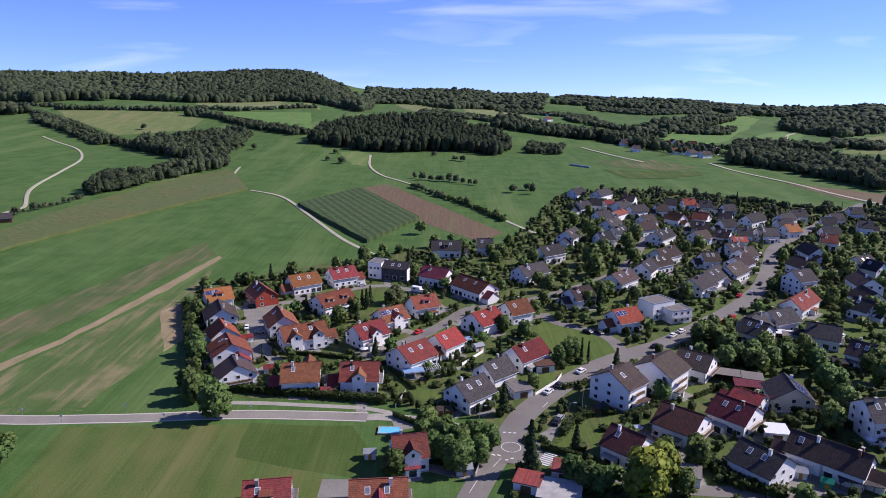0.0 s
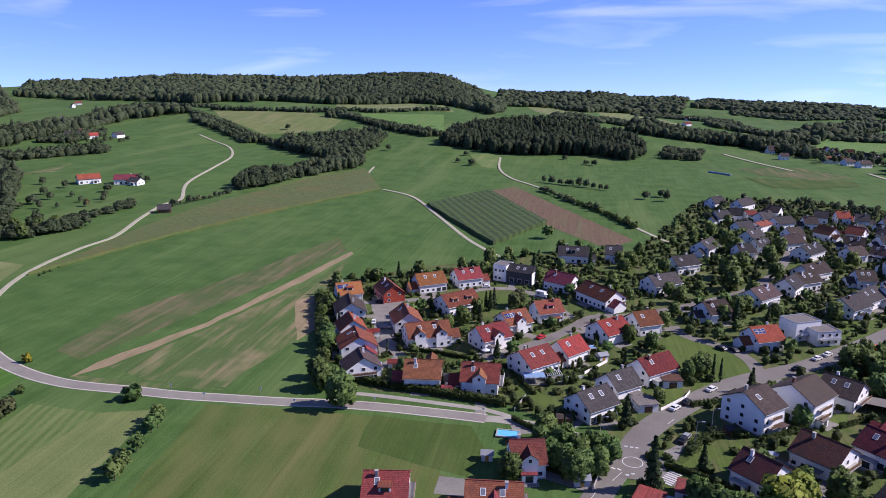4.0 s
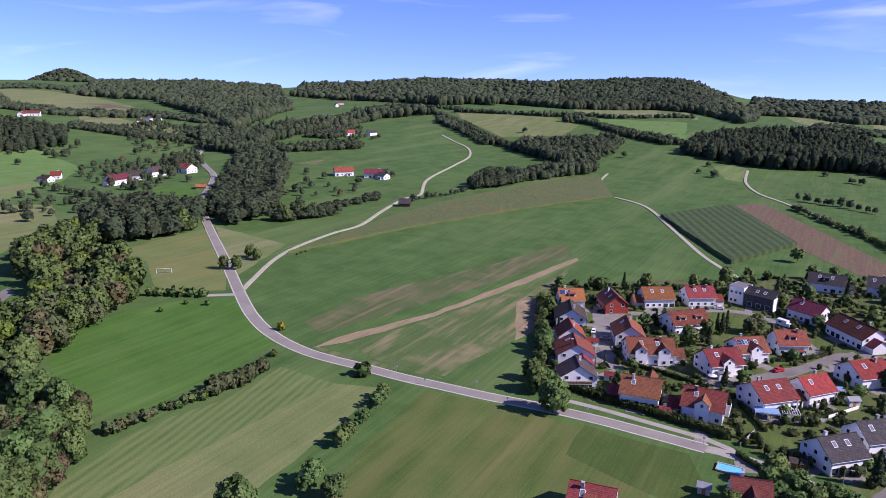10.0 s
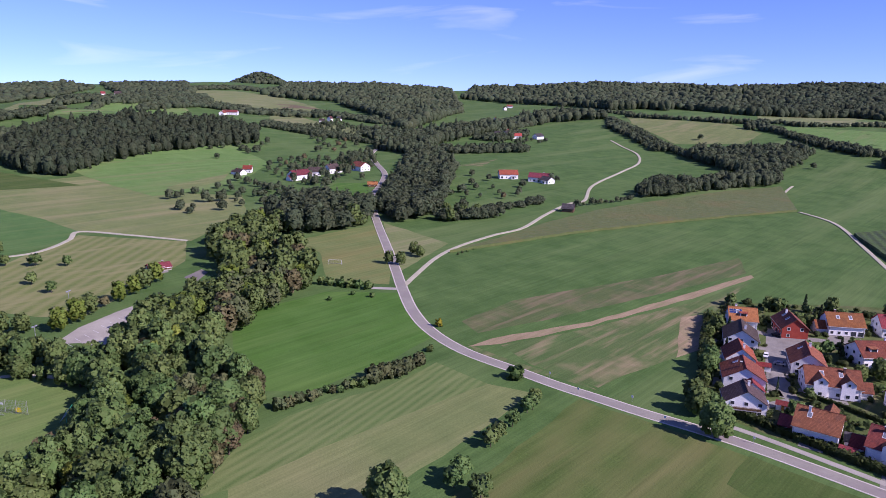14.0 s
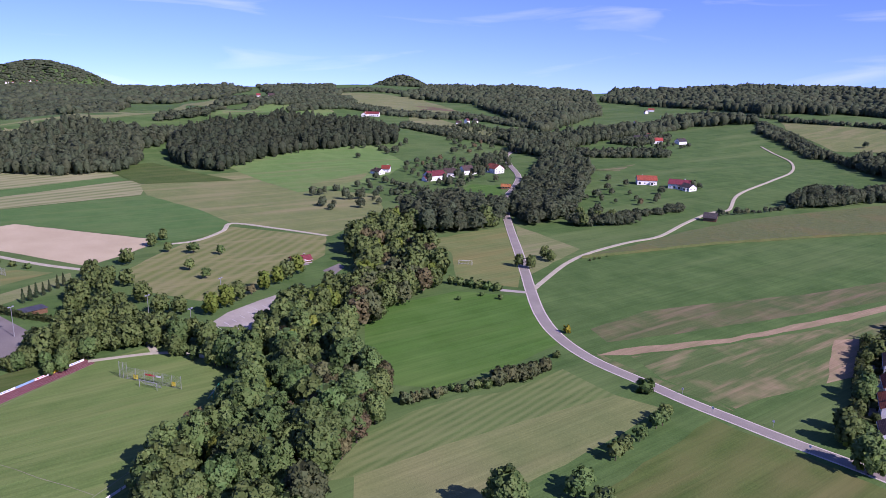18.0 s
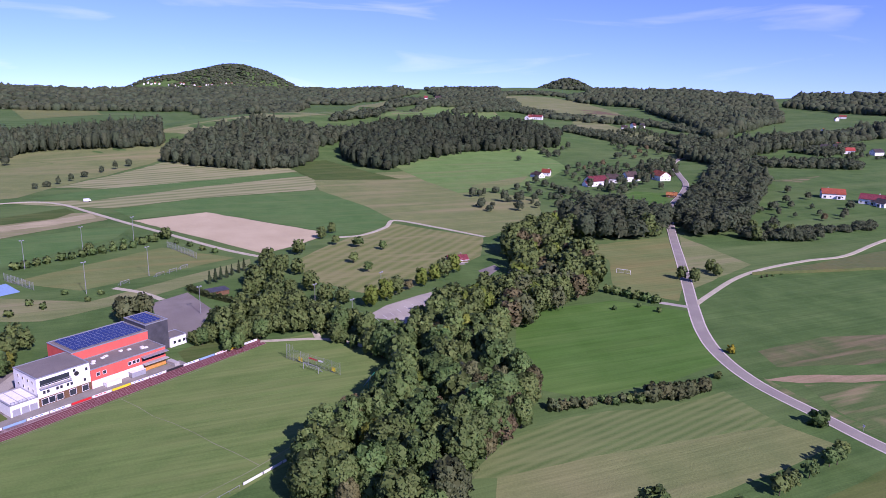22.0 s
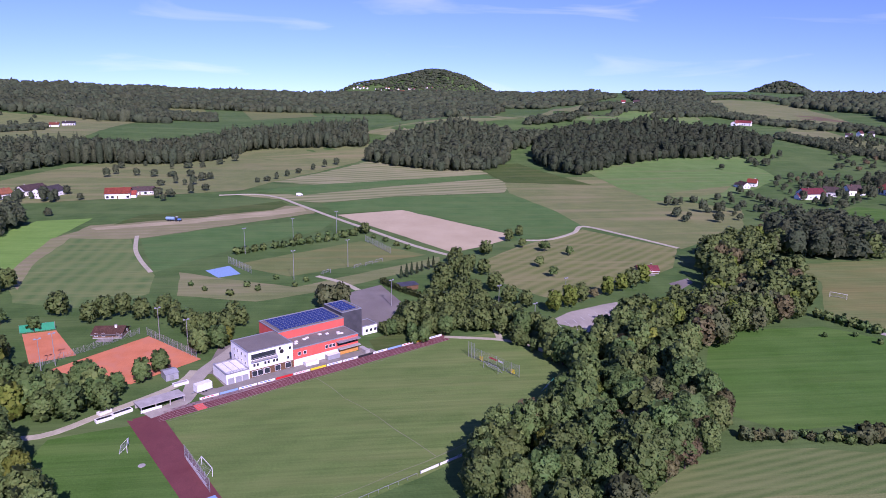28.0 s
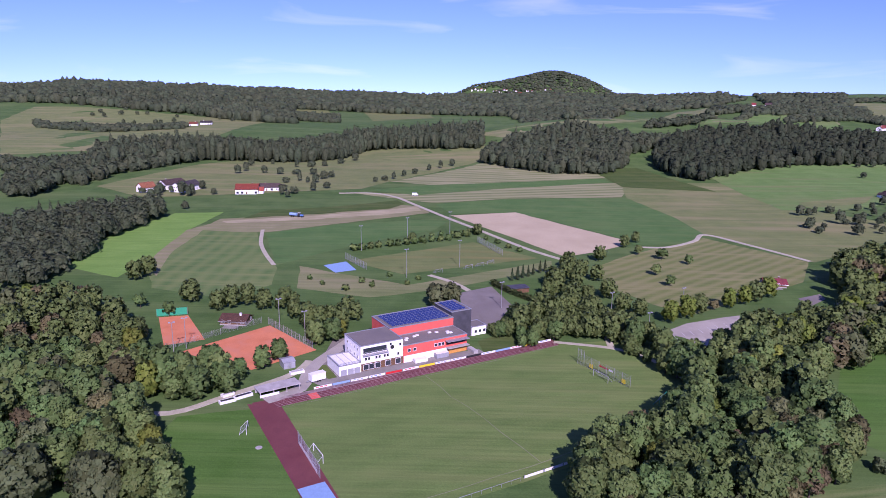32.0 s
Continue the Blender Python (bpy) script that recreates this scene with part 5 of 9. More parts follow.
wood(WOOD, 9, 21, [(-704, -364), (-772, -357), (-806, -330), (-830, -307), (-836, -277), (-828, -210), (-862, -151), (-960, -123), (-973, -94), (-938, -16), (-929, 34), (-1077, 29), (-1088, -28), (-1128, -119), (-1113, -152), (-999, -185), (-960, -253), (-969, -331), (-962, -366), (-934, -392), (-895, -424), (-816, -432)], "dark wood along the valley side", False)
wood(WOOD, 13, 18, [(-1617, -1049), (-1497, -779), (-1469, -554), (-1382, -323), (-3000, -695), (-2885, -1078), (-2728, -1429), (-2588, -1670)], "dark wood on the western ridge", False)
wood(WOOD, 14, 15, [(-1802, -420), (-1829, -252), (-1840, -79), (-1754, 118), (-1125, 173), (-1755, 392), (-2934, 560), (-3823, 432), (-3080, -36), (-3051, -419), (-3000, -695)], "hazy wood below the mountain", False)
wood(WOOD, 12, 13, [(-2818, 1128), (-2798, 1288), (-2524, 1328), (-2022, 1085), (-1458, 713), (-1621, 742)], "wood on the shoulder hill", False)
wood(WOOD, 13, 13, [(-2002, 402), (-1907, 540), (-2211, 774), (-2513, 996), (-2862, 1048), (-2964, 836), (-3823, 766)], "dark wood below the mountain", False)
wood(WOOD, 12, 10, [(-1054, 273), (-1078, 351), (-1495, 588), (-1610, 730), (-1514, 687), (-1439, 567), (-1033, 337), (-1019, 264)], "row of trees along the far meadow", False)
wood(WOOD, 12, 10, [(-2369, 1227), (-2285, 1377), (-2104, 1443), (-1958, 1345), (-2140, 1291), (-2140, 1119)], "trees along the skyline meadow", False)
wood(WOOD, 12, 10, [(-1418, 860), (-1318, 911), (-1214, 931), (-1161, 892), (-1228, 850), (-1324, 805)], "row of trees on the far slope", False)
wood(WOOD, 13, 15, [(-3607, 2236), (-3488, 2417), (-2522, 1768), (-2567, 1701), (-2619, 1620)], "small wooded dome beyond the ridge", False)
wood(WOOD, 11, 14, [(-736, -487), (-628, -387), (-629, -340), (-698, -348), (-798, -311), (-905, -301), (-927, -360), (-801, -424)], "tree belt below the brown slope", False)
wood(WOOD, 9, 13, [(-339, -232), (-351, -222), (-401, -224), (-432, -219), (-497, -213), (-528, -231), (-503, -262), (-471, -278), (-426, -288)], "dark trees along the western lane", False)
wood(WOOD, 9, 12, [(-569, -380), (-571, -352), (-628, -366), (-660, -428)], "trees round the western farm", False)
wood(WOOD, 9, 12, [(-311, -214), (-330, -204), (-402, -211), (-430, -247), (-398, -270)], "trees in the hollow", False)
wood(WOOD, 6.5, 8, [(-702, 1241), (-590, 1115), (-500, 1019), (-438, 953), (-382, 891), (-391, 883), (-447, 945), (-509, 1011), (-598, 1107), (-711, 1233)], "dark green field hedge with small trees", False)
wood(WOOD, 6.5, 8, [(-425, 1192), (-373, 1177), (-311, 1124), (-250, 1054), (-186, 997), (-194, 988), (-259, 1045), (-320, 1116), (-379, 1167), (-429, 1181)], "dark green field hedge with small trees", False)
wood(WOOD, 6.5, 8, [(-693, 1290), (-625, 1275), (-552, 1268), (-475, 1247), (-447, 1257), (-443, 1246), (-476, 1235), (-554, 1257), (-627, 1263), (-695, 1278)], "dark green field hedge with small trees", False)
wood(WOOD, 6.5, 7, [(-446, 1297), (-364, 1264), (-299, 1315), (-245, 1358), (-237, 1348), (-292, 1306), (-362, 1252), (-451, 1286)], "dark green field hedge with small trees", False)
wood(WOOD, 6.5, 8, [(-264, 986), (-257, 880), (-251, 796), (-258, 724), (-272, 725), (-265, 796), (-271, 879), (-278, 985)], "dark green field hedge with small trees", False)
wood(WOOD, 6.5, 8, [(-844, 1372), (-766, 1348), (-700, 1325), (-704, 1314), (-769, 1337), (-847, 1360)], "dark green field hedge with small trees", False)
wood(WOOD, 6.5, 9, [(-680, 1207), (-574, 1099), (-486, 999), (-437, 929), (-447, 922), (-495, 991), (-583, 1091), (-688, 1199)], "dark green field hedge with small trees", False)
wood(WOOD, 6.5, 8, [(-439, 1258), (-347, 1150), (-270, 1053), (-198, 986), (-206, 977), (-279, 1045), (-356, 1142), (-449, 1250)], "dark green field hedge with small trees", False)
wood(WOOD, 6.5, 8, [(-347, 363), (-338, 377), (-331, 392), (-328, 415), (-318, 414), (-321, 390), (-329, 373), (-338, 358)], "dark green field hedge with small trees", False)
wood(WOOD, 6.5, 5, [(-342, 419), (-339, 444), (-336, 470), (-338, 489), (-330, 490), (-328, 470), (-331, 444), (-334, 418)], "dark green field hedge with small trees", False)
wood(WOOD, 6.5, 7, [(-1078, 707), (-971, 714), (-838, 687), (-761, 680), (-762, 670), (-840, 677), (-972, 704), (-1077, 697)], "dark green field hedge with small trees", False)
wood(WOOD, 8, 12, [(-290, 562), (-275, 580), (-263, 659), (-228, 735), (-233, 765), (-265, 725), (-292, 676), (-307, 627)], "hedge wood on the slope", False)
wood(WOOD, 9, 13, [(-383, 876), (-313, 804), (-269, 772), (-260, 845), (-271, 986), (-296, 1021), (-329, 971), (-369, 954), (-405, 949)], "wood in the hollow of the slope", False)
wood(WOOD, 9, 8, [(236, 1394), (318, 1277), (367, 1172), (381, 1233), (323, 1343), (285, 1649)], "dark green field hedge with small trees", False)
wood(WOOD, 9, 8, [(431, 1381), (634, 1694), (908, 2119), (991, 2336), (659, 1801), (502, 1613)], "dark green field hedge with small trees", False)
wood(WOOD, 9, 8, [(437, 1067), (504, 1065), (551, 1010), (576, 1057), (529, 1118), (461, 1127)], "dark green field hedge with small trees", False)
wood(WOOD, 9, 8, [(405, 1234), (490, 1225), (559, 1373), (443, 1319)], "dark green field hedge with small trees", False)
wood(WOOD, 9, 7, [(-46, 1261), (43, 1228), (109, 1207), (162, 1171), (164, 1228), (105, 1273), (35, 1292), (-45, 1404)], "dark green field hedge with small trees", False)
wood(WOOD, 9, 7, [(138, 1860), (239, 1741), (288, 1437), (355, 1770), (266, 1943), (154, 2084)], "dark green field hedge with small trees", False)
wood(WOOD, 9, 9, [(576, 1057), (627, 1006), (664, 1066), (612, 1124)], "dark green field hedge with small trees", False)
wood(WOOD, 9, 9, [(103, 895), (144, 878), (161, 963), (121, 981)], "dark green field hedge with small trees", False)
wood(WOOD, 9, 8, [(401, 2006), (520, 1812), (711, 1905), (821, 2201), (593, 2070), (441, 2210)], "dark green field hedge with small trees", False)
wood(WOOD, 9, 8, [(-997, 647), (-887, 662), (-797, 684), (-827, 710), (-944, 705), (-1131, 740)], "dark green field hedge with small trees", False)
wood(WOOD, 9, 8, [(-1215, 923), (-1069, 919), (-963, 908), (-1029, 963), (-1143, 975), (-1307, 993)], "dark green field hedge with small trees", False)
wood(WOOD, 9, 8, [(-613, 656), (-578, 703), (-547, 759), (-572, 793), (-609, 740), (-646, 690)], "dark green field hedge with small trees", False)
wood(WOOD, 9, 9, [(-700, 823), (-653, 820), (-661, 916), (-704, 967), (-708, 888)], "dark green field hedge with small trees", False)
wood(WOOD, 9, 8, [(-668, 1175), (-527, 1038), (-450, 941), (-451, 918), (-528, 1002), (-644, 1113)], "dark green field hedge with small trees", False)
wood(WOOD, 9, 9, [(-1504, 519), (-1511, 582), (-1459, 634), (-1480, 723), (-1521, 673), (-1567, 604), (-1590, 550)], "dark green field hedge with small trees", False)
wood(WOOD, 9, 9, [(-1459, 634), (-1495, 719), (-1555, 879), (-1809, 1008), (-2132, 1011), (-1605, 700)], "dark green field hedge with small trees", False)
wood(WOOD, 9, 8, [(-850, 730), (-694, 674), (-750, 729), (-920, 802)], "dark green field hedge with small trees", False)
wood(WOOD, 9, 9, [(-1506, 511), (-2102, 941), (-2104, 1144), (-2391, 1252), (-2355, 1031), (-1575, 534)], "dark green field hedge with small trees", False)
wood(WOOD, 9, 9, [(-1371, 614), (-1417, 773), (-1319, 829), (-1435, 901), (-1523, 830), (-1426, 639)], "dark green field hedge with small trees", False)
wood(WOOD, 9, 9, [(-1555, -462), (-1505, -351), (-1458, -248), (-1638, -278), (-1673, -390), (-1686, -500)], "dark green field hedge with small trees", False)
wood(WOOD, 9, 8, [(-1205, -729), (-1085, -551), (-1206, -466), (-1284, -496), (-1191, -605), (-1263, -763)], "dark green field hedge with small trees", False)
wood(WOOD, 9, 9, [(-1918, 24), (-1687, 193), (-1806, 207), (-2146, 26)], "dark green field hedge with small trees", False)
wood(WOOD, 9, 9, [(-736, -487), (-696, -427), (-735, -390), (-801, -424), (-777, -475), (-795, -525)], "dark green field hedge with small trees", False)
wood(WOOD, 9, 10, [(-3943, 483), (-3991, 663), (-4123, 794), (-4303, 843), (-4483, 794), (-4615, 663), (-4663, 483), (-4615, 303), (-4483, 171), (-4303, 123), (-4123, 171), (-3991, 303)], "green wooded mountain beyond the ridge", False)
wood(WOOD, 9, 10, [(-4096, 184), (-4136, 334), (-4246, 444), (-4396, 484), (-4546, 444), (-4656, 334), (-4696, 184), (-4656, 34), (-4546, -76), (-4396, -116), (-4246, -76), (-4136, 34)], "wooded shoulder of the mountain", False)
wood(WOOD, 10, 10, [(-3802, 720), (-3866, 919), (-4036, 1043), (-4246, 1043), (-4416, 920), (-4481, 720), (-4417, 520), (-4247, 396), (-4037, 396), (-3867, 519)], "wooded flank of the mountain", False)
wood(WOOD, 10, 10, [(-3600, 120), (-3590, 480), (-3600, 860), (-3745, 900), (-3735, 480), (-3760, 120)], "wood below the mountain village", False)
wood(WOOD, 24, 8, [(-3665, 441), (-3701, 576), (-3800, 675), (-3935, 711), (-4070, 675), (-4169, 576), (-4205, 441), (-4169, 306), (-4070, 208), (-3935, 171), (-3800, 208), (-3701, 306)], "scattered trees among the mountain houses", False)
wood(WOOD, 9, 10, [(-3360, 2367), (-3391, 2482), (-3475, 2566), (-3590, 2597), (-3705, 2566), (-3789, 2482), (-3820, 2367), (-3789, 2252), (-3705, 2168), (-3590, 2137), (-3475, 2168), (-3391, 2252)], "small wooded dome beyond the ridge", False)
# the settlement and the village
house(-98.1, 293.7, 30, 10.8, 11.0, 4.6, 8.4, ROOF_ORANGE, WHITE_WALL, dormer=1, panels=1)
house(-90.2, 271.5, -67, 13.7, 12.0, 4.6, 8.4, ROOF_BROWN, WHITE_WALL)
house(-82.8, 250.1, -62, 10.7, 10.0, 4.6, 8.4, ROOF_ORANGE, WHITE_WALL)
house(-75.4, 234.0, -64, 11.9, 13.0, 4.6, 8.4, ROOF_RED, WHITE_WALL)
house(-67.8, 214.5, -62, 8.9, 12.0, 4.6, 8.4, ROOF_BROWN, WHITE_WALL, balcony=1)
house(-80.5, 299.6, -57, 14.3, 10.0, 4.6, 8.4, ROOF_DEEP, WOOD_RED)
house(-65.5, 317.0, 34, 13.8, 11.0, 4.6, 8.4, ROOF_ORANGE, WHITE_WALL)
house(-49.3, 329.4, 33, 12.8, 11.0, 4.6, 8.4, ROOF_RED, WHITE_WALL, chimneys=2)
house(-47.3, 289.6, 44, 16.5, 12.0, 4.6, 8.4, ROOF_RED, WHITE_WALL, dormer=2)
house(-63.9, 263.8, -67, 13.8, 11.0, 4.6, 8.4, ROOF_RED, WHITE_WALL)
house(-52.4, 249.4, 27, 16.5, 12.0, 4.6, 8.4, ROOF_RED, WHITE_WALL, gables=2)
house(-45.8, 213.0, 7, 11.7, 12.0, 4.6, 8.4, ROOF_RED, WHITE_WALL, cross=1)
house(-26.7, 214.1, 2, 11.9, 12.0, 4.6, 8.4, ROOF_RED, WHITE_WALL, gables=1)
house(-28.3, 251.8, 42, 12.6, 11.0, 4.6, 8.4, ROOF_RED, WHITE_WALL, gables=1)
house(-21.1, 270.0, 39, 11.1, 11.0, 4.6, 8.4, ROOF_RED, WHITE_WALL, gables=1, panels=1)
house(-8.5, 286.0, 30, 11.2, 10.0, 4.6, 8.4, ROOF_RED, WHITE_WALL, dormer=1)
house(-2.9, 331.0, -31, 13.9, 11.0, 4.6, 8.4, ROOF_DEEP, WHITE_WALL)
house(14.7, 312.4, -50, 19.8, 12.0, 4.6, 8.4, ROOF_DEEP, WHITE_WALL, balcony=1)
house(1.9, 386.2, -0, 15.9, 11.0, 4.6, 8.4, ROOF_GREY, WHITE_WALL, dormer=1)
house(24.0, 392.7, -3, 8.7, 10.0, 4.6, 8.4, ROOF_DARK, WHITE_WALL)
house(43.7, 338.5, 37, 16.3, 11.0, 4.6, 8.4, ROOF_GREY, WHITE_WALL, skylights=1)
house(58.7, 377.6, 35, 14.8, 11.0, 4.6, 8.4, ROOF_GREY, WHITE_WALL, skylights=1)
house(16.4, 267.7, 44, 12.9, 12.0, 4.6, 8.4, ROOF_ORANGE, WHITE_WALL, skylights=1)
house(30.5, 279.7, 31, 10.3, 11.0, 4.6, 8.4, ROOF_RED, WHITE_WALL, skylights=1)
house(1.0, 243.2, 50, 11.2, 10.0, 4.6, 8.4, ROOF_ORANGE, WHITE_WALL, skylights=1)
house(-10.7, 231.2, 45, 12.8, 13.0, 4.6, 8.4, ROOF_RED, WHITE_WALL, skylights=2, balcony=1)
house(29.6, 232.8, 42, 14.2, 10.0, 4.6, 8.4, ROOF_RED, WHITE_WALL)
house(17.5, 217.2, 42, 10.5, 10.0, 4.6, 8.4, ROOF_GREY, WHITE_WALL, skylights=1)
house(8.7, 201.9, 44, 11.9, 11.0, 4.6, 8.4, ROOF_GREY, WHITE_WALL, skylights=2)
house(60.7, 299.9, 30, 11.0, 11.0, 4.6, 8.4, ROOF_BROWN, WHITE_WALL, skylights=1)
house(85.5, 326.7, 47, 16.4, 11.0, 4.6, 8.4, ROOF_BROWN, WHITE_WALL, skylights=2)
house(103.3, 347.0, 58, 13.9, 10.0, 4.6, 8.4, ROOF_DARK, WHITE_WALL)
house(112.5, 356.5, 34, 13.2, 10.0, 4.6, 8.4, ROOF_BROWN, WHITE_WALL)
house(121.6, 375.2, 39, 17.2, 11.0, 4.6, 8.4, ROOF_BROWN, WHITE_WALL)
house(133.0, 420.5, 49, 19.0, 11.0, 4.6, 8.4, ROOF_DARK, WHITE_WALL)
house(55.5, 204.8, 43, 10.2, 14.0, 7.6, 11.5, ROOF_BROWN, WHITE_WALL, floors=3, balcony=1)
house(71.3, 214.2, 47, 12.9, 14.0, 7.6, 11.5, ROOF_BROWN, WHITE_WALL, floors=3, balcony=1)
house(87.0, 225.5, -38, 11.0, 12.0, 4.6, 8.4, ROOF_BROWN, WHITE_WALL, balcony=1)
house(68.5, 183.0, -43, 11.8, 13.0, 4.6, 8.4, ROOF_DARKRED, WHITE_WALL, balcony=1)
house(49.9, 170.4, -45, 9.8, 11.0, 4.6, 8.4, ROOF_DARKRED, WHITE_WALL)
house(86.0, 188.8, -48, 11.2, 12.0, 4.6, 8.4, ROOF_DEEP, WHITE_WALL)
house(82.0, 161.9, -55, 11.5, 12.0, 4.6, 8.4, ROOF_DARK, WHITE_WALL)
house(121.5, 257.3, -51, 9.5, 12.0, 4.6, 8.4, ROOF_DARK, WHITE_WALL)
house(107.8, 202.3, 81, 11.4, 12.0, 4.6, 8.4, ROOF_GREY, YELLOW_WALL,  panels=2)
house(145.7, 254.1, -30, 11.5, 11.0, 4.6, 8.4, ROOF_DARK, WHITE_WALL)
house(150.4, 235.3, -49, 8.5, 10.0, 4.6, 8.4, ROOF_BROWN, WHITE_WALL)
house(97.4, 168.2, -44, 9.0, 10.0, 4.6, 8.4, ROOF_BROWN, WHITE_WALL, chimneys=1)
house(104.2, 161.5, -46, 9.5, 10.0, 4.6, 8.4, ROOF_BROWN, WHITE_WALL, chimneys=2)
house(94.2, 198.7, -47, 8.5, 9.0, 4.6, 6.5, ROOF_RED, WHITE_WALL)
house(120.5, 319.4, 43, 15.0, 12.0, 4.6, 8.4, ROOF_GREY, WHITE_WALL, balcony=1)
house(131.2, 332.5, 47, 17.8, 11.0, 4.6, 8.4, ROOF_GREY, WHITE_WALL)
house(146.0, 342.5, 45, 16.6, 11.0, 4.6, 8.4, ROOF_BROWN, WHITE_WALL)
house(157.0, 360.2, 43, 14.5, 11.0, 4.6, 8.4, ROOF_BROWN, WHITE_WALL)
house(166.1, 376.4, 38, 12.8, 10.0, 4.6, 8.4, ROOF_BROWN, WHITE_WALL)
house(124.1, 264.8, 49, 9.8, 11.0, 4.6, 8.4, ROOF_DARK, WHITE_WALL)
house(136.6, 271.5, 23, 12.4, 11.0, 4.6, 8.4, ROOF_DARK, WHITE_WALL)
house(155.4, 292.8, 45, 21.7, 10.0, 4.6, 8.4, ROOF_RED, WHITE_WALL)
house(188.0, 355.0, -71, 11.9, 12.0, 4.6, 8.4, ROOF_BROWN, WHITE_WALL, balcony=1)
house(168.8, 320.6, 22, 10.8, 11.0, 7.6, 11.5, ROOF_GREY, WHITE_WALL, floors=3)
house(230.9, 411.2, -22, 8.5, 11.0, 4.6, 8.4, ROOF_RED, WHITE_WALL)
house(243.0, 433.0, -6, 10.2, 11.0, 4.6, 8.4, ROOF_GREY, WHITE_WALL)
house(206.8, 384.4, 89, 16.1, 10.0, 4.6, 8.4, ROOF_BROWN, WHITE_WALL)
house(73.6, 271.0, 25, 11.4, 11.0, 4.6, 8.4, ROOF_ORANGE, WHITE_WALL, panels=1, floors=2)
house(124.1, 183.9, 1, 8.5, 12.0, 7.6, 11.5, ROOF_GREY, WHITE_WALL, floors=3)
house(-8.5, 166.8, 14, 8.5, 10.0, 4.6, 8.4, ROOF_DEEP, WHITE_WALL, gables=1)
house(201.8, 323.9, 83, 14.8, 11.0, 4.6, 8.4, ROOF_BROWN, WHITE_WALL)
house(189.7, 300.4, 89, 12.1, 11.0, 4.6, 8.4, ROOF_BROWN, WHITE_WALL)
house(179.8, 285.9, -61, 8.5, 11.0, 4.6, 8.4, ROOF_DARK, WHITE_WALL)
house(221.6, 360.5, 21, 10.3, 10.0, 4.6, 8.4, ROOF_GREY, WHITE_WALL)
house(222.1, 350.0, -64, 8.5, 10.0, 4.6, 8.4, ROOF_GREY, WHITE_WALL)
house(298.2, 503.0, -3, 8.7, 10.0, 4.6, 8.4, ROOF_GREY, WHITE_WALL)
house(272.0, 480.2, 7, 8.5, 10.0, 4.6, 8.4, ROOF_GREY, WHITE_WALL)
house(258.2, 464.1, -14, 8.5, 11.0, 4.6, 8.4, ROOF_GREY, WHITE_WALL)
house(277.6, 454.6, -24, 8.5, 11.0, 4.6, 8.4, ROOF_GREY, WHITE_WALL)
house(251.5, 492.3, 3, 10.3, 10.0, 4.6, 8.4, ROOF_GREY, WHITE_WALL)
house(236.1, 478.6, 36, 14.8, 10.0, 4.6, 8.4, ROOF_GREY, WHITE_WALL)
house(212.1, 474.7, 41, 20.2, 10.0, 4.6, 8.4, ROOF_GREY, WHITE_WALL)
house(209.8, 512.1, 8, 8.5, 10.0, 4.6, 8.4, ROOF_GREY, WHITE_WALL)
house(195.7, 480.1, -30, 8.5, 10.0, 4.6, 8.4, ROOF_GREY, WHITE_WALL)
house(198.4, 526.9, -13, 8.5, 10.0, 4.6, 8.4, ROOF_GREY, WHITE_WALL)
house(188.3, 534.9, 3, 8.5, 10.0, 4.6, 8.4, ROOF_ORANGE, WHITE_WALL)
house(174.2, 532.8, -18, 8.5, 10.0, 4.6, 8.4, ROOF_GREY, WHITE_WALL)
house(159.8, 475.0, -56, 11.7, 10.0, 4.6, 8.4, ROOF_RED, WHITE_WALL)
house(178.3, 478.1, -39, 9.7, 10.0, 4.6, 8.4, ROOF_RED, WHITE_WALL)
house(166.2, 446.3, -20, 10.3, 10.0, 4.6, 8.4, ROOF_BROWN, WHITE_WALL)
house(172.2, 423.2, -38, 8.5, 10.0, 4.6, 8.4, ROOF_BROWN, WHITE_WALL)
house(187.3, 429.0, -9, 8.5, 10.0, 4.6, 8.4, ROOF_DARK, WHITE_WALL)
house(200.4, 428.1, 10, 12.4, 11.0, 4.6, 8.4, ROOF_GREY, WHITE_WALL)
house(221.9, 441.4, 19, 10.0, 10.0, 4.6, 8.4, ROOF_ORANGE, WHITE_WALL)
house(225.4, 457.8, 5, 9.8, 10.0, 4.6, 8.4, ROOF_DARK, WHITE_WALL)
house(156.4, 419.5, 29, 10.7, 10.0, 4.6, 8.4, ROOF_BROWN, WHITE_WALL)
house(142.6, 366.1, 7, 8.5, 10.0, 4.6, 8.4, ROOF_BROWN, WHITE_WALL)
house(176.7, 411.4, 1, 8.5, 9.0, 4.6, 6.5, ROOF_ORANGE, WHITE_WALL)
house(164.4, 388.2, 27, 12.1, 10.0, 4.6, 8.4, ROOF_GREY, WHITE_WALL)
house(110.9, 579.9, 44, 13.6, 10.0, 4.6, 8.4, ROOF_GREY, WHITE_WALL)
house(130.3, 575.3, 51, 20.3, 10.0, 4.6, 8.4, ROOF_GREY, WHITE_WALL)
house(146.5, 547.9, -34, 9.1, 10.0, 4.6, 8.4, ROOF_BROWN, WHITE_WALL)
house(103.2, 518.4, 37, 12.3, 10.0, 4.6, 8.4, ROOF_DARK, WHITE_WALL)
house(115.9, 528.7, -12, 8.5, 10.0, 4.6, 8.4, ROOF_DARK, WHITE_WALL)
house(126.1, 533.3, 26, 8.5, 9.0, 4.6, 6.5, ROOF_RED, WHITE_WALL)
house(132.8, 520.5, 40, 12.5, 10.0, 4.6, 8.4, ROOF_DARK, WHITE_WALL)
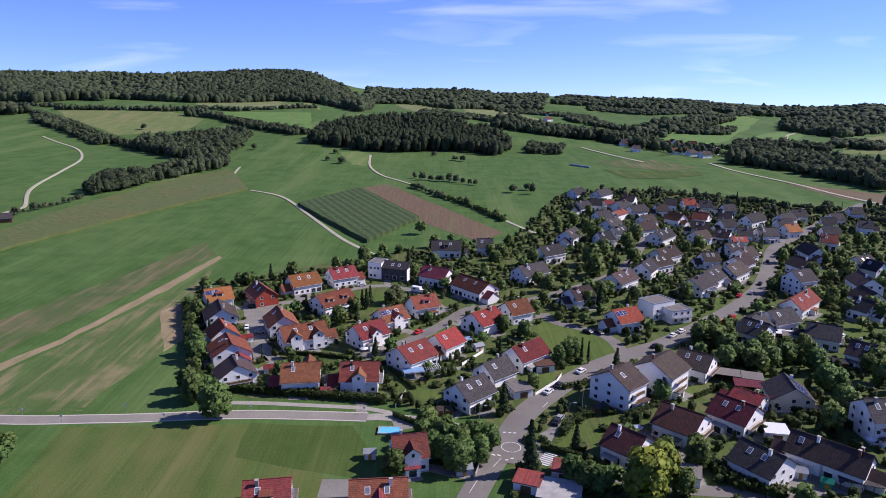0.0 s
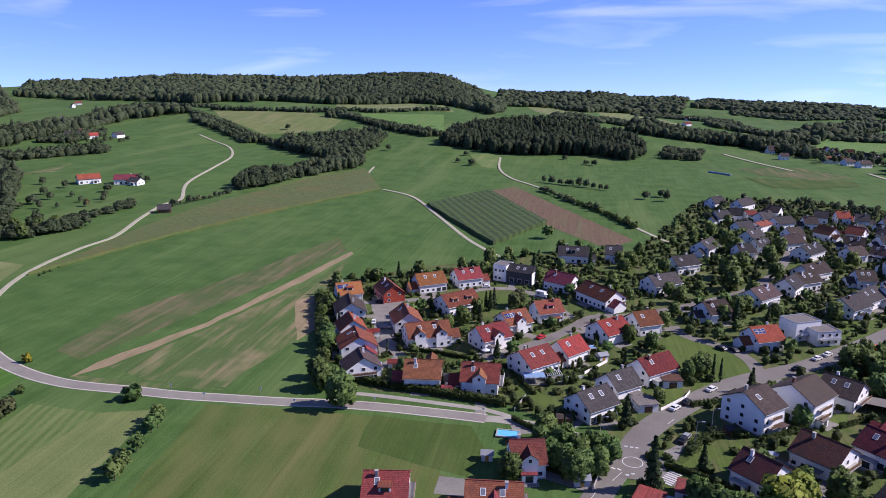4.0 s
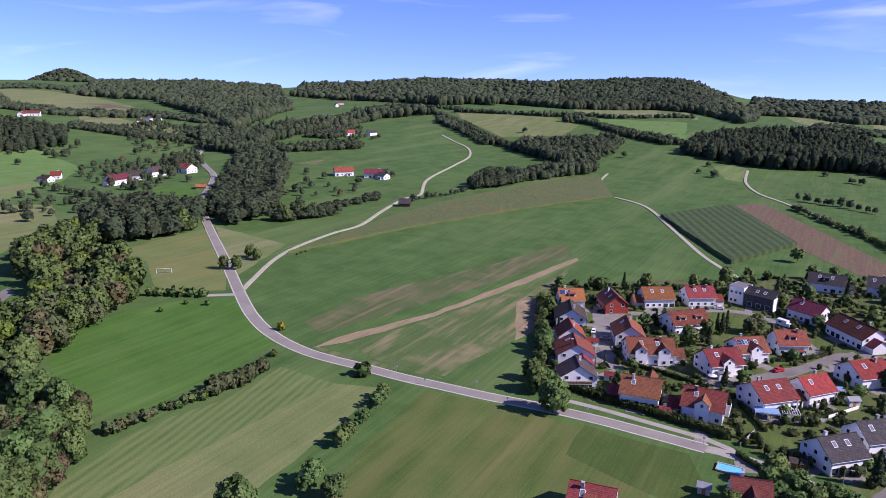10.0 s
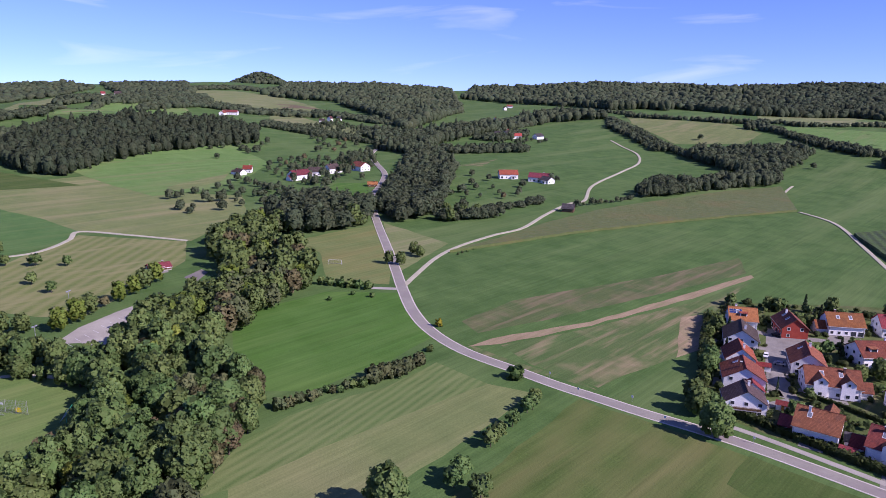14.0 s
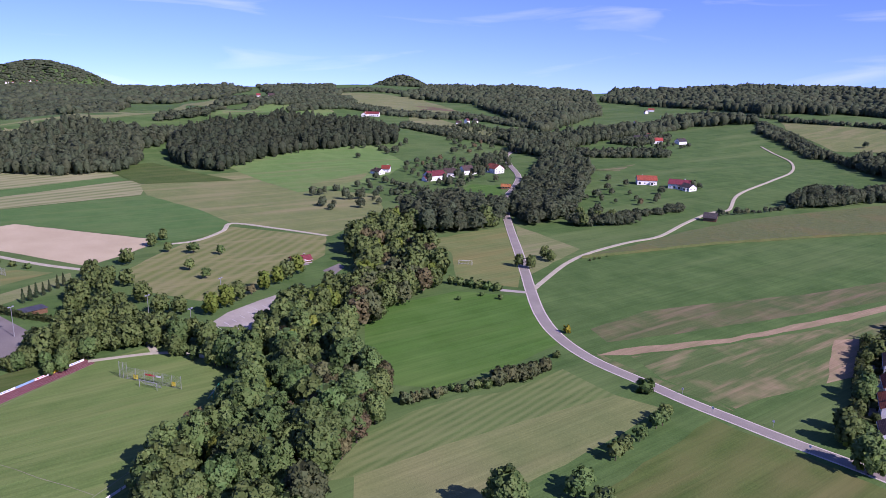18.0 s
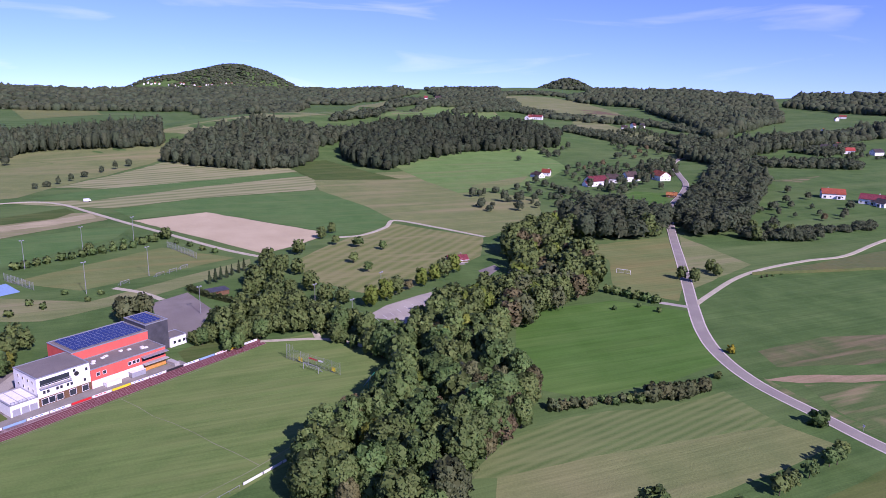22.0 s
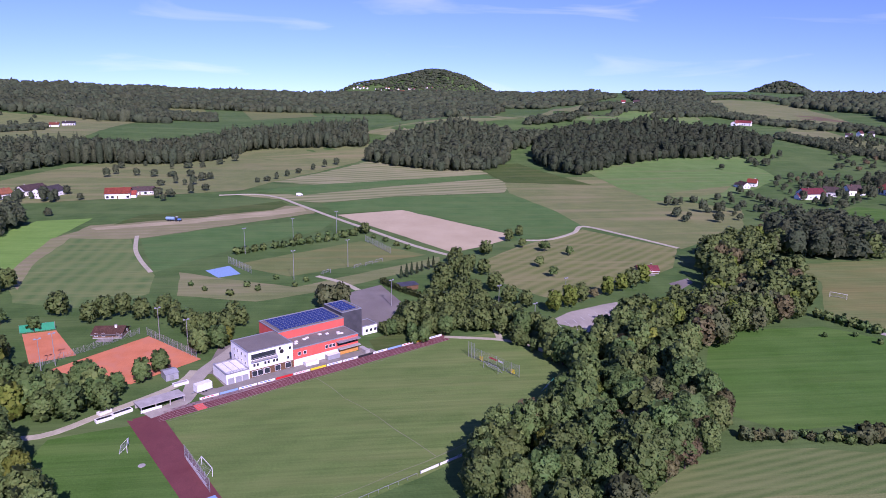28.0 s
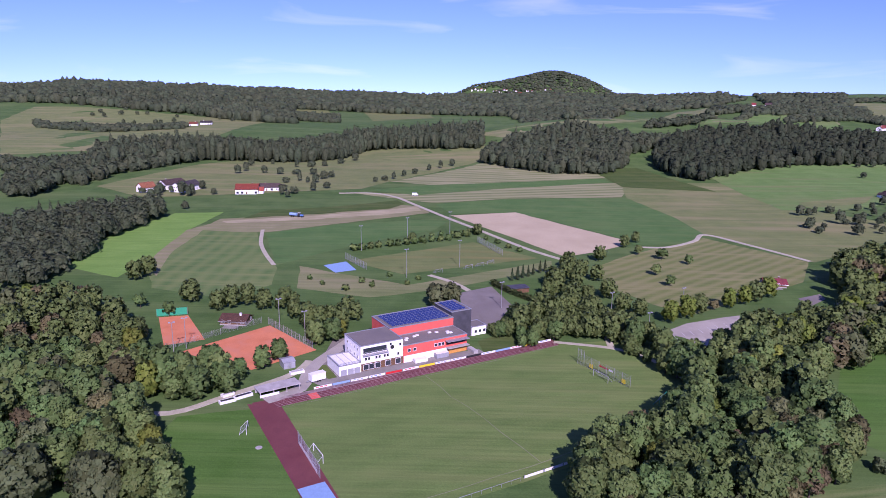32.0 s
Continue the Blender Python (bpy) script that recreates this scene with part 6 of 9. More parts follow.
house(140.5, 504.3, 33, 14.8, 10.0, 4.6, 8.4, ROOF_GREY, WHITE_WALL)
house(124.2, 493.6, 50, 14.7, 9.0, 4.6, 6.5, ROOF_RED, WHITE_WALL)
house(110.5, 481.0, 30, 11.9, 10.0, 4.6, 8.4, ROOF_DARK, WHITE_WALL)
house(110.3, 455.4, 54, 16.5, 10.0, 4.6, 8.4, ROOF_GREY, WHITE_WALL)
house(109.4, 429.9, 28, 9.1, 10.0, 4.6, 8.4, ROOF_DARK, WHITE_WALL)
house(137.3, 467.2, 28, 10.1, 10.0, 4.6, 8.4, ROOF_BROWN, WHITE_WALL)
house(96.6, 413.5, 22, 8.9, 10.0, 4.6, 8.4, ROOF_DARK, WHITE_WALL)
house(77.4, 420.2, 57, 15.5, 11.0, 4.6, 8.4, ROOF_GREY, WHITE_WALL, skylights=1)
house(130.0, 443.8, 30, 12.6, 10.0, 4.6, 8.4, ROOF_BROWN, WHITE_WALL)
house(159.1, 508.3, 4, 8.5, 10.0, 4.6, 8.4, ROOF_BROWN, WHITE_WALL)
house(180.8, 484.8, 39, 10.6, 10.0, 4.6, 8.4, ROOF_DARK, WHITE_WALL)
house(186.3, 454.3, 20, 10.6, 10.0, 4.6, 8.4, ROOF_GREY, WHITE_WALL)
house(-40.2, 145.3, 9, 10.2, 13.0, 4.6, 8.4, ROOF_RED, WHITE_WALL, dormer=1)
house(-14.5, 145.8, 6, 12.8, 13.0, 4.6, 8.4, ROOF_RED, WHITE_WALL, gables=1)
# farms and hamlets
house(-429.2, 561.7, 47, 18.4, 12.0, 4.4, 8.0, ROOF_ORANGE, WHITE_WALL)
house(-396.6, 569.2, 26, 19.1, 12.0, 4.4, 8.0, ROOF_DEEP, WHITE_WALL)
house(-387.3, 566.7, -11, 15.7, 9.0, 3.3, 6.0, ROOF_GREY, WHITE_WALL)
house(-660.2, 881.7, 49, 14.3, 10.0, 4.4, 8.0, ROOF_ORANGE, WHITE_WALL)
house(-635.5, 904.0, 79, 14.5, 10.0, 4.4, 8.0, ROOF_GREY, WHITE_WALL)
house(-688.6, 872.5, 44, 10.6, 10.0, 4.4, 8.0, ROOF_RED, WHITE_WALL)
house(-711.6, 924.6, -82, 24.2, 9.0, 3.9, 7.0, ROOF_RED, WHITE_WALL)
house(-1169.8, 1526.0, 38, 15.1, 10.0, 4.4, 8.0, ROOF_RED, WHITE_WALL)
house(-845.6, 1065.5, 30, 8.5, 9.0, 3.9, 7.0, ROOF_RED, WHITE_WALL)
house(-567.7, 408.9, -86, 20.6, 12.0, 5.0, 9.0, ROOF_DEEP, WHITE_WALL)
house(-577.5, 435.5, 44, 12.2, 11.0, 4.4, 8.0, ROOF_BROWN, WHITE_WALL)
house(-579.3, 458.2, 82, 11.9, 12.0, 5.0, 9.0, ROOF_BROWN, WHITE_WALL)
house(-571.5, 490.8, -7, 18.1, 12.0, 5.0, 9.0, ROOF_RED, WHITE_WALL)
house(-636.4, 394.9, 49, 8.5, 9.0, 3.9, 7.0, ROOF_ORANGE, WHITE_WALL)
house(-627.1, 379.9, 9, 10.5, 8.0, 3.3, 6.0, ROOF_BROWN, WHITE_WALL)
house(-1301.6, 773.8, 47, 30.0, 13.0, 5.0, 9.0, ROOF_DEEP, WHITE_WALL)
house(-723.3, 662.2, 42, 10.0, 10.0, 4.4, 8.0, ROOF_BROWN, WHITE_WALL)
house(-1100.0, 848.4, 58, 10.5, 9.0, 3.9, 7.0, ROOF_BROWN, WHITE_WALL)
house(-487.6, 433.0, 48, 8.7, 9.0, 2.2, 4.0, ROOF_ORANGE, WOOD_BROWN)
house(-606.6, -184.3, -82, 19.2, 13.0, 4.4, 8.0, ROOF_ORANGE, WHITE_WALL)
house(-624.7, -169.6, -82, 17.3, 11.0, 3.3, 6.0, ROOF_BROWN, WHITE_WALL)
house(-605.0, -273.1, -37, 12.6, 11.0, 4.4, 8.0, ROOF_RED, WHITE_WALL)
house(-626.3, -259.4, -32, 20.7, 13.0, 4.4, 8.0, ROOF_BROWN, WHITE_WALL)
house(-615.2, -242.3, -19, 25.4, 14.0, 4.4, 8.0, ROOF_GREY, WHITE_WALL)
house(-636.5, -401.3, 88, 10.8, 10.0, 4.4, 8.0, ROOF_RED, WHITE_WALL)
house(-684.1, -407.7, -63, 14.7, 11.0, 4.4, 8.0, ROOF_RED, WHITE_WALL)
house(-691.3, -395.4, -41, 9.5, 10.0, 4.4, 8.0, ROOF_RED, WHITE_WALL)
house(-1272.3, -478.0, -81, 14.7, 9.0, 3.9, 7.0, ROOF_RED, WHITE_WALL)
house(-1304.8, -466.5, -82, 20.1, 10.0, 3.9, 7.0, ROOF_GREY, WHITE_WALL)
house(-1872.2, 4.4, 84, 30.0, 12.0, 5.0, 9.0, ROOF_ORANGE, WHITE_WALL)
house(-348.2, 160.6, 82, 10.8, 8.0, 1.9, 3.5, ROOF_DEEP, WOOD_BROWN)
house(-277.5, -92.1, 86, 11.0, 8.0, 2.0, 3.6, ROOF_DARKRED, WOOD_BROWN)
house(-1302.0, 758.4, -46, 30.0, 10.0, 4.4, 8.0, ROOF_RED, WHITE_WALL)
house(301.3, 907.0, 21, 22.1, 12.0, 4.4, 8.0, ROOF_RED, WHITE_WALL)
house(311.2, 888.2, 25, 13.0, 10.0, 4.4, 8.0, ROOF_BROWN, WHITE_WALL)
house(321.9, 872.6, 26, 15.2, 10.0, 4.4, 8.0, ROOF_BROWN, WHITE_WALL)
house(357.7, 932.5, -37, 8.5, 10.0, 4.4, 8.0, ROOF_GREY, WHITE_WALL)
house(251.1, 926.4, 10, 9.4, 10.0, 4.4, 8.0, ROOF_BROWN, WHITE_WALL)
house(198.2, 1365.4, 44, 17.6, 9.0, 3.9, 7.0, ROOF_RED, WHITE_WALL)
house(256.9, 1015.0, 18, 8.5, 10.0, 3.9, 7.0, ROOF_BROWN, WHITE_WALL)


# ---- sports ground ----
GROUND_TURN = radians(121.4)
U, N = Vector((math.cos(GROUND_TURN), math.sin(GROUND_TURN), 0)), Vector((-math.sin(GROUND_TURN), math.cos(GROUND_TURN), 0))
ORIGIN = Vector((-202, -54, 0))
SPORT = Matrix.Translation(ORIGIN) @ Matrix.Rotation(GROUND_TURN, 4, "Z")


def spot(x, y, z=0.0):
    return ORIGIN + U * x + N * y + Vector((0, 0, z))


def plot(*pts):
    return [tuple(spot(x, y)[:2]) for x, y in pts]


def at_spot(x, y, z=0.0, turn=0.0):
    return SPORT @ Matrix.Translation((x, y, z)) @ Matrix.Rotation(radians(turn), 4, "Z")


field("pitch", PITCH_GRASS, 4, plot((-6, 0), (0, 0), (110, 1), (130, -6), (140, -25), (142, -45), (130, -66), (110, -72), (20, -72), (-30, -73), (-9, -50), (0, -6)), "mown football pitch with worn patches")
field("lawn", RICH_GRASS, 3, plot((-9, 2), (-11, -45), (-16, -80), (-60, -70), (-50, -20), (-30, 8)), "green lawn beside the red run-up")
field("running_track", TRACK_RED, 6, plot((-8, -0.5), (110, -0.5), (111, 5.6), (0, 6.2), (-8, 6.2)), "dark red synthetic running track")
field("run_up", TRACK_RED, 7, plot((-9.5, 6.2), (-0.5, -0.4), (-4, -66), (-12, -66)), "dark red synthetic run-up strip")
field("landing_mat", P_SKY, 9, plot((-3.9, -47), (-4.2, -60), (-11.6, -60), (-11.1, -47)), "blue cover on the landing pit")
LANE_PAINT = mat("worn_lane_paint", (0.36, 0.24, 0.23), (0.46, 0.34, 0.33), 0.8, 6.0, 0.8)
for i in range(7):
    y = -0.4 + i * 0.98
    field("lane_line", LANE_PAINT, 9, plot((-2, y - 0.06), (110, y - 0.06), (110, y + 0.06), (-2, y + 0.06)), "white lane line")
for x in (15, 37, 63, 90):
    field("lane_mark", WHITE_LINE, 8, plot((x, -0.4), (x + 0.25, -0.4), (x + 0.25, 5.5), (x, 5.5)), "white cross line on the track")
field("lane_mark", RED_WALL, 8, plot((9.5, -0.4), (12.5, -0.4), (12.5, 5.5), (9.5, 5.5)), "bright red block on the track")
PALE_LINE = grass("faint_chalk", (0.17, 0.19, 0.10), (0.23, 0.24, 0.15))
for a in (((0, -1.5), (101, -1.5)), ((0, -66), (101, -66)), ((50, -1.5), (50, -66)), ((16, -14), (16, -54)), ((0, -14), (16, -14)), ((0, -54), (16, -54)), ((85, -14), (85, -54)), ((85, -14), (101, -14)), ((85, -54), (101, -54))):
    (x0, y0), (x1, y1) = a
    field("chalk_line", PALE_LINE, 6, plot((x0, y0 - 0.1), (x1 + 0.1, y1 - 0.1), (x1 + 0.1, y1 + 0.1), (x0, y0 + 0.1)) if x0 != x1 else plot((x0, y0), (x0 + 0.2, y0), (x0 + 0.2, y1), (x0, y1)), "faded chalk line on the grass")
field("terrace", PAVING, 6, plot((16, 6.2), (80, 6.0), (80, 11), (50, 13.5), (20, 16), (14, 12)), "paved terrace in front of the clubhouse")
field("forecourt", ASPHALT, 5, plot((18, 7), (24, 30), (34, 45), (50, 48), (52, 40), (47, 27), (31, 27), (25, 12)), "grey asphalt drive round the clubhouse")
field("lawn", LAWN_BRIGHT, 7, plot((17, 17), (20, 12), (23, 12), (23.5, 24), (20, 25)), "small green lawn island beside the drive")
field("bank", DARK_GRASS, 4, plot((80, 7), (110, 6), (120, 12), (95, 20), (84, 18)), "grassy bank below the hedge")
field("training_pitch", PALE_GRASS, 4, plot((87, 158), (175, 165), (187, 113), (102, 119)), "fenced green training pitch")
field("meadow_bank", HILL_GRASS, 3, plot((60, 160), (95, 100), (190, 105), (180, 92), (110, 85), (70, 90), (45, 120)), "mown bank below the training pitch")
field("plastic_sheet", P_SKY, 6, plot((72, 155), (86, 157), (84, 138), (72, 138)), "pale blue ground sheet on the meadow")
field("tennis_court", CLAY, 5, plot((-20.5, 106), (-9, 103), (-9, 70), (-24, 71)), "orange clay tennis court")
field("tennis_court", CLAY, 5, plot((-20, 61), (18, 74), (25.5, 39), (-1, 32)), "orange clay tennis courts")
for a in (((-18, 100), (-11, 98), (-11.5, 76), (-21, 76)), ((-14, 60), (-5, 63), (2, 40), (-4, 38)), ((-2, 64), (7, 67), (13, 43), (5, 40)), ((9, 67.5), (16, 70), (22, 44), (15, 43))):
    for (x0, y0), (x1, y1) in zip(a, a[1:] + a[:1]):
        d = Vector((x1 - x0, y1 - y0)).normalized() * 0.09
        field("court_line", WHITE_LINE, 7, plot((x0 - d.y, y0 + d.x), (x1 - d.y, y1 + d.x), (x1 + d.y, y1 - d.x), (x0 + d.y, y0 - d.x)), "white court line")


def slab_house(ob, name, x0, y0, x1, y1, z, wall, roof, parapet=0.35):
    """A flat-roofed block with a raised edge."""
    part(name, box(bmesh.new(), x0, y0, -1, x1, y1, z), wall, ob)
    part(name + "_roof", box(bmesh.new(), x0 + 0.3, y0 + 0.3, z, x1 - 0.3, y1 - 0.3, z + 0.08), roof, ob)
    rim = bmesh.new()
    for a in ((x0 - 0.1, y0 - 0.1, x1 + 0.1, y0 + 0.3), (x0 - 0.1, y1 - 0.3, x1 + 0.1, y1 + 0.1), (x0 - 0.1, y0 + 0.3, x0 + 0.3, y1 - 0.3), (x1 - 0.3, y0 + 0.3, x1 + 0.1, y1 - 0.3)):
        box(rim, a[0], a[1], z, a[2], a[3], z + parapet)
    part(name + "_parapet", rim, METAL, ob)


club = empty("clubhouse", at_spot(0, 0), "white sports clubhouse with a flat grey roof and terrace", "building")
slab_house(club, "block", 32, 12.5, 48.5, 27, 9.2, WHITE_WALL, FLAT_ROOF, 0.2)
slab_house(club, "annex", 23.8, 12, 31.9, 23.5, 3.6, WHITE_WALL, CONCRETE, 0.2)
part("brown_base", box(bmesh.new(), 31.9, 12.38, -0.5, 48.6, 12.5, 2.7), WOOD_BROWN, club, "brown panelled ground floor front")
part("band_window", box(bmesh.new(), 33, 12.42, 6.4, 42, 12.6, 8.3), GLASS, club, "long dark band of windows")
rail = bmesh.new()
for i in range(10):
    box(rail, 33 + i * 0.98, 11.5, 6.2, 33.08 + i * 0.98, 11.58, 7.2)
box(rail, 33, 11.5, 7.1, 42, 11.58, 7.2)
part("balcony_rail", rail, METAL, club)
part("balcony", box(bmesh.new(), 32.6, 11.4, 5.9, 42.4, 12.45, 6.1), CONCRETE, club)
part("round_emblem", cyl(bmesh.new(), (44.2, 12.5, 7.0), (44.2, 12.36, 7.0), 0.75, None, 20), P_BLACK, club, "round dark emblem on the wall")
for x in (34, 35.2, 38, 39.2, 41.2, 42.4):
    o = part("window", WINDOWS[(1.0, 1.2)], None, club)
    o.location = (x, 12.5, 3.7)
for x, z in ((43.6, 8.0), (47.4, 7.3), (46.6, 3.9)):
    part("window", WINDOWS[(1.0, 1.2)], None, club).location = (x, 12.5, z - 0.4)
for x in (34, 36, 38.5, 42.5, 46.5):
    o = part("window", WINDOWS[(2.2, 2.1)], None, club)
    o.location = (x, 12.38, 0.3)
for y in (15, 18, 21, 24):
    for z in (1.2, 4.2, 6.8):
        o = part("window", WINDOWS[(1.0, 1.2)], None, club)
        o.matrix_basis = Matrix.Translation((32, y, z)) @ Matrix.Rotation(-math.pi / 2, 4, "Z")
for i, x in enumerate((25.4, 28, 30.4)):
    part("garage_door", box(bmesh.new(), x - 1.1, 11.93, -0.1, x + 1.1, 12.0, 2.2), P_GREY, club)
for i in range(3):
    part("roof_terrace_panel", box(bmesh.new(), 24.3 + i * 2.5, 12.4, 3.68, 26.5 + i * 2.5, 22.5, 3.8), P_WHITE, club)
trail = bmesh.new()
for i in range(8):
    box(trail, 24 + i * 1.1, 11.7, 3.6, 24.08 + i * 1.1, 11.78, 4.7)
box(trail, 23.9, 11.7, 4.6, 32, 11.8, 4.7)
part("terrace_rail", trail, METAL, club)

hall = empty("sports_hall", at_spot(0, 0), "bright red sports hall with solar panels on its roof", "building")
slab_house(hall, "foyer", 48.6, 12.4, 75.5, 22.8, 6.4, RED_WALL, FLAT_ROOF, 0.3)
part("foyer_base", box(bmesh.new(), 48.7, 12.25, -0.5, 67, 12.4, 2.6), P_WHITE, hall, "white rendered base wall")
part("timber_gate", box(bmesh.new(), 67.2, 12.15, -0.3, 75.2, 12.4, 2.5), WOOD_ORANGE, hall, "orange timber boarding")
part("band_window", box(bmesh.new(), 66.5, 12.3, 3.6, 75, 12.42, 5.1), GLASS, hall, "band of dark windows")
part("canopy", box(bmesh.new(), 66, 10.2, 5.3, 75.5, 12.4, 5.55), METAL, hall, "grey metal canopy")
part("walkway", box(bmesh.new(), 66.4, 10.4, 2.6, 75.6, 12.4, 2.85), CONCRETE, hall)
for x in (51, 53.2, 62, 63.6, 65):
    part("window", WINDOWS[(1.3, 1.3)], None, hall).location = (x, 12.4, 3.8)
for x, y in ((52, 17), (53, 18.5), (56.5, 19), (58, 19.6), (63.5, 20), (66, 19), (69.5, 16.5), (70.6, 16.2), (70, 17.6)):
    part("roof_light", box(bmesh.new(), x - 0.6, y - 0.45, 6.4, x + 0.6, y + 0.45, 6.85), P_WHITE, hall)
slab_house(hall, "hall", 48.3, 23, 75.8, 39, 9.6, RED_WALL, FLAT_ROOF, 0.25)
slab_house(hall, "tower", 75.9, 24.5, 85, 38, 11.2, ANTHRACITE, FLAT_ROOF, 0.25)
slab_house(hall, "side_wing", 85.1, 24, 92, 31, 3.6, WHITE_WALL, FLAT_ROOF, 0.2)
part("stair", box(bmesh.new(), 75.6, 7.5, -0.3, 77.5, 12.4, 1.2), CONCRETE, hall)
for x in (87, 89, 91):
    part("window", WINDOWS[(1.3, 1.3)], None, hall).location = (x, 24, 1.0)
TILTED = Matrix.Rotation(radians(9), 4, "X")
for x0, x1, y0, y1, z in ((50, 75, 24.2, 38, 9.75), (76.8, 84.4, 25.6, 37, 11.35)):
    rows, cols = int((y1 - y0) / 2.25), int((x1 - x0) / 1.66)
    for i in range(cols):
        for j in range(rows):
            o = part("solar_panel", PANEL, None, hall)
            o.matrix_basis = Matrix.Translation((x0 + (i + 0.5) * 1.66, y0 + (j + 0.5) * 2.25, z + 0.2)) @ TILTED @ Matrix.Diagonal((1, 1.7, 1, 1))


def pole_lamp(x, y, h, label):
    ob = empty("floodlight_mast", at_spot(x, y), label, "floodlight", "floodlight masts")
    part("mast", cyl(bmesh.new(), (0, 0, -0.2), (0, 0, h), 0.16, 0.09), METAL, ob)
    part("crossbar", box(bmesh.new(), -1.1, -0.08, h - 0.15, 1.1, 0.08, h), METAL, ob)
    for dx in (-0.8, 0.8):
        part("lamp_head", box(bmesh.new(), dx - 0.35, -0.3, h - 0.05, dx + 0.35, 0.25, h + 0.3), P_GREY, ob)


for x, y in ((101, 112), (136, 117), (104, 177), (140, 187), (174, 192)):
    pole_lamp(x, y, 15, "tall grey floodlight mast at the training pitch")
for x, y in ((21, 70.5), (25, 50.5), (-22, 61), (-17, 64), (116, 48)):
    pole_lamp(x, y, 12, "grey floodlight mast by the tennis courts")
for t_x, t_y in ((150, -8), (156, 20), (190, 10)):
    pole_lamp(t_x, t_y, 9, "grey lamp mast by the car park")


def net_fence(x0, y0, x1, y1, h, label, posts=7):
    d = Vector((x1 - x0, y1 - y0, 0))
    ob = empty("net_fence", at_spot(x0, y0, 0, math.degrees(math.atan2(d.y, d.x))), label, "fence")
    L = d.length
    for i in range(posts):
        x = L * i / (posts - 1)
        part("post", cyl(bmesh.new(), (x, 0, -0.2), (x, 0, h), 0.07, None, 6), METAL, ob)
    mesh = bmesh.new()
    n = int(L / 0.45)
    for i in range(n + 1):
        cyl(mesh, (L * i / n, 0, 0.1), (L * i / n, 0, h - 0.05), 0.022, None, 3)
    for k in range(int(h / 0.5)):
        cyl(mesh, (0, 0, 0.1 + k * 0.5), (L, 0, 0.1 + k * 0.5), 0.022, None, 3)
    part("netting", mesh, METAL, ob)
    return ob


left_net = net_fence(-3.4, -25, -4.4, -45, 4.0, "tall steel net fence behind the goal")
part("banner", box(bmesh.new(), 1.0, -0.06, 0.1, 17.5, -0.03, 1.1), P_WHITE, left_net, "white banner on the net")
right_net = net_fence(104.5, -21, 105.5, -43, 4.5, "tall steel net fence with yellow boards")
for a, b, c, m in ((2.6, 4.4, 0.6, P_YELLOW), (18.0, 19.8, 0.6, P_YELLOW), (7.5, 11.5, 2.6, P_RED), (12, 14, 2.6, P_WHITE)):
    part("advert_board", box(bmesh.new(), a, 0.03, c, b, 0.08, c + (1.5 if m is P_YELLOW else 0.6)), m, right_net)
net_fence(104.2, -18, 104.5, -21, 6.0, "tall corner of the net fence", 3)
net_fence(88, 163, 89, 136, 4.0, "steel ball fence at the training pitch", 9)
net_fence(178, 164, 172, 128, 4.0, "steel ball fence at the training pitch", 11)
net_fence(24.5, 41, 18, 76, 3.2, "green wire fence round the tennis courts", 12)
net_fence(-24, 66, 16, 79, 2.6, "green wire fence between the courts", 12)
screen = net_fence(-21, 107.5, -9, 104.5, 3.4, "green wind screen at the tennis court", 5)
part("screen_cloth", box(bmesh.new(), 0, -0.1, 0.2, 12.3, -0.06, 3.3), P_GREEN, screen)


def goal(x, y, turn, label, col=None, w=7.32, h=2.44):
    ob = empty("football_goal", at_spot(x, y, 0.1, turn), label, "goal", "football goals")
    col = col or P_WHITE
    for sx in (-w / 2, w / 2):
        part("post", cyl(bmesh.new(), (sx, 0, 0), (sx, 0, h), 0.08, None, 8), col, ob)
        part("stay", cyl(bmesh.new(), (sx, 0, h), (sx, 2.0, 0.05), 0.04, None, 6), col, ob)
    part("crossbar", cyl(bmesh.new(), (-w / 2, 0, h), (w / 2, 0, h), 0.08, None, 8), col, ob)
    part("ground_bar", cyl(bmesh.new(), (-w / 2, 2.0, 0.05), (w / 2, 2.0, 0.05), 0.05, None, 6), col, ob)
    net = bmesh.new()
    for i in range(15):
        xx = -w / 2 + w * i / 14
        cyl(net, (xx, 0.1, h - 0.05), (xx, 2.0, 0.05), 0.012, None, 3)
    for j in range(5):
        cyl(net, (-w / 2, 0.1 + j * 0.45, h - 0.1 - j * 0.55), (w / 2, 0.1 + j * 0.45, h - 0.1 - j * 0.55), 0.012, None, 3)
    part("net", net, P_GREY, ob)


goal(-1.2, -35, 90, "white football goal in front of the net fence")
goal(101.5, -33, -90, "grey football goal before the board fence", P_GREY)
goal(107, -56, 25, "green training goal at the pitch edge", P_GREEN, 7.32, 2.4)
goal(-14, -11, 70, "white small goal lying on the lawn", None, 5, 2)
for x, y in ((120, 112), (139, 112), (147, 113), (155, 115)):
    goal(x, y, 10, "white movable goal on the training pitch", P_GREY, 5, 2)
goal(*((lambda v: (v.dot(U), v.dot(N)))(Vector((-294, 233.5, 0)) - ORIGIN)), -80, "white goal on the village football field")

# boards along the track and the near touchline
BOARDS = (P_WHITE, P_WHITE, P_SKY, P_WHITE, P_WHITE, P_RED, P_WHITE, P_YELLOW, P_WHITE, P_WHITE, P_BLACK, P_WHITE, P_SKY, P_WHITE, P_YELLOW, P_WHITE)


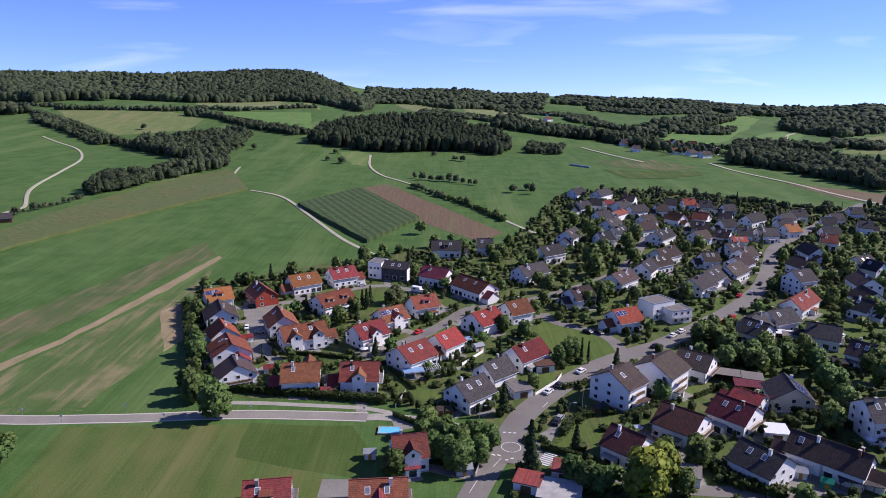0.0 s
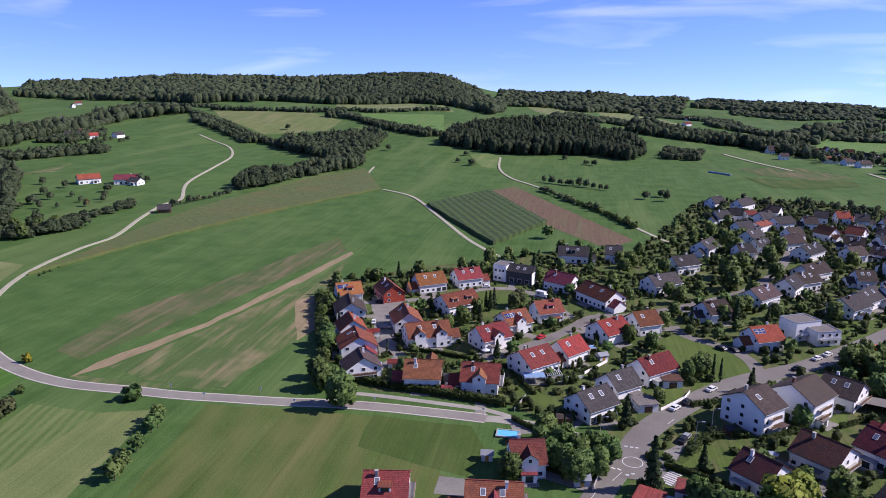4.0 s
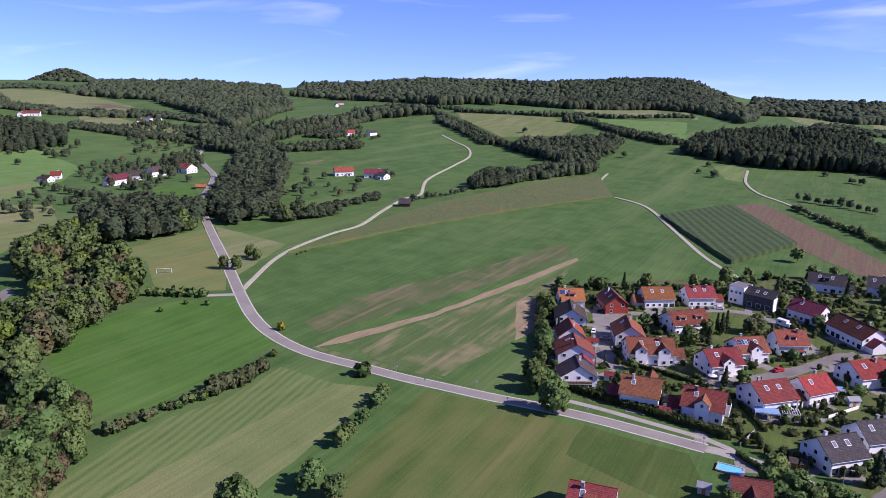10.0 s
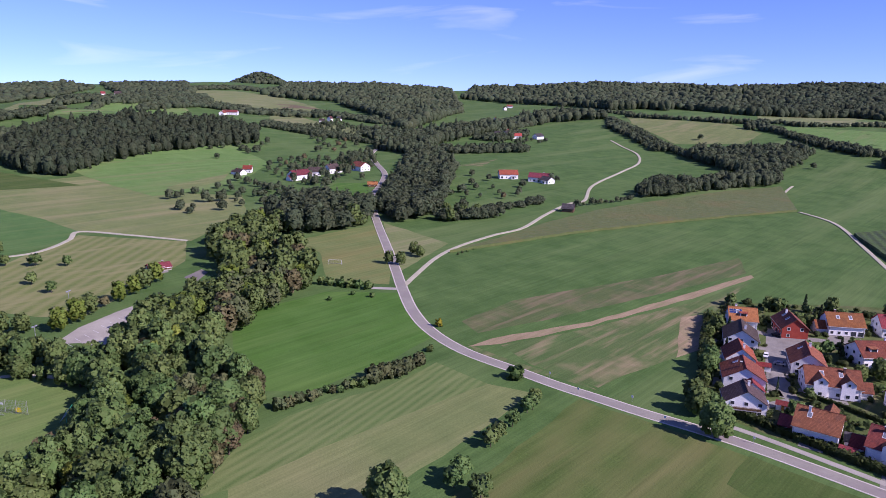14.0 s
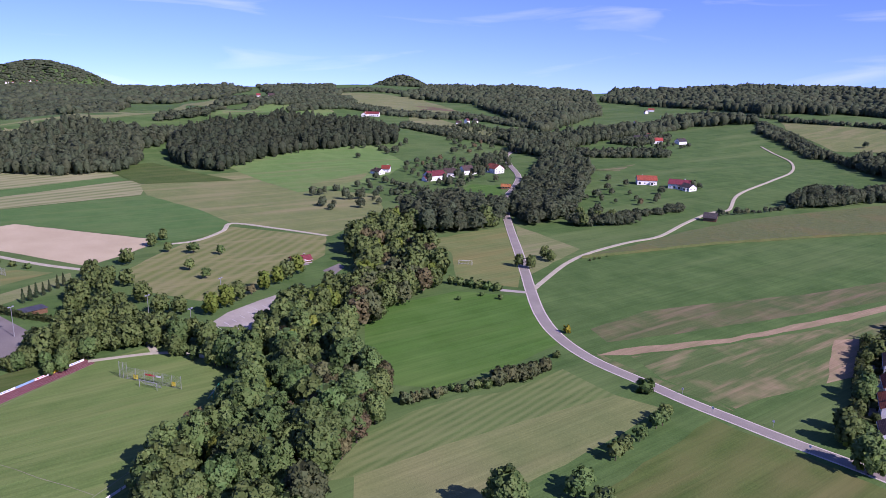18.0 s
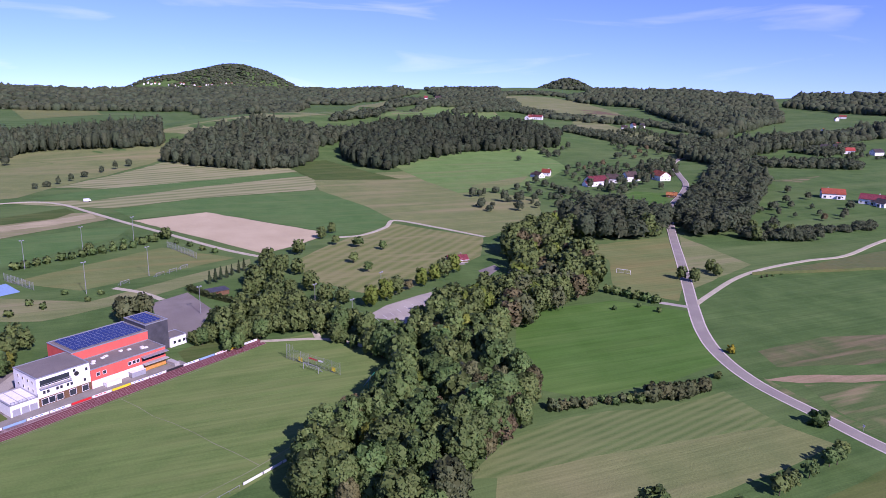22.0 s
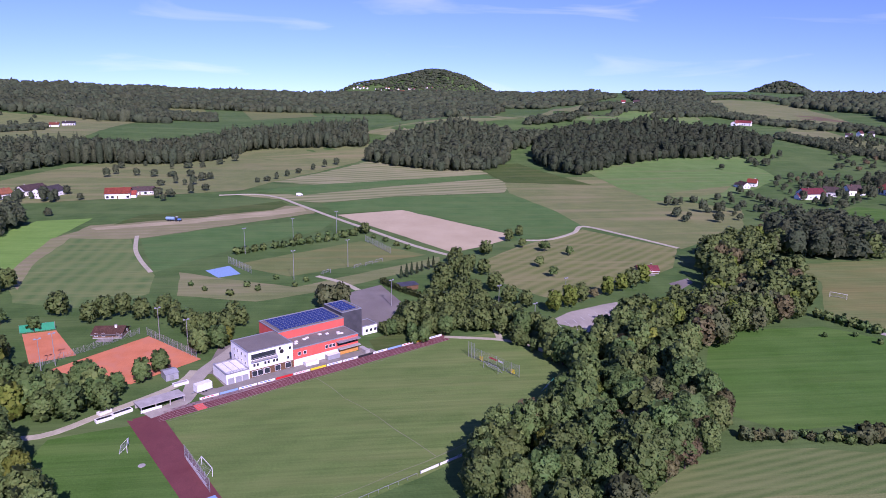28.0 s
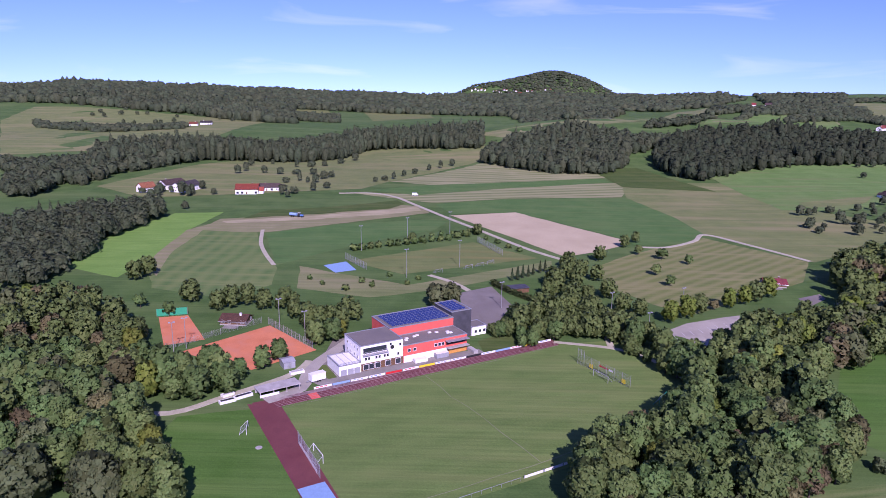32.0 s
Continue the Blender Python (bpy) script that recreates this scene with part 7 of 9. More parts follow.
def board(x0, y0, x1, y1, m, label):
    d = Vector((x1 - x0, y1 - y0, 0))
    ob = empty("advertising_board", at_spot(x0, y0, 0, math.degrees(math.atan2(d.y, d.x))), label, "board", "advertising boards")
    part("panel", box(bmesh.new(), 0.05, -0.03, 0.12, d.length - 0.05, 0.03, 0.86), m, ob)
    if m is P_WHITE:
        for i in range(3):
            part("lettering_bar", box(bmesh.new(), 0.8 + i * 1.4, -0.045, 0.42, 1.8 + i * 1.4, -0.03, 0.7), P_BLUE if int(x0) % 3 else P_RED, ob)
    for x in (0.1, d.length - 0.1):
        part("post", box(bmesh.new(), x - 0.05, 0.03, -0.1, x + 0.05, 0.12, 1.0), METAL, ob)


P_SHEET = paint("plain_white_board", (0.72, 0.72, 0.71))
for i in range(16):
    if i not in (0,):
        board(6 + i * 6.5, 6.5 - i * 0.12, 12.3 + i * 6.5, 6.4 - i * 0.12, BOARDS[i], "low advertising board along the running track")
for i in range(3, 6):
    board(22 + i * 6.5, -70.5, 28.2 + i * 6.5, -70.5, P_SHEET, "low pale board along the near touchline")
nr = empty("handrail", at_spot(-20, -71), "grey pipe handrail along the touchline", "rail")
for i in range(21):
    part("post", cyl(bmesh.new(), (i * 3, 0, -0.1), (i * 3, 0, 1.05), 0.04, None, 6), METAL, nr)
part("top_rail", cyl(bmesh.new(), (0, 0, 1.05), (60, 0, 1.05), 0.05, None, 6), METAL, nr)

# small things round the clubhouse
stand = empty("shelter", at_spot(-5, 8, 0, 3), "flat concrete roofed shelter beside the track", "shelter")
part("roof", box(bmesh.new(), 0, 0, 1.9, 14, 5.5, 2.15), CONCRETE, stand)
part("back_wall", box(bmesh.new(), 0.2, 5.0, -0.2, 13.8, 5.3, 1.9), CONCRETE, stand)
part("front_board", box(bmesh.new(), 0.1, -0.1, 0.2, 6.5, -0.02, 1.1), P_WHITE, stand)
for x in (0.4, 4.8, 9.2, 13.6):
    part("pillar", box(bmesh.new(), x - 0.12, 0.1, -0.2, x + 0.12, 0.34, 1.9), CONCRETE, stand)
van = empty("box_trailer", at_spot(13.5, 11, 0, 8), "white box trailer parked beside the drive", "trailer")
part("box_body", box(bmesh.new(), 0, 0, 0.6, 5.4, 2.4, 3.0), P_WHITE, van)
part("drawbar", box(bmesh.new(), -1.4, 1.1, 0.5, 0, 1.3, 0.65), METAL, van)
for x in (2.2, 3.2):
    for y in (0.05, 2.35):
        part("wheel", cyl(bmesh.new(), (x, y - 0.1, 0.35), (x, y + 0.1, 0.35), 0.36, None, 12), RUBBER, van)
shed = empty("tool_shed", at_spot(9, 27, 0, 0), "small grey metal tool shed", "shed")
part("wall", box(bmesh.new(), 0, 0, -0.2, 4.2, 5, 2.4), P_GREY, shed)
part("roof", prism(bmesh.new(), 4.6, 5.4, 0.1, 0.7, 0.0), P_GREY, shed).location = (2.1, 2.5, 2.4)
part("door", box(bmesh.new(), 1.4, -0.05, 0, 2.6, 0.0, 2.0), METAL, shed)
for i, (x, y, w) in enumerate(((9.5, 21, 5), (-17, 9.5, 5), (-12, 10.5, 6), (-15, 14, 4))):
    sl = empty("concrete_slab", at_spot(x, y, 0, 5 * i), "white concrete element lying beside the path", "slab")
    part("block", box(bmesh.new(), 0, 0, -0.1, w, 1.8, 0.9), P_WHITE, sl)
    part("cover", box(bmesh.new(), 0.4, 0.3, 0.9, w - 0.4, 1.4, 0.95), P_BLACK if i in (1, 2) else CONCRETE, sl)
for i, (x, y, m) in enumerate(((52, 9.5, P_WHITE), (61, 9.8, P_GREY))):
    ct = empty("container", at_spot(x, y, 0, -2), "%s refuse container on the terrace" % ("white" if i == 0 else "grey open"), "container")
    part("tub", box(bmesh.new(), 0, 0, 0.15, 5, 2, 1.4 if i == 0 else 1.9), m, ct)
    part("lid", box(bmesh.new(), -0.05, -0.05, 1.4 if i == 0 else 1.9, 5.05, 2.05, 1.5 if i == 0 else 1.95), P_WHITE, ct)
solar_shed = empty("garden_shed", at_spot(133, 64, 0, -15), "small timber shed with a flat dark roof", "shed")
part("wall", box(bmesh.new(), 0, 0, -0.2, 9, 6, 2.2), WOOD_BROWN, solar_shed)
part("roof", box(bmesh.new(), -0.4, -0.4, 2.2, 9.4, 6.4, 2.4), ANTHRACITE, solar_shed)

solo("manhole_cover", cyl(bmesh.new(), (0, 0, -0.1), (0, 0, 0.09), 0.95, None, 20), CONCRETE, "round pale concrete cover in the lawn", "cover", m=Matrix.Translation((-175.9, -54.2, 0.06)))
# tractor with a tank on the hay field, and a white van beyond
tr = empty("tractor", Matrix.Translation((-506, -116, float(height(-506, -116)) + 0.2)) @ Matrix.Rotation(radians(75), 4, "Z"), "blue tractor pulling a tank trailer over the field", "tractor")
part("bonnet", box(bmesh.new(), 0, -0.6, 0.9, 2.2, 0.6, 1.9), P_BLUE, tr)
part("cab", box(bmesh.new(), -1.6, -0.8, 1.0, 0, 0.8, 3.0), GLASS, tr)
part("cab_roof", box(bmesh.new(), -1.7, -0.9, 3.0, 0.1, 0.9, 3.15), P_WHITE, tr)
for x, r in ((1.7, 0.6), (-0.9, 0.9)):
    for y in (-1.0, 1.0):
        part("wheel", cyl(bmesh.new(), (x, y - 0.22, r), (x, y + 0.22, r), r, None, 14), RUBBER, tr)
part("tank", cyl(bmesh.new(), (-8.5, 0, 1.9), (-2.6, 0, 1.9), 1.1, None, 14), P_SKY, tr)
for x in (-6.6, -5.0):
    for y in (-1.1, 1.1):
        part("trailer_wheel", cyl(bmesh.new(), (x, y - 0.2, 0.6), (x, y + 0.2, 0.6), 0.6, None, 12), RUBBER, tr)
fv = empty("delivery_van", Matrix.Translation((-607, -38, float(height(-607, -38)) + 0.3)) @ Matrix.Rotation(radians(95), 4, "Z"), "white van on the farm road", "van")
part("body", box(bmesh.new(), -2.6, -1, 0.4, 1.6, 1, 2.4), P_WHITE, fv)
part("nose", box(bmesh.new(), 1.6, -0.95, 0.4, 2.7, 0.95, 1.4), P_WHITE, fv)
for x in (-1.7, 1.7):
    for y in (-0.95, 0.95):
        part("wheel", cyl(bmesh.new(), (x, y - 0.12, 0.36), (x, y + 0.12, 0.36), 0.36, None, 12), RUBBER, fv)


# ---- further kinds of buildings and street furniture ----
def far_house(x, y, yaw, roof, label="small white house of the village on the mountain", group="houses of the mountain village"):
    ob = empty("distant_house", Matrix.Translation((x, y, float(height(x, y)) + 1)) @ Matrix.Rotation(radians(yaw), 4, "Z"), label, "house", group)
    part("wall", prism(bmesh.new(), 9, 8, 4.5, 8.5, -6.0), WHITE_WALL, ob)
    part("roof", roof_slabs(bmesh.new(), 9, 8, 4.5, 8.5), roof, ob)


def marker_post(x, y):
    ob = empty("road_sign", Matrix.Translation((x, y, 0)), "small pale road sign on a grey post", "sign", "road signs")
    part("post", cyl(bmesh.new(), (0, 0, -0.2), (0, 0, 2.4), 0.05, None, 6), METAL, ob)
    part("plate", box(bmesh.new(), -0.35, -0.06, 1.7, 0.35, -0.03, 2.4), P_WHITE, ob)


def silage_bale(x, y, yaw):
    ob = empty("silage_bale", Matrix.Translation((x, y, float(height(x, y)))) @ Matrix.Rotation(radians(yaw), 4, "Z"), "round hay bale wrapped in pale film on the meadow", "bale", "row of wrapped bales")
    part("film", cyl(bmesh.new(), (-0.75, 0, 0.8), (0.75, 0, 0.8), 0.95, None, 14), P_SKY, ob)
    for x0 in (-0.78, 0.75):
        part("end_cap", cyl(bmesh.new(), (x0, 0, 0.8), (x0 + 0.03, 0, 0.8), 0.8, None, 14), P_GREY, ob)


def barn(x, y, yaw):
    ob = empty("barn", Matrix.Translation((x, y, float(height(x, y)))) @ Matrix.Rotation(radians(yaw), 4, "Z"), "small weathered wooden field barn with a grey gable roof", "barn")
    part("wall", prism(bmesh.new(), 9, 7, 3, 6, -0.5), WOOD_BROWN, ob)
    part("roof", roof_slabs(bmesh.new(), 9, 7, 3, 6), ROOF_GREY, ob)
    part("door", box(bmesh.new(), 4.5, -1.3, 0, 4.56, 1.3, 2.6), P_BLACK, ob)


def flat_house(x, y, L, W, h, yaw):
    ob = empty("modern_house", Matrix.Translation((x, y, 0)) @ Matrix.Rotation(radians(yaw), 4, "Z"), "white modern flat-roofed house with a balcony", "house", "houses")
    slab_house(ob, "block", -L / 2, -W / 2, L / 2, W / 2, h, WHITE_WALL, FLAT_ROOF, 0.3)
    HOUSES.append((x, y, L / 2))
    for z in [0.9 + 2.8 * k for k in range(3) if 2.2 + 2.8 * k < h]:
        for px in (-L * 0.3, 0, L * 0.3):
            part("window", WINDOWS[(1.3, 1.3)], None, ob).location = (px, -W / 2, z)
        for py in (-W * 0.25, W * 0.25):
            o = part("window", WINDOWS[(1.3, 1.3)], None, ob)
            o.matrix_basis = Matrix.Translation((L / 2, py, z)) @ Matrix.Rotation(math.pi / 2, 4, "Z")
    if h > 4:
        part("balcony", box(bmesh.new(), -L * 0.4, -W / 2 - 1.6, 2.7, L * 0.4, -W / 2, 2.9), CONCRETE, ob)
        part("balcony_rail", box(bmesh.new(), -L * 0.4, -W / 2 - 1.6, 2.9, L * 0.4, -W / 2 - 1.52, 3.8), FRAME, ob)


def modern_house(x, y, yaw):
    ob = empty("modern_house", Matrix.Translation((x, y, 0)) @ Matrix.Rotation(radians(yaw), 4, "Z"), "dark clad modern house with a white cube front", "house", "houses")
    HOUSES.append((x + 7, y + 3, 11))
    slab_house(ob, "cube", -3, 0, 4, 9, 8.2, WHITE_WALL, FLAT_ROOF, 0.2)
    body = part("wall", prism(bmesh.new(), 13, 9.5, 6.0, 8.6, -0.5), ANTHRACITE, ob)
    roof = part("roof", roof_slabs(bmesh.new(), 13, 9.5, 6.0, 8.6), ROOF_DARK, ob)
    body.location = roof.location = (10.7, 5, 0)
    for px, z in ((-1.6, 1), (0.5, 1), (-1.6, 4.8), (0.5, 4.8), (2.4, 4.8)):
        part("window", WINDOWS[(1.3, 1.3)], None, ob).location = (px, 0, z)
    part("end_wall", box(bmesh.new(), 17.2, 0.6, -0.3, 17.5, 9.4, 5.8), WHITE_WALL, ob)
    for px in (-0.3, 3.2):
        o = part("skylight", SKYLIGHT, None, ob)
        o.matrix_basis = Matrix.Translation((px + 9.5, 2.4, 7.45)) @ Matrix.Rotation(math.atan2(2.6, 4.75), 4, "X")
    for px in (7, 11, 15):
        part("window", WINDOWS[(2.2, 2.1)], None, ob).location = (px, 0.25, 0.4)


def garage(x, y, yaw, roof):
    ob = empty("garage", Matrix.Translation((x, y, 0)) @ Matrix.Rotation(radians(yaw), 4, "Z"), "low white garage with a flat roof beside a house", "garage", "garages")
    part("wall", box(bmesh.new(), -3.2, -3, -0.3, 3.2, 3, 2.6), WHITE_WALL, ob)
    part("roof", box(bmesh.new(), -3.5, -3.4, 2.6, 3.5, 3.4, 2.85), roof, ob)
    part("garage_door", box(bmesh.new(), -1.3, -3.06, 0, 1.3, -3.0, 2.1), WOOD_BROWN, ob)
    HOUSES.append((x, y, 3.4))


def roundabout(x, y):
    for r0, r1, m, label, layer in ((0, 8.5, ASPHALT, "asphalt disc of the small roundabout", 9), (2.55, 2.75, WHITE_LINE, "thin worn white painted ring", 10)):
        bm = bmesh.new()
        n = 36
        ring = lambda r: [bm.verts.new((x + r * math.cos(2 * math.pi * i / n), y + r * math.sin(2 * math.pi * i / n), 0.0135 * layer)) for i in range(n)]
        outer = ring(r1)
        if r0:
            inner = ring(r0)
            for i in range(n):
                bm.faces.new((inner[i], outer[i], outer[(i + 1) % n], inner[(i + 1) % n]))
        else:
            bm.faces.new(outer)
        tagged(new("road_disc" if not r0 else "road_marking", to_mesh(bm, "road_disc", m)), label, "road marking", "", "structure")


def zebra(x, y, yaw):
    for i in range(7):
        solo("zebra_stripe", box(bmesh.new(), -1.7, -0.25, 0.0, 1.7, 0.25, 0.02), WHITE_LINE, "white zebra crossing stripe on asphalt", "road marking", "zebra stripes", "structure",
             Matrix.Translation((x, y, 0.115)) @ Matrix.Rotation(radians(yaw), 4, "Z") @ Matrix.Translation((0, (i - 3) * 1.0, 0)))


def road_dash(x, y, yaw, long, wide):
    solo("road_marking", box(bmesh.new(), -long / 2, -wide / 2, 0, long / 2, wide / 2, 0.015), WHITE_LINE, "short white painted road marking on asphalt", "road marking", "road markings", "structure",
         Matrix.Translation((x, y, 0.135)) @ Matrix.Rotation(radians(yaw), 4, "Z"))


def low_wall(x0, y0, x1, y1, h, m, label):
    n, d = max(1, int(math.dist((x0, y0), (x1, y1)) / 3.0)), math.dist((x0, y0), (x1, y1))
    ob = empty("garden_wall", Matrix.Translation((x0, y0, 0)) @ Matrix.Rotation(math.atan2(y1 - y0, x1 - x0), 4, "Z"), label, "garden wall", "garden walls")
    for i in range(n):
        part("panel", box(bmesh.new(), d * i / n + 0.08, -0.05, -0.2, d * (i + 1) / n - 0.08, 0.05, h), m, ob)
    for i in range(n + 1):
        part("post", box(bmesh.new(), d * i / n - 0.08, -0.09, -0.2, d * i / n + 0.08, 0.09, h + 0.12), m, ob)


def pergola(x, y, yaw, L, W, m, roofed):
    ob = empty("pergola", Matrix.Translation((x, y, 0)) @ Matrix.Rotation(radians(yaw), 4, "Z"), "white timber pergola over a paved terrace" if roofed else "open timber pergola over a paved terrace", "pergola", "pergolas")
    part("terrace", box(bmesh.new(), -L / 2 - 0.6, -W / 2 - 0.6, -0.2, L / 2 + 0.6, W / 2 + 0.6, 0.32), PAVING, ob)
    for px in (-L / 2, 0, L / 2):
        for py in (-W / 2, W / 2):
            part("post", box(bmesh.new(), px - 0.08, py - 0.08, 0, px + 0.08, py + 0.08, 2.4), m, ob)
    for py in (-W / 2, W / 2):
        part("beam", box(bmesh.new(), -L / 2 - 0.2, py - 0.07, 2.4, L / 2 + 0.2, py + 0.07, 2.58), m, ob)
    for i in range(int(L / 0.7) + 1):
        px = -L / 2 + i * L / int(L / 0.7)
        part("rafter", box(bmesh.new(), px - 0.05, -W / 2 - 0.3, 2.58, px + 0.05, W / 2 + 0.3, 2.72), m, ob)
    if roofed:
        part("glass_roof", box(bmesh.new(), -L / 2, -W / 2, 2.73, L / 2, W / 2, 2.76), P_SKY, ob)


def parasol(x, y, m):
    ob = empty("parasol", Matrix.Translation((x, y, 0.1)), "open %s garden parasol on a terrace" % m.name.split("_")[0], "parasol", "parasols")
    part("pole", cyl(bmesh.new(), (0, 0, 0), (0, 0, 2.6), 0.03, None, 6), METAL, ob)
    part("canopy", cyl(bmesh.new(), (0, 0, 2.0), (0, 0, 2.65), 1.6, 0.05, 8), m, ob)
    part("base", cyl(bmesh.new(), (0, 0, -0.1), (0, 0, 0.1), 0.3, None, 8), CONCRETE, ob)


def camper(x, y, yaw):
    ob = empty("camper_van", Matrix.Translation((x, y, 0.08)) @ Matrix.Rotation(radians(yaw), 4, "Z"), "white box-bodied camper van parked by the lane", "camper van")
    part("body", box(bmesh.new(), -2.6, -1.1, 0.5, 2.0, 1.1, 2.9), P_WHITE, ob)
    part("cab", box(bmesh.new(), 2.0, -1.0, 0.5, 3.4, 1.0, 1.9), P_WHITE, ob)
    part("windscreen", box(bmesh.new(), 3.4, -0.85, 1.2, 3.42, 0.85, 1.8), GLASS, ob)
    part("window", box(bmesh.new(), -1.6, -1.13, 1.6, -0.2, -1.1, 2.3), GLASS, ob)
    for wx in (-1.6, 2.4):
        for wy in (-1.0, 1.0):
            part("wheel", cyl(bmesh.new(), (wx, wy - 0.1, 0.34), (wx, wy + 0.1, 0.34), 0.34, None, 12), RUBBER, ob)


def shed(x, y, yaw, L, W, m, roof):
    ob = empty("garden_shed", Matrix.Translation((x, y, 0)) @ Matrix.Rotation(radians(yaw), 4, "Z"), "small wooden garden shed with a low gable roof", "shed", "garden sheds")
    part("wall", prism(bmesh.new(), L, W, 2.0, 2.8, -0.2), m, ob)
    part("roof", roof_slabs(bmesh.new(), L, W, 2.0, 2.8, 0.3, 0.1, 0.3), roof, ob)
    part("door", box(bmesh.new(), -0.45, -W / 2 - 0.04, 0, 0.45, -W / 2, 1.85), WOOD_ORANGE, ob)
    HOUSES.append((x, y, L / 2))


def lean_to(x, y, yaw, L, W, roof, label):
    ob = empty("lean_to", Matrix.Translation((x, y, 0)) @ Matrix.Rotation(radians(yaw), 4, "Z"), label, "lean-to", "lean-tos")
    part("wall", box(bmesh.new(), -L / 2, W / 2 - 0.2, -0.2, L / 2, W / 2, 2.7), BRICK_WALL, ob)
    for i in range(5):
        px = -L / 2 + 0.1 + i * (L - 0.2) / 4
        part("post", box(bmesh.new(), px - 0.08, -W / 2, -0.2, px + 0.08, -W / 2 + 0.16, 2.4), WOOD_BROWN, ob)
    r = part("roof", box(bmesh.new(), -L / 2 - 0.3, -W / 2 - 0.3, 2.6, L / 2 + 0.3, W / 2 + 0.2, 2.72), roof, ob)
    HOUSES.append((x, y, W))


def pool(x, y):
    ob = empty("swimming_pool", Matrix.Translation((x, y, 0.3)), "small bright blue garden swimming pool", "pool")
    rim = bmesh.new()
    for a in ((-3.4, -2.2, 3.4, -1.8), (-3.4, 1.8, 3.4, 2.2), (-3.4, -1.8, -3.0, 1.8), (3.0, -1.8, 3.4, 1.8)):
        box(rim, a[0], a[1], -0.2, a[2], a[3], 0.25)
    part("rim", rim, CONCRETE, ob)
    part("water", box(bmesh.new(), -3.0, -1.8, -0.2, 3.0, 1.8, 0.12), paint("pool_water", (0.15, 0.55, 0.75), 0.05), ob)


def street_lamp(x, y):
    ob = empty("street_lamp", Matrix.Translation((x, y, 0)), "slim grey street lamp beside the road", "street lamp", "street lamps")
    part("mast", cyl(bmesh.new(), (0, 0, -0.2), (0, 0, 8), 0.11, 0.06), METAL, ob)
    part("arm", cyl(bmesh.new(), (0, 0, 7.9), (1.6, 0, 8.2), 0.05, None, 6), METAL, ob)
    part("lamp_head", box(bmesh.new(), 1.2, -0.18, 8.08, 2.1, 0.18, 8.26), P_GREY, ob)



# ---- further buildings and street furniture ----
far_house(-3009, 655, 68, ROOF_ORANGE)
far_house(-3006, 669, 163, ROOF_ORANGE)
far_house(-2999, 698, 105, ROOF_RED)
far_house(-746, 677, 152, ROOF_BROWN, "small white farmhouse in the side valley", "houses of the side valley")
far_house(-748, 691, 99, ROOF_GREY, "small white farmhouse in the side valley", "houses of the side valley")
far_house(-1111, 877, 109, ROOF_DARKRED, "small white farmhouse in the side valley", "houses of the side valley")
far_house(-1100, 889, 101, ROOF_GREY, "small white farmhouse in the side valley", "houses of the side valley")
far_house(-1129, 1454, 147, ROOF_RED, "small white farmhouse in the side valley", "houses of the side valley")
far_house(-882, 1106, 113, ROOF_ORANGE, "small white farmhouse in the side valley", "houses of the side valley")
far_house(-688, 870, 34, ROOF_GREY, "small white farmhouse in the side valley", "houses of the side valley")
far_house(-683, 885, 93, ROOF_GREY, "small white farmhouse in the side valley", "houses of the side valley")
far_house(272, 1104, 24, ROOF_RED, "small white house of the valley village", "houses of the valley village")
far_house(260, 1024, 9, ROOF_BROWN, "small white house of the valley village", "houses of the valley village")
far_house(277, 1039, 34, ROOF_RED, "small white house of the valley village", "houses of the valley village")
far_house(310, 1040, 126, ROOF_BROWN, "small white house of the valley village", "houses of the valley village")
far_house(315, 1023, 55, ROOF_RED, "small white house of the valley village", "houses of the valley village")
far_house(334, 1012, 66, ROOF_RED, "small white house of the valley village", "houses of the valley village")
far_house(313, 934, 111, ROOF_BROWN, "small white house of the valley village", "houses of the valley village")
far_house(358, 1023, 160, ROOF_DEEP, "small white house of the valley village", "houses of the valley village")
far_house(333, 929, 77, ROOF_GREY, "small white house of the valley village", "houses of the valley village")
far_house(362, 976, 107, ROOF_BROWN, "small white house of the valley village", "houses of the valley village")
far_house(366, 962, 129, ROOF_RED, "small white house of the valley village", "houses of the valley village")
far_house(338, 1051, 98, ROOF_DEEP, "small white house of the valley village", "houses of the valley village")
far_house(245, 1687, 146, ROOF_RED, "small white house of the valley village", "houses of the valley village")
far_house(315, 1827, 89, ROOF_GREY, "small white house of the valley village", "houses of the valley village")
far_house(-1622, 655, 70, ROOF_RED, "farm building on the skyline hill", "skyline farm")
far_house(-1604, 677, 70, ROOF_BROWN, "farm building on the skyline hill", "skyline farm")
far_house(-1634, 695, 70, ROOF_BROWN, "farm building on the skyline hill", "skyline farm")
far_house(-4051, 186, 147, ROOF_BROWN)
far_house(-4048, 200, 34, ROOF_ORANGE)
far_house(-4025, 212, 24, ROOF_RED)
far_house(-4003, 225, 34, ROOF_BROWN)
far_house(-4045, 242, 55, ROOF_ORANGE)
far_house(-4038, 256, 111, ROOF_ORANGE)
far_house(-3985, 265, 107, ROOF_BROWN)
far_house(-3999, 280, 146, ROOF_ORANGE)
far_house(-4011, 296, 136, ROOF_BROWN)
far_house(-4007, 309, 149, ROOF_ORANGE)
far_house(-3969, 320, 86, ROOF_RED)
far_house(-3964, 333, 71, ROOF_ORANGE)
far_house(-3963, 347, 83, ROOF_RED)
far_house(-3993, 365, 167, ROOF_ORANGE)
far_house(-3988, 378, 162, ROOF_ORANGE)
far_house(-3987, 393, 72, ROOF_RED)
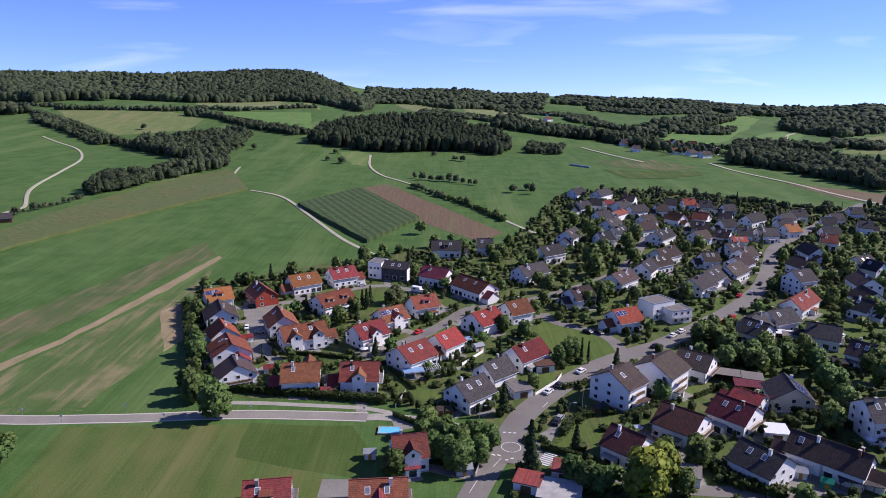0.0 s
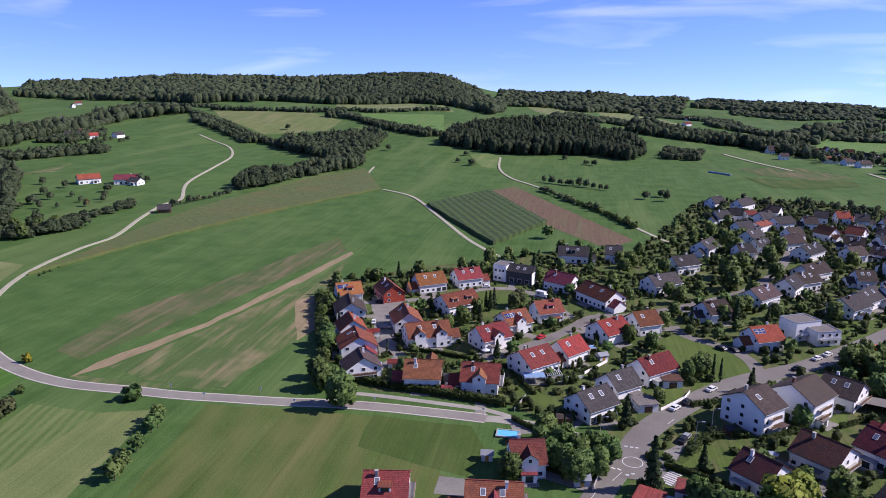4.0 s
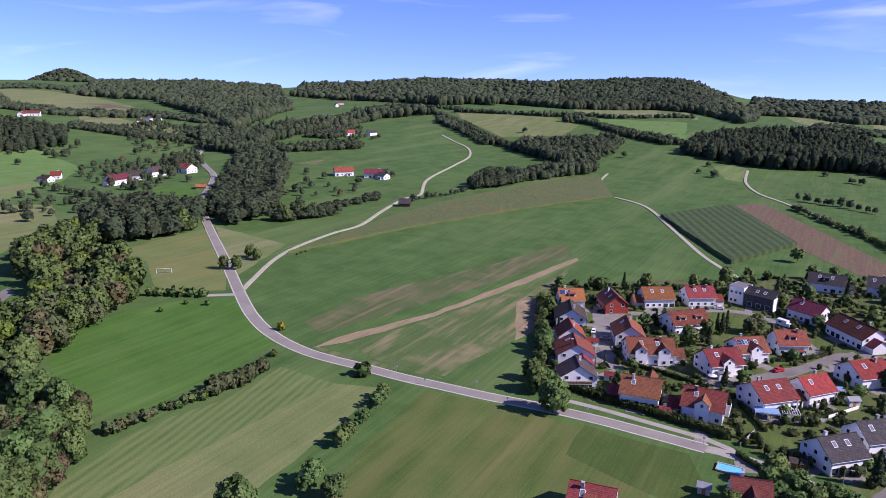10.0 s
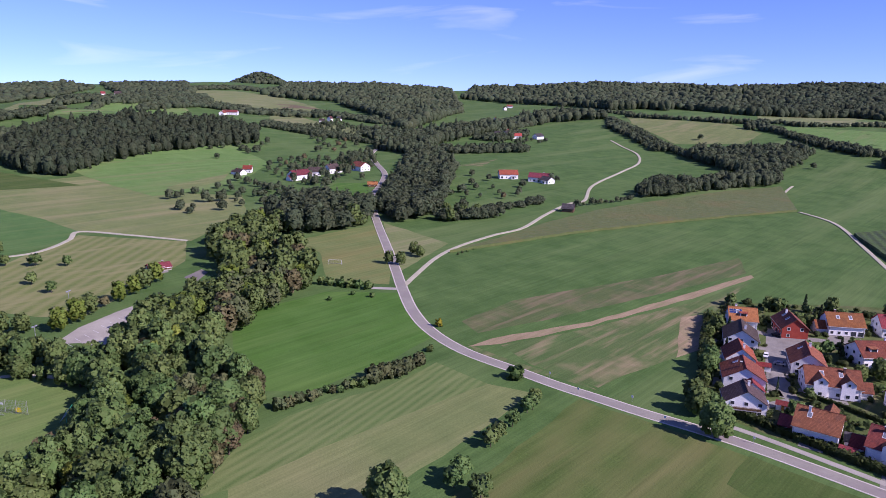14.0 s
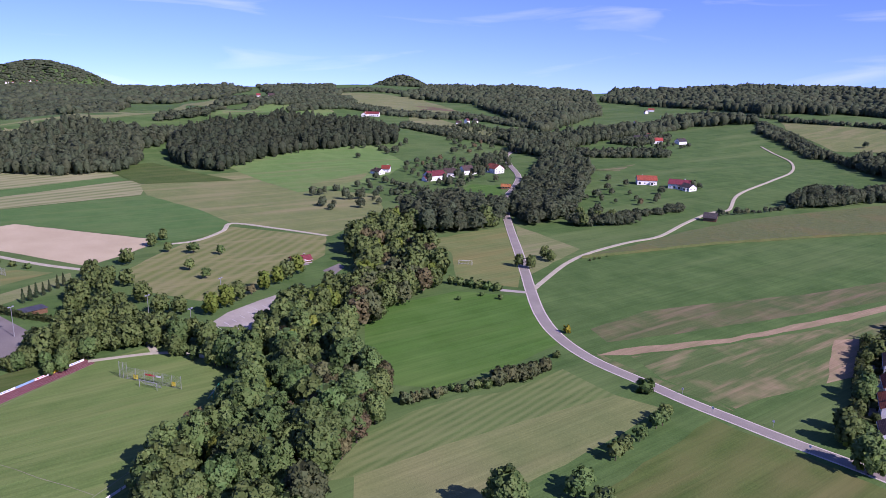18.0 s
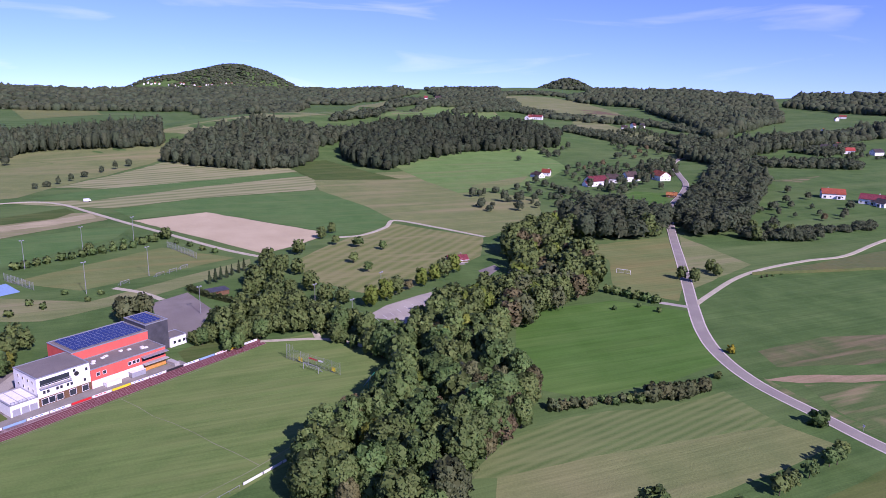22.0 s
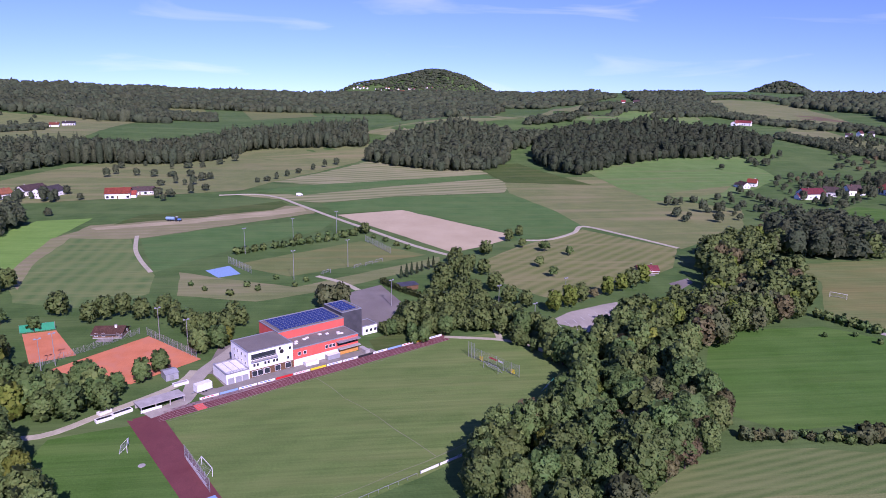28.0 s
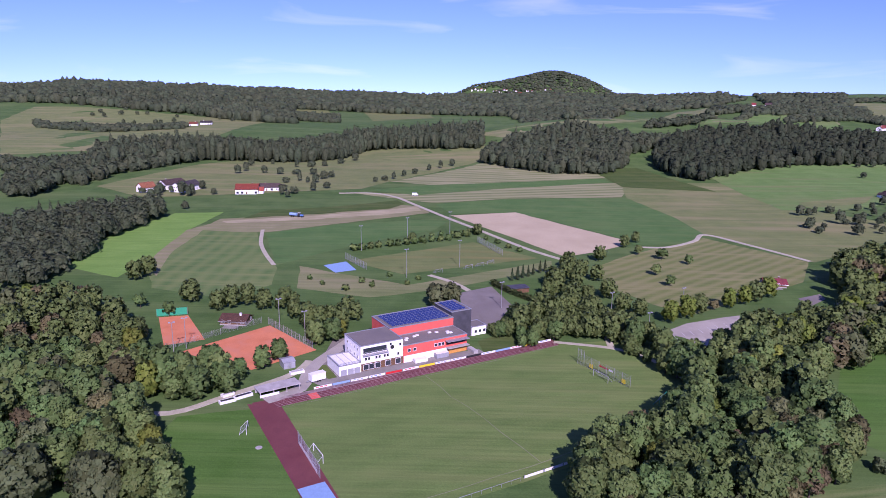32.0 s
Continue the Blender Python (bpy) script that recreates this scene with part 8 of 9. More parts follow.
far_house(-3952, 403, 16, ROOF_BROWN)
far_house(-3993, 422, 163, ROOF_BROWN)
far_house(-3992, 436, 22, ROOF_ORANGE)
far_house(-3978, 449, 17, ROOF_BROWN)
far_house(-3989, 465, 38, ROOF_RED)
far_house(-3962, 476, 75, ROOF_BROWN)
far_house(-3985, 494, 106, ROOF_RED)
far_house(-3962, 505, 11, ROOF_RED)
far_house(-3948, 517, 96, ROOF_ORANGE)
far_house(-3949, 532, 141, ROOF_ORANGE)
far_house(-3950, 546, 129, ROOF_ORANGE)
far_house(-3951, 561, 9, ROOF_ORANGE)
far_house(-4115, 64, 1, ROOF_RED)
far_house(-4118, 84, 27, ROOF_RED)
far_house(-4098, 100, 50, ROOF_BROWN)
far_house(-4098, 119, 74, ROOF_ORANGE)
far_house(-4085, 138, 39, ROOF_RED)
far_house(-3992, 800, 86, ROOF_ORANGE)
far_house(-4001, 833, 92, ROOF_ORANGE)
far_house(-4041, 870, 96, ROOF_BROWN)
marker_post(-111.1, 187.7)
marker_post(-81.6, 189.1)
marker_post(-125.0, 191.8)
marker_post(-95.5, 194.9)
marker_post(-57.6, 195.3)
marker_post(-23.3, 194.5)
barn(-294.2, 463.6, 25)
for i in range(16):
    silage_bale(141.0 + i * 1.141, 784.0 + i * -1.261, -47)
modern_house(-34.4, 338.8, -18)
roundabout(19.3, 175.5)
pool(-14.8, 183.9)
zebra(28.3, 169.5, -31)
road_dash(18.1, 183.7, 2, 0.9, 0.5)
road_dash(19.6, 183.5, 2, 0.9, 0.5)
road_dash(21.0, 183.4, 2, 0.9, 0.5)
road_dash(14.1, 171.4, -38, 1.2, 0.5)
road_dash(15.6, 171.1, -38, 1.2, 0.5)
road_dash(17.5, 168.8, 6, 0.9, 0.5)
road_dash(19.0, 169.6, 6, 0.9, 0.5)
road_dash(8.1, 156.3, 68, 6, 0.15)
road_dash(14.9, 167.6, 60, 5, 0.15)
road_dash(32.2, 201.2, 57, 4, 0.15)
low_wall(30.1, 208.1, 38.4, 218.1, 1.0, WHITE_WALL, "low white garden wall along the street")
low_wall(38.4, 218.1, 40.7, 223.1, 1.0, WHITE_WALL, "low white garden wall along the street")
low_wall(7.1, 231.2, 15.2, 243.7, 1.1, WHITE_WALL, "white picket fence round a garden")
low_wall(1.5, 225.7, 6.5, 227.9, 1.1, WHITE_WALL, "white balustrade round a terrace")
low_wall(-14.2, 198.8, -11.6, 208.9, 1.2, CONCRETE, "pale concrete wall beside the steps")
low_wall(84.1, 196.4, 86.9, 190.5, 0.9, WHITE_WALL, "low white garden wall by a house")
low_wall(91.3, 183.3, 93.8, 178.2, 1.0, CONCRETE, "concrete wall round a yard")
low_wall(8.6, 159.9, 11.0, 170.3, 1.1, CONCRETE, "low concrete wall at the crossing")
pergola(-9.6, 221.2, 14, 7, 4, FRAME, 1)
pergola(-3.3, 224.6, 14, 5, 4, FRAME, 0)
pergola(-64.8, 218.6, 20, 6, 4, FRAME, 1)
pergola(-20.7, 262.8, 0, 5, 3.5, WOOD_BROWN, 0)
pergola(8.5, 250.6, 20, 5, 3, FRAME, 1)
pergola(58.6, 182.1, -25, 4, 3, WOOD_BROWN, 0)
parasol(111.0, 202.9, P_ORANGE)
parasol(56.4, 183.9, P_WHITE)
parasol(-28.5, 241.4, P_WHITE)
parasol(-53.8, 249.3, P_WHITE)
parasol(119.9, 178.2, P_WHITE)
parasol(147.2, 238.9, P_WHITE)
parasol(-4.4, 227.9, P_WHITE)
camper(-12.0, 316.3, -30)
shed(0.6, 194.7, 10, 4, 3, WOOD_BROWN, ROOF_BROWN)
shed(13.4, 246.1, 30, 3.5, 3, P_WHITE, P_GREY)
shed(48.0, 196.9, 20, 3, 2.5, WOOD_BROWN, ROOF_DARK)
shed(5.8, 162.5, 10, 4, 3, GREY_WALL, P_GREY)
shed(37.2, 159.5, -20, 3.5, 3, GREY_WALL, ROOF_GREY)
shed(-19.0, 169.6, 5, 3, 2.5, P_WHITE, P_GREY)
shed(137.5, 236.0, -20, 5, 4, WOOD_BROWN, ROOF_DARK)
shed(141.4, 233.7, -20, 5, 4, WOOD_BROWN, ROOF_DARK)
shed(101.3, 253.8, -20, 5, 4, WOOD_BROWN, ROOF_BROWN)
shed(-36.4, 207.2, 5, 4, 3, WOOD_BROWN, ROOF_RED)
shed(-59.0, 224.6, 15, 4, 3, WHITE_WALL, ROOF_RED)
shed(-75.0, 252.7, 25, 5, 4, WHITE_WALL, ROOF_ORANGE)
shed(92.4, 162.3, -20, 3, 3, P_WHITE, P_GREY)
shed(96.6, 157.2, -30, 2.5, 2, P_GREEN, P_GREEN)
lean_to(99.5, 163.3, -27, 17, 4, P_WHITE, "long white sheet-roofed lean-to beside a terrace")
lean_to(100.5, 213.1, -15, 9, 6, ROOF_DEEP, "red-roofed carport beside a house")
lean_to(97.4, 221.7, -20, 9, 6, FLAT_ROOF, "grey flat carport beside a house")
lean_to(105.4, 158.4, -20, 10, 8, ROOF_DARK, "dark flat-roofed outbuilding beside the houses")
lean_to(28.8, 151.5, -15, 10, 9, CONCRETE, "pale flat roof of a low outbuilding")
lean_to(133.9, 261.0, -20, 7, 5, P_WHITE, "white carport beside a house")
lean_to(128.0, 196.5, -20, 6, 6, P_WHITE, "white flat-roofed garage beside a house")
road_dash(-269.8, 88.1, 6, 4.5, 0.14)
road_dash(-272.8, 92.4, 6, 4.5, 0.14)
road_dash(-274.8, 96.4, 6, 4.5, 0.14)
road_dash(-277.7, 100.8, 6, 4.5, 0.14)
road_dash(-280.6, 105.3, 6, 4.5, 0.14)
road_dash(-282.5, 109.4, 6, 4.5, 0.14)
road_dash(-285.2, 114.0, 6, 4.5, 0.14)
street_lamp(42.6, 195.7)
street_lamp(36.8, 186.6)
street_lamp(10.9, 184.3)
street_lamp(74.3, 225.9)
flat_house(91.0, 285.6, 12, 9, 7.5, 28)
flat_house(98.0, 280.9, 10, 8, 5.5, 20)
flat_house(123.3, 318.6, 9, 7, 3.0, 20)
garage(35.1, 228.6, 12, ROOF_DARKRED)
garage(25.1, 208.8, 20, FLAT_ROOF)
garage(31.9, 161.7, -15, ROOF_DEEP)
garage(62.6, 160.2, -20, FLAT_ROOF)
garage(21.8, 156.3, -20, ROOF_RED)
garage(103.8, 218.7, -18, FLAT_ROOF)
garage(135.7, 257.7, -25, FLAT_ROOF)
garage(95.1, 182.6, -10, P_WHITE)
garage(-35.6, 213.9, 12, ROOF_DARK)
garage(99.5, 166.2, -25, P_WHITE)
field("village_green", LAWN_BRIGHT, 4, [(31, 258), (40, 275), (49, 278), (59, 267), (66, 256), (66, 249), (62, 241), (51, 230), (43, 226), (41, 231)], "bright green lawn beside the main street")
field("village_lawn", LAWN, 2, [(-16, 202), (21, 284), (46, 308), (40, 418), (99, 596), (160, 629), (228, 606), (281, 543), (355, 557), (276, 363), (137, 159), (102, 143), (16, 141), (18, 168), (13, 193), (-4, 195)], "garden ground between the village houses")
field("village_lawn", LAWN, 2, [(-78, 205), (-107, 281), (-117, 321), (-95, 340), (-68, 363), (-39, 382), (5, 417), (40, 418), (46, 308), (21, 284), (-11, 202), (-39, 203)], "garden ground between the settlement houses")
field("plot", LAWN_BRIGHT, 5, [(-59, 313), (-38, 318), (-22, 315), (-16, 298), (-22, 283), (-35, 291)], "green lawn inside the ring lane")
field("plot", LAWN_BRIGHT, 5, [(30, 176), (37, 193), (44, 186), (35, 174)], "green garden lawn by the crossing")
field("plot", LAWN_BRIGHT, 5, [(160, 288), (174, 288), (173, 261), (156, 256)], "green garden lawn")
field("plot", LAWN_BRIGHT, 5, [(105, 298), (125, 319), (132, 310), (106, 279)], "green garden slope")
field("plot", PAVING, 5, [(-87, 292), (-78, 297), (-69, 290), (-69, 275), (-67, 256), (-59, 234), (-66, 234), (-74, 253)], "paved court between the houses")
field("plot", PAVING, 5, [(-27, 235), (-16, 246), (-20, 254), (-30, 247)], "paved forecourt")
field("plot", PAVING, 5, [(-11, 263), (-4, 271), (-2, 264), (-9, 254)], "paved forecourt")
field("plot", PAVING, 5, [(-68, 309), (-59, 313), (-52, 306), (-65, 293)], "paved drive beside a house")
field("plot", PAVING, 5, [(4, 284), (14, 299), (16, 288), (7, 273)], "paved drive beside a house")
field("plot", LAWN_BRIGHT, 5, [(30, 228), (40, 231), (38, 217), (30, 212)], "green garden lawn by the street")
field("plot", LAWN_BRIGHT, 5, [(82, 231), (87, 221), (84, 209), (74, 204)], "green garden lawn behind the flats")
field("plot", LAWN_BRIGHT, 5, [(41, 181), (49, 192), (52, 187), (42, 174)], "green sloping garden lawn")
field("plot", LAWN_BRIGHT, 5, [(-16, 225), (-6, 212), (1, 208), (-4, 202), (-15, 212)], "green garden lawn")
field("plot", PAVING, 5, [(-68, 234), (-59, 233), (-68, 256), (-73, 256)], "paved forecourt")
field("plot", PAVING, 5, [(-34, 243), (-28, 250), (-25, 243), (-29, 236)], "paved forecourt")
field("plot", GRAVEL, 5, [(93, 189), (101, 185), (93, 175), (88, 181)], "gravel yard between the houses")
field("plot", GRAVEL, 5, [(97, 166), (101, 161), (95, 153), (87, 156)], "bare earth building yard")
field("plot", PAVING, 5, [(28, 183), (37, 192), (39, 186), (32, 177)], "paved parking bay")
field("plot", PAVING, 5, [(143, 267), (148, 261), (139, 246), (133, 252)], "paved yard")
field("plot", PAVING, 5, [(-30, 159), (-17, 159), (-16, 151), (-30, 151)], "paved yard between the houses")
field("plot", PAVING, 5, [(-15, 191), (-10, 194), (-8, 186), (-13, 184)], "paved pool terrace")


# ---- trees, hedges, gardens ----
STREAM = [BROAD[0], TALL[0], BROWN_TREE[0], BROAD[1], GREY_TREE, TALL[1], BROAD[2], LIGHT_TREE, BROAD[3], BROAD[0], TALL[0], BROAD[1]]
AUTUMN = [BROWN_TREE[0], BROWN_TREE[1], BROAD[1], BROWN_TREE[0]]
YELLOWING = [LIGHT_TREE, FRUIT_BROWN, LIGHT_TREE, BROAD[0]]


def pick(kinds):
    return kinds if isinstance(kinds, tuple) else kinds[int(rng.integers(len(kinds)))]


def plants(points, kinds, scale, group="", label=""):
    for x, y in points:
        plant(pick(kinds), x, y, scale * rng.uniform(0.88, 1.14), group, label)


def grove(poly, kinds, space, group, lo=0.7, hi=1.15):
    for x, y in zip(*scatter(poly, space)):
        plant(pick(kinds), x, y, rng.uniform(lo, hi), group)


def belt(line, widths, kinds, space, group):
    """Trees on both banks of a line whose strip changes its width."""
    pts = smooth_line(line, 6.0)
    cum = np.cumsum([0] + [math.dist(a, b) for a, b in zip(line, line[1:])])
    total = 0.0
    left, right = [], []
    for i, p in enumerate(pts):
        d = (pts[min(i + 1, len(pts) - 1)] - pts[max(i - 1, 0)]).normalized()
        total += (p - pts[i - 1]).length if i else 0
        w = float(np.interp(total, cum, widths)) / 2
        left.append((p.x - d.y * w, p.y + d.x * w))
        right.append((p.x + d.y * w, p.y - d.x * w))
    grove(left + right[::-1], kinds, space, group, 0.62, 1.08)


def orchard(poly, space, group):
    for x, y in zip(*scatter(poly, space, 0.35)):
        plant(FRUIT_BROWN if rng.uniform() < 0.08 else pick(FRUIT), x, y, rng.uniform(0.8, 1.25), group)


def bush_row(line, step, lo, hi, group):
    """Bushes of uneven size along a line."""
    for p in smooth_line(line, step):
        plant(pick(BUSH + GREY_BUSH[:1]), p.x + rng.uniform(-1, 1), p.y + rng.uniform(-1, 1), rng.uniform(lo, hi), group)


def hedge(line, h, w, label):
    """A clipped run of dense foliage on a dark core."""
    pts = smooth_line(line, 1.2)
    x, y = np.array([p.x for p in pts]), np.array([p.y for p in pts])
    n = 16
    centres = np.repeat(np.stack([x, y, height(x, y)], 1), n, 0)
    m = len(centres)
    off = rng.uniform(-1, 1, (m, 3)) * np.array([w / 2, w / 2, 1])
    side = rng.uniform(size=m) < 0.5
    off[:, 2] = np.where(side, h * rng.uniform(0.05, 1.0, m), h * rng.uniform(0.9, 1.06, m))
    off[side, :2] *= 0.95 / np.maximum(0.2, np.abs(off[side, :2]).max(1) / (w / 2))[:, None]
    v, q = leaf_quads(centres + off, max(0.35, w * 0.2), np.where(side[:, None], off * (1, 1, 0), off * (0.2, 0.2, 0) + (0, 0, 1.0)))
    ob = empty("hedge", Matrix.Translation((line[0][0], line[0][1], float(height(*line[0])))), label, "hedge")
    v = v - np.array([line[0][0], line[0][1], float(height(*line[0]))])
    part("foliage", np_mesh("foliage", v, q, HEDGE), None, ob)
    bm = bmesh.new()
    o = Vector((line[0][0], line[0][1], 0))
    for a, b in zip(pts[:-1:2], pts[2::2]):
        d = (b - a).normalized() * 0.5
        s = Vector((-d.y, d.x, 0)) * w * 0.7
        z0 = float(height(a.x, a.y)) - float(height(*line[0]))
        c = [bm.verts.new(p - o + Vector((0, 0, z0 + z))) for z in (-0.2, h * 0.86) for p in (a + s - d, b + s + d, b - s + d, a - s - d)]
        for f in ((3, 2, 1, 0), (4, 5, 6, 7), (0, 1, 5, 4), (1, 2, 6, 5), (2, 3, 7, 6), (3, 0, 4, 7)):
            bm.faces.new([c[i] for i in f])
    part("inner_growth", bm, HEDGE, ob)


def roomy(x, y, house_gap=1.5, road_gap=1.0):
    for hx, hy, r in HOUSES:
        if (x - hx) ** 2 + (y - hy) ** 2 < (r + house_gap) ** 2:
            return False
    for pts, w in ROADS:
        if np.min((pts[:, 0] - x) ** 2 + (pts[:, 1] - y) ** 2) < (w / 2 + road_gap) ** 2:
            return False
    return True


OPEN = []


def driveways():
    """A paved way from each nearer house to its street."""
    lanes = [(p, w) for p, w in ROADS if w >= 4 and len(p) < 110]
    for x, y, r in list(HOUSES):
        if math.hypot(x, y) > 430 or r < 4:
            continue
        best = None
        for pts, w in lanes:
            d = np.hypot(pts[:, 0] - x, pts[:, 1] - y)
            i = int(d.argmin())
            if best is None or d[i] - w / 2 < best[0]:
                best = (d[i] - w / 2, pts[i])
        gap, p = best
        if not r * 0.5 < gap < 34 or math.hypot(x, y) < 120:
            continue
        to = Vector((p[0] - x, p[1] - y))
        length = to.length
        to.normalize()
        a, b = Vector((x, y)) + to * (r * 0.55), Vector((x, y)) + to * length
        if any((hx, hy) != (x, y) and min((a.lerp(b, k) - Vector((hx, hy))).length for k in (0.2, 0.5, 0.8)) < hr * 0.75 for hx, hy, hr in HOUSES):
            continue
        ribbon("driveway", rng.uniform(2.6, 4.2), PAVING, [tuple(a), tuple(a.lerp(b, 0.5)), tuple(b)], "paved driveway from a house to the street", 5)



def gardens(poly, space, tall, dense):
    """Garden growth between the houses: small trees, and one mass of shrubs."""
    x, y = scatter(poly, space, 0.48)

    def wild(px, py):
        return noise.noise((px * 0.055, py * 0.055, 4)) > dense and not any(inside(px, py, o) for o in OPEN)

    ok = [i for i in range(len(x)) if roomy(x[i], y[i]) and wild(x[i], y[i])]
    shrubs = []
    for i in ok:
        k = rng.uniform()
        r = math.hypot(x[i], y[i])
        if k < (0.22 if r < 330 else 0.26):
            plant(pick(BROAD + FRUIT if k < 0.12 else FRUIT), x[i], y[i], rng.uniform(0.4, 0.68) if k < 0.12 else rng.uniform(0.7, 1.1), "garden trees")
        elif k < 0.29:
            plant(SPRUCE[0] if k < 0.275 else CYPRESS, x[i], y[i], rng.uniform(0.45, 0.7), "garden conifers")
        else:
            shrubs.append((x[i], y[i]))
    x2, y2 = scatter(poly, space * 0.55, 0.48)
    shrubs += [(a, b) for a, b in zip(x2, y2) if rng.uniform() < 0.6 and roomy(a, b, -0.6, 0.5) and wild(a, b)]
    sx, sy = np.array(shrubs).T
    v, f = canopy(sx, sy, tall * rng.uniform(0.45, 1.7, len(sx)), 0.8 + 0.95 * tall * rng.uniform(0.5, 1.6, len(sx)), 22, fine=False)
    tagged(new("shrubbery", soft(np_mesh("shrubbery", v, f, HEDGE))), "dense mixed green garden shrubs between the houses", "shrubs", "", "stuff")


# ---- cars ----
def car_meshes(col):
    body = bmesh.new()
    prof = ((-2.1, 0.35), (-2.15, 0.7), (-1.9, 0.95), (-1.35, 1.0), (-0.85, 1.42), (0.9, 1.45), (1.55, 1.0), (2.05, 0.92), (2.15, 0.6), (2.1, 0.35))
    rows = []
    for yy, k in ((-0.86, 1), (-0.80, 1.03), (0.80, 1.03), (0.86, 1)):
        rows.append([body.verts.new((x, yy * (0.86 if z > 1.1 else 1), 0.35 + (z - 0.35) * k)) for x, z in prof])
    for a, b in zip(rows, rows[1:]):
        for i in range(len(prof) - 1):
            body.faces.new((a[i], a[i + 1], b[i + 1], b[i]))
    body.faces.new(rows[0])
    body.faces.new(rows[-1][::-1])
    glass = bmesh.new()
    for pts in (((1.5, 1.05), (0.95, 1.44), 1), ((-1.3, 1.05), (-0.9, 1.42), -1)):
        (x0, z0), (x1, z1), s = pts
        v = [glass.verts.new((x + 0.03 * s, y, z + 0.03)) for x, z, w in ((x0, z0, 0.72), (x1, z1, 0.64)) for y in (-w, w)]
        glass.faces.new((v[0], v[1], v[3], v[2]))
    for s in (-1, 1):
        v = [glass.verts.new((x, s * y, z)) for x, y, z in ((-1.2, 0.885, 1.06), (1.35, 0.885, 1.06), (0.85, 0.79, 1.38), (-0.8, 0.79, 1.38))]
        glass.faces.new(v)
    wheel = cyl(bmesh.new(), (0, -0.1, 0), (0, 0.1, 0), 0.32, None, 12)
    return done(body, "body", col), done(glass, "glazing", GLASS), done(wheel, "wheel", RUBBER)


def cars(points, col):
    meshes = car_meshes(col)
    for x, y in points:
        yaw, best = 0.0, 1e9
        for pts, w in ROADS:
            d = (pts[:, 0] - x) ** 2 + (pts[:, 1] - y) ** 2
            i = int(d.argmin())
            if d[i] < best:
                best, j = d[i], min(i + 1, len(pts) - 1)
                e = pts[j] - pts[max(j - 2, 0)]
                yaw = math.atan2(e[1], e[0])
        ob = empty("car", Matrix.Translation((x, y, 0.09)) @ Matrix.Rotation(yaw, 4, "Z"), "%s hatchback car standing by the village street" % col.name.split("_")[0], "car", "cars in the village")
        for name, me in zip(("body", "glazing"), meshes):
            part(name, me, None, ob)
        for wx in (-1.3, 1.35):
            for wy in (-0.78, 0.78):
                part("wheel", meshes[2], None, ob).location = (wx, wy, 0.32)


# trees along the stream
belt([(-142, 40), (-156, 55), (-172, 76), (-192, 92), (-224, 102), (-247, 123), (-268, 153), (-287, 186), (-329, 209), (-359, 212), (-391, 259), (-383, 297), (-367, 318)], [42, 44, 46, 40, 34, 34, 36, 44, 40, 26, 28, 28, 22], STREAM, 7.1, "trees along the stream")
grove([(-166, 65), (-177, 84), (-187, 105), (-187, 114), (-171, 108), (-165, 91), (-154, 73)], AUTUMN, 9, "trees along the stream", 0.7, 0.95)
grove([(-144, -123), (-142, -63), (-154, -70), (-182, -87), (-193, -101), (-208, -124), (-225, -147), (-231, -179)], STREAM, 8.5, "trees beside the sports ground", 0.8, 1.1)
grove([(-196, -161), (-198, -124), (-194, -102), (-203, -93), (-226, -101), (-251, -118), (-283, -147), (-300, -176), (-301, -234)], STREAM, 9.5, "trees beside the sports ground", 0.7, 1.0)
grove([(-199, -91), (-202, -84), (-213, -68), (-221, -72), (-226, -84), (-220, -93), (-212, -96)], BROAD, 7, "trees by the tennis courts", 0.55, 0.85)
plants([(-230, -68), (-238, -64)], BROAD, 0.68, "trees by the tennis courts")
plants([(-254, -54), (-258, -48), (-271, -47), (-295, -85), (-301, -94), (-297, -100), (-293, -105), (-284, -69), (-277, -62), (-304, -121), (-338, -162), (-346, -159)], BROAD, 0.7, "trees behind the clubhouse")
plants([(-303, -9), (-307, -2)], GREY_TREE, 0.8, "", "large pale grey green tree behind the hall")
plants([(-262, -46)], LIGHT_TREE, 0.7, "")
grove([(-265, 19), (-263, 34), (-267, 57), (-287, 64), (-311, 63), (-337, 48), (-328, 41), (-306, 49), (-293, 23)], BROAD, 8.5, "trees by the car park", 0.5, 0.8)
grove([(-261, 61), (-245, 78), (-226, 82), (-241, 91), (-253, 84), (-266, 80), (-274, 65), (-295, 62)], BROAD, 9, "trees by the car park", 0.6, 0.85)
plants([(-288, 91), (-294, 100), (-301, 108), (-306, 116), (-310, 124), (-315, 133), (-320, 140), (-327, 149)], YELLOWING, 0.72, "trees lining the car park")
grove([(-328, 41), (-333, 56), (-349, 72), (-382, 73), (-369, 55)], BROAD, 9, "trees by the orchard", 0.45, 0.7)
plants([(-392, 81), (-441, 113), (-428, 103), (-382, 63)], BROAD, 0.6, "trees at the orchard edge")
plants([(-398, 118), (-387, 130), (-363, 105), (-343, 107), (-408, 107)], FRUIT, 1.0, "fruit trees on the orchard meadow")
plants([(-348, 28), (-350, 31), (-354, 34), (-356, 37), (-360, 40), (-364, 44), (-367, 47)], SPRUCE, 0.42, "young spruces by the training pitch")
plants([(-413, -58), (-417, -53), (-418, -49), (-423, -42), (-427, -37), (-430, -32), (-434, -27), (-439, -22), (-448, -17), (-452, -11), (-456, -4), (-459, 2), (-463, 7), (-459, 14), (-442, 18), (-432, 25), (-420, 31), (-411, 37)], BUSH, 1.0, "bushes behind the training pitch")
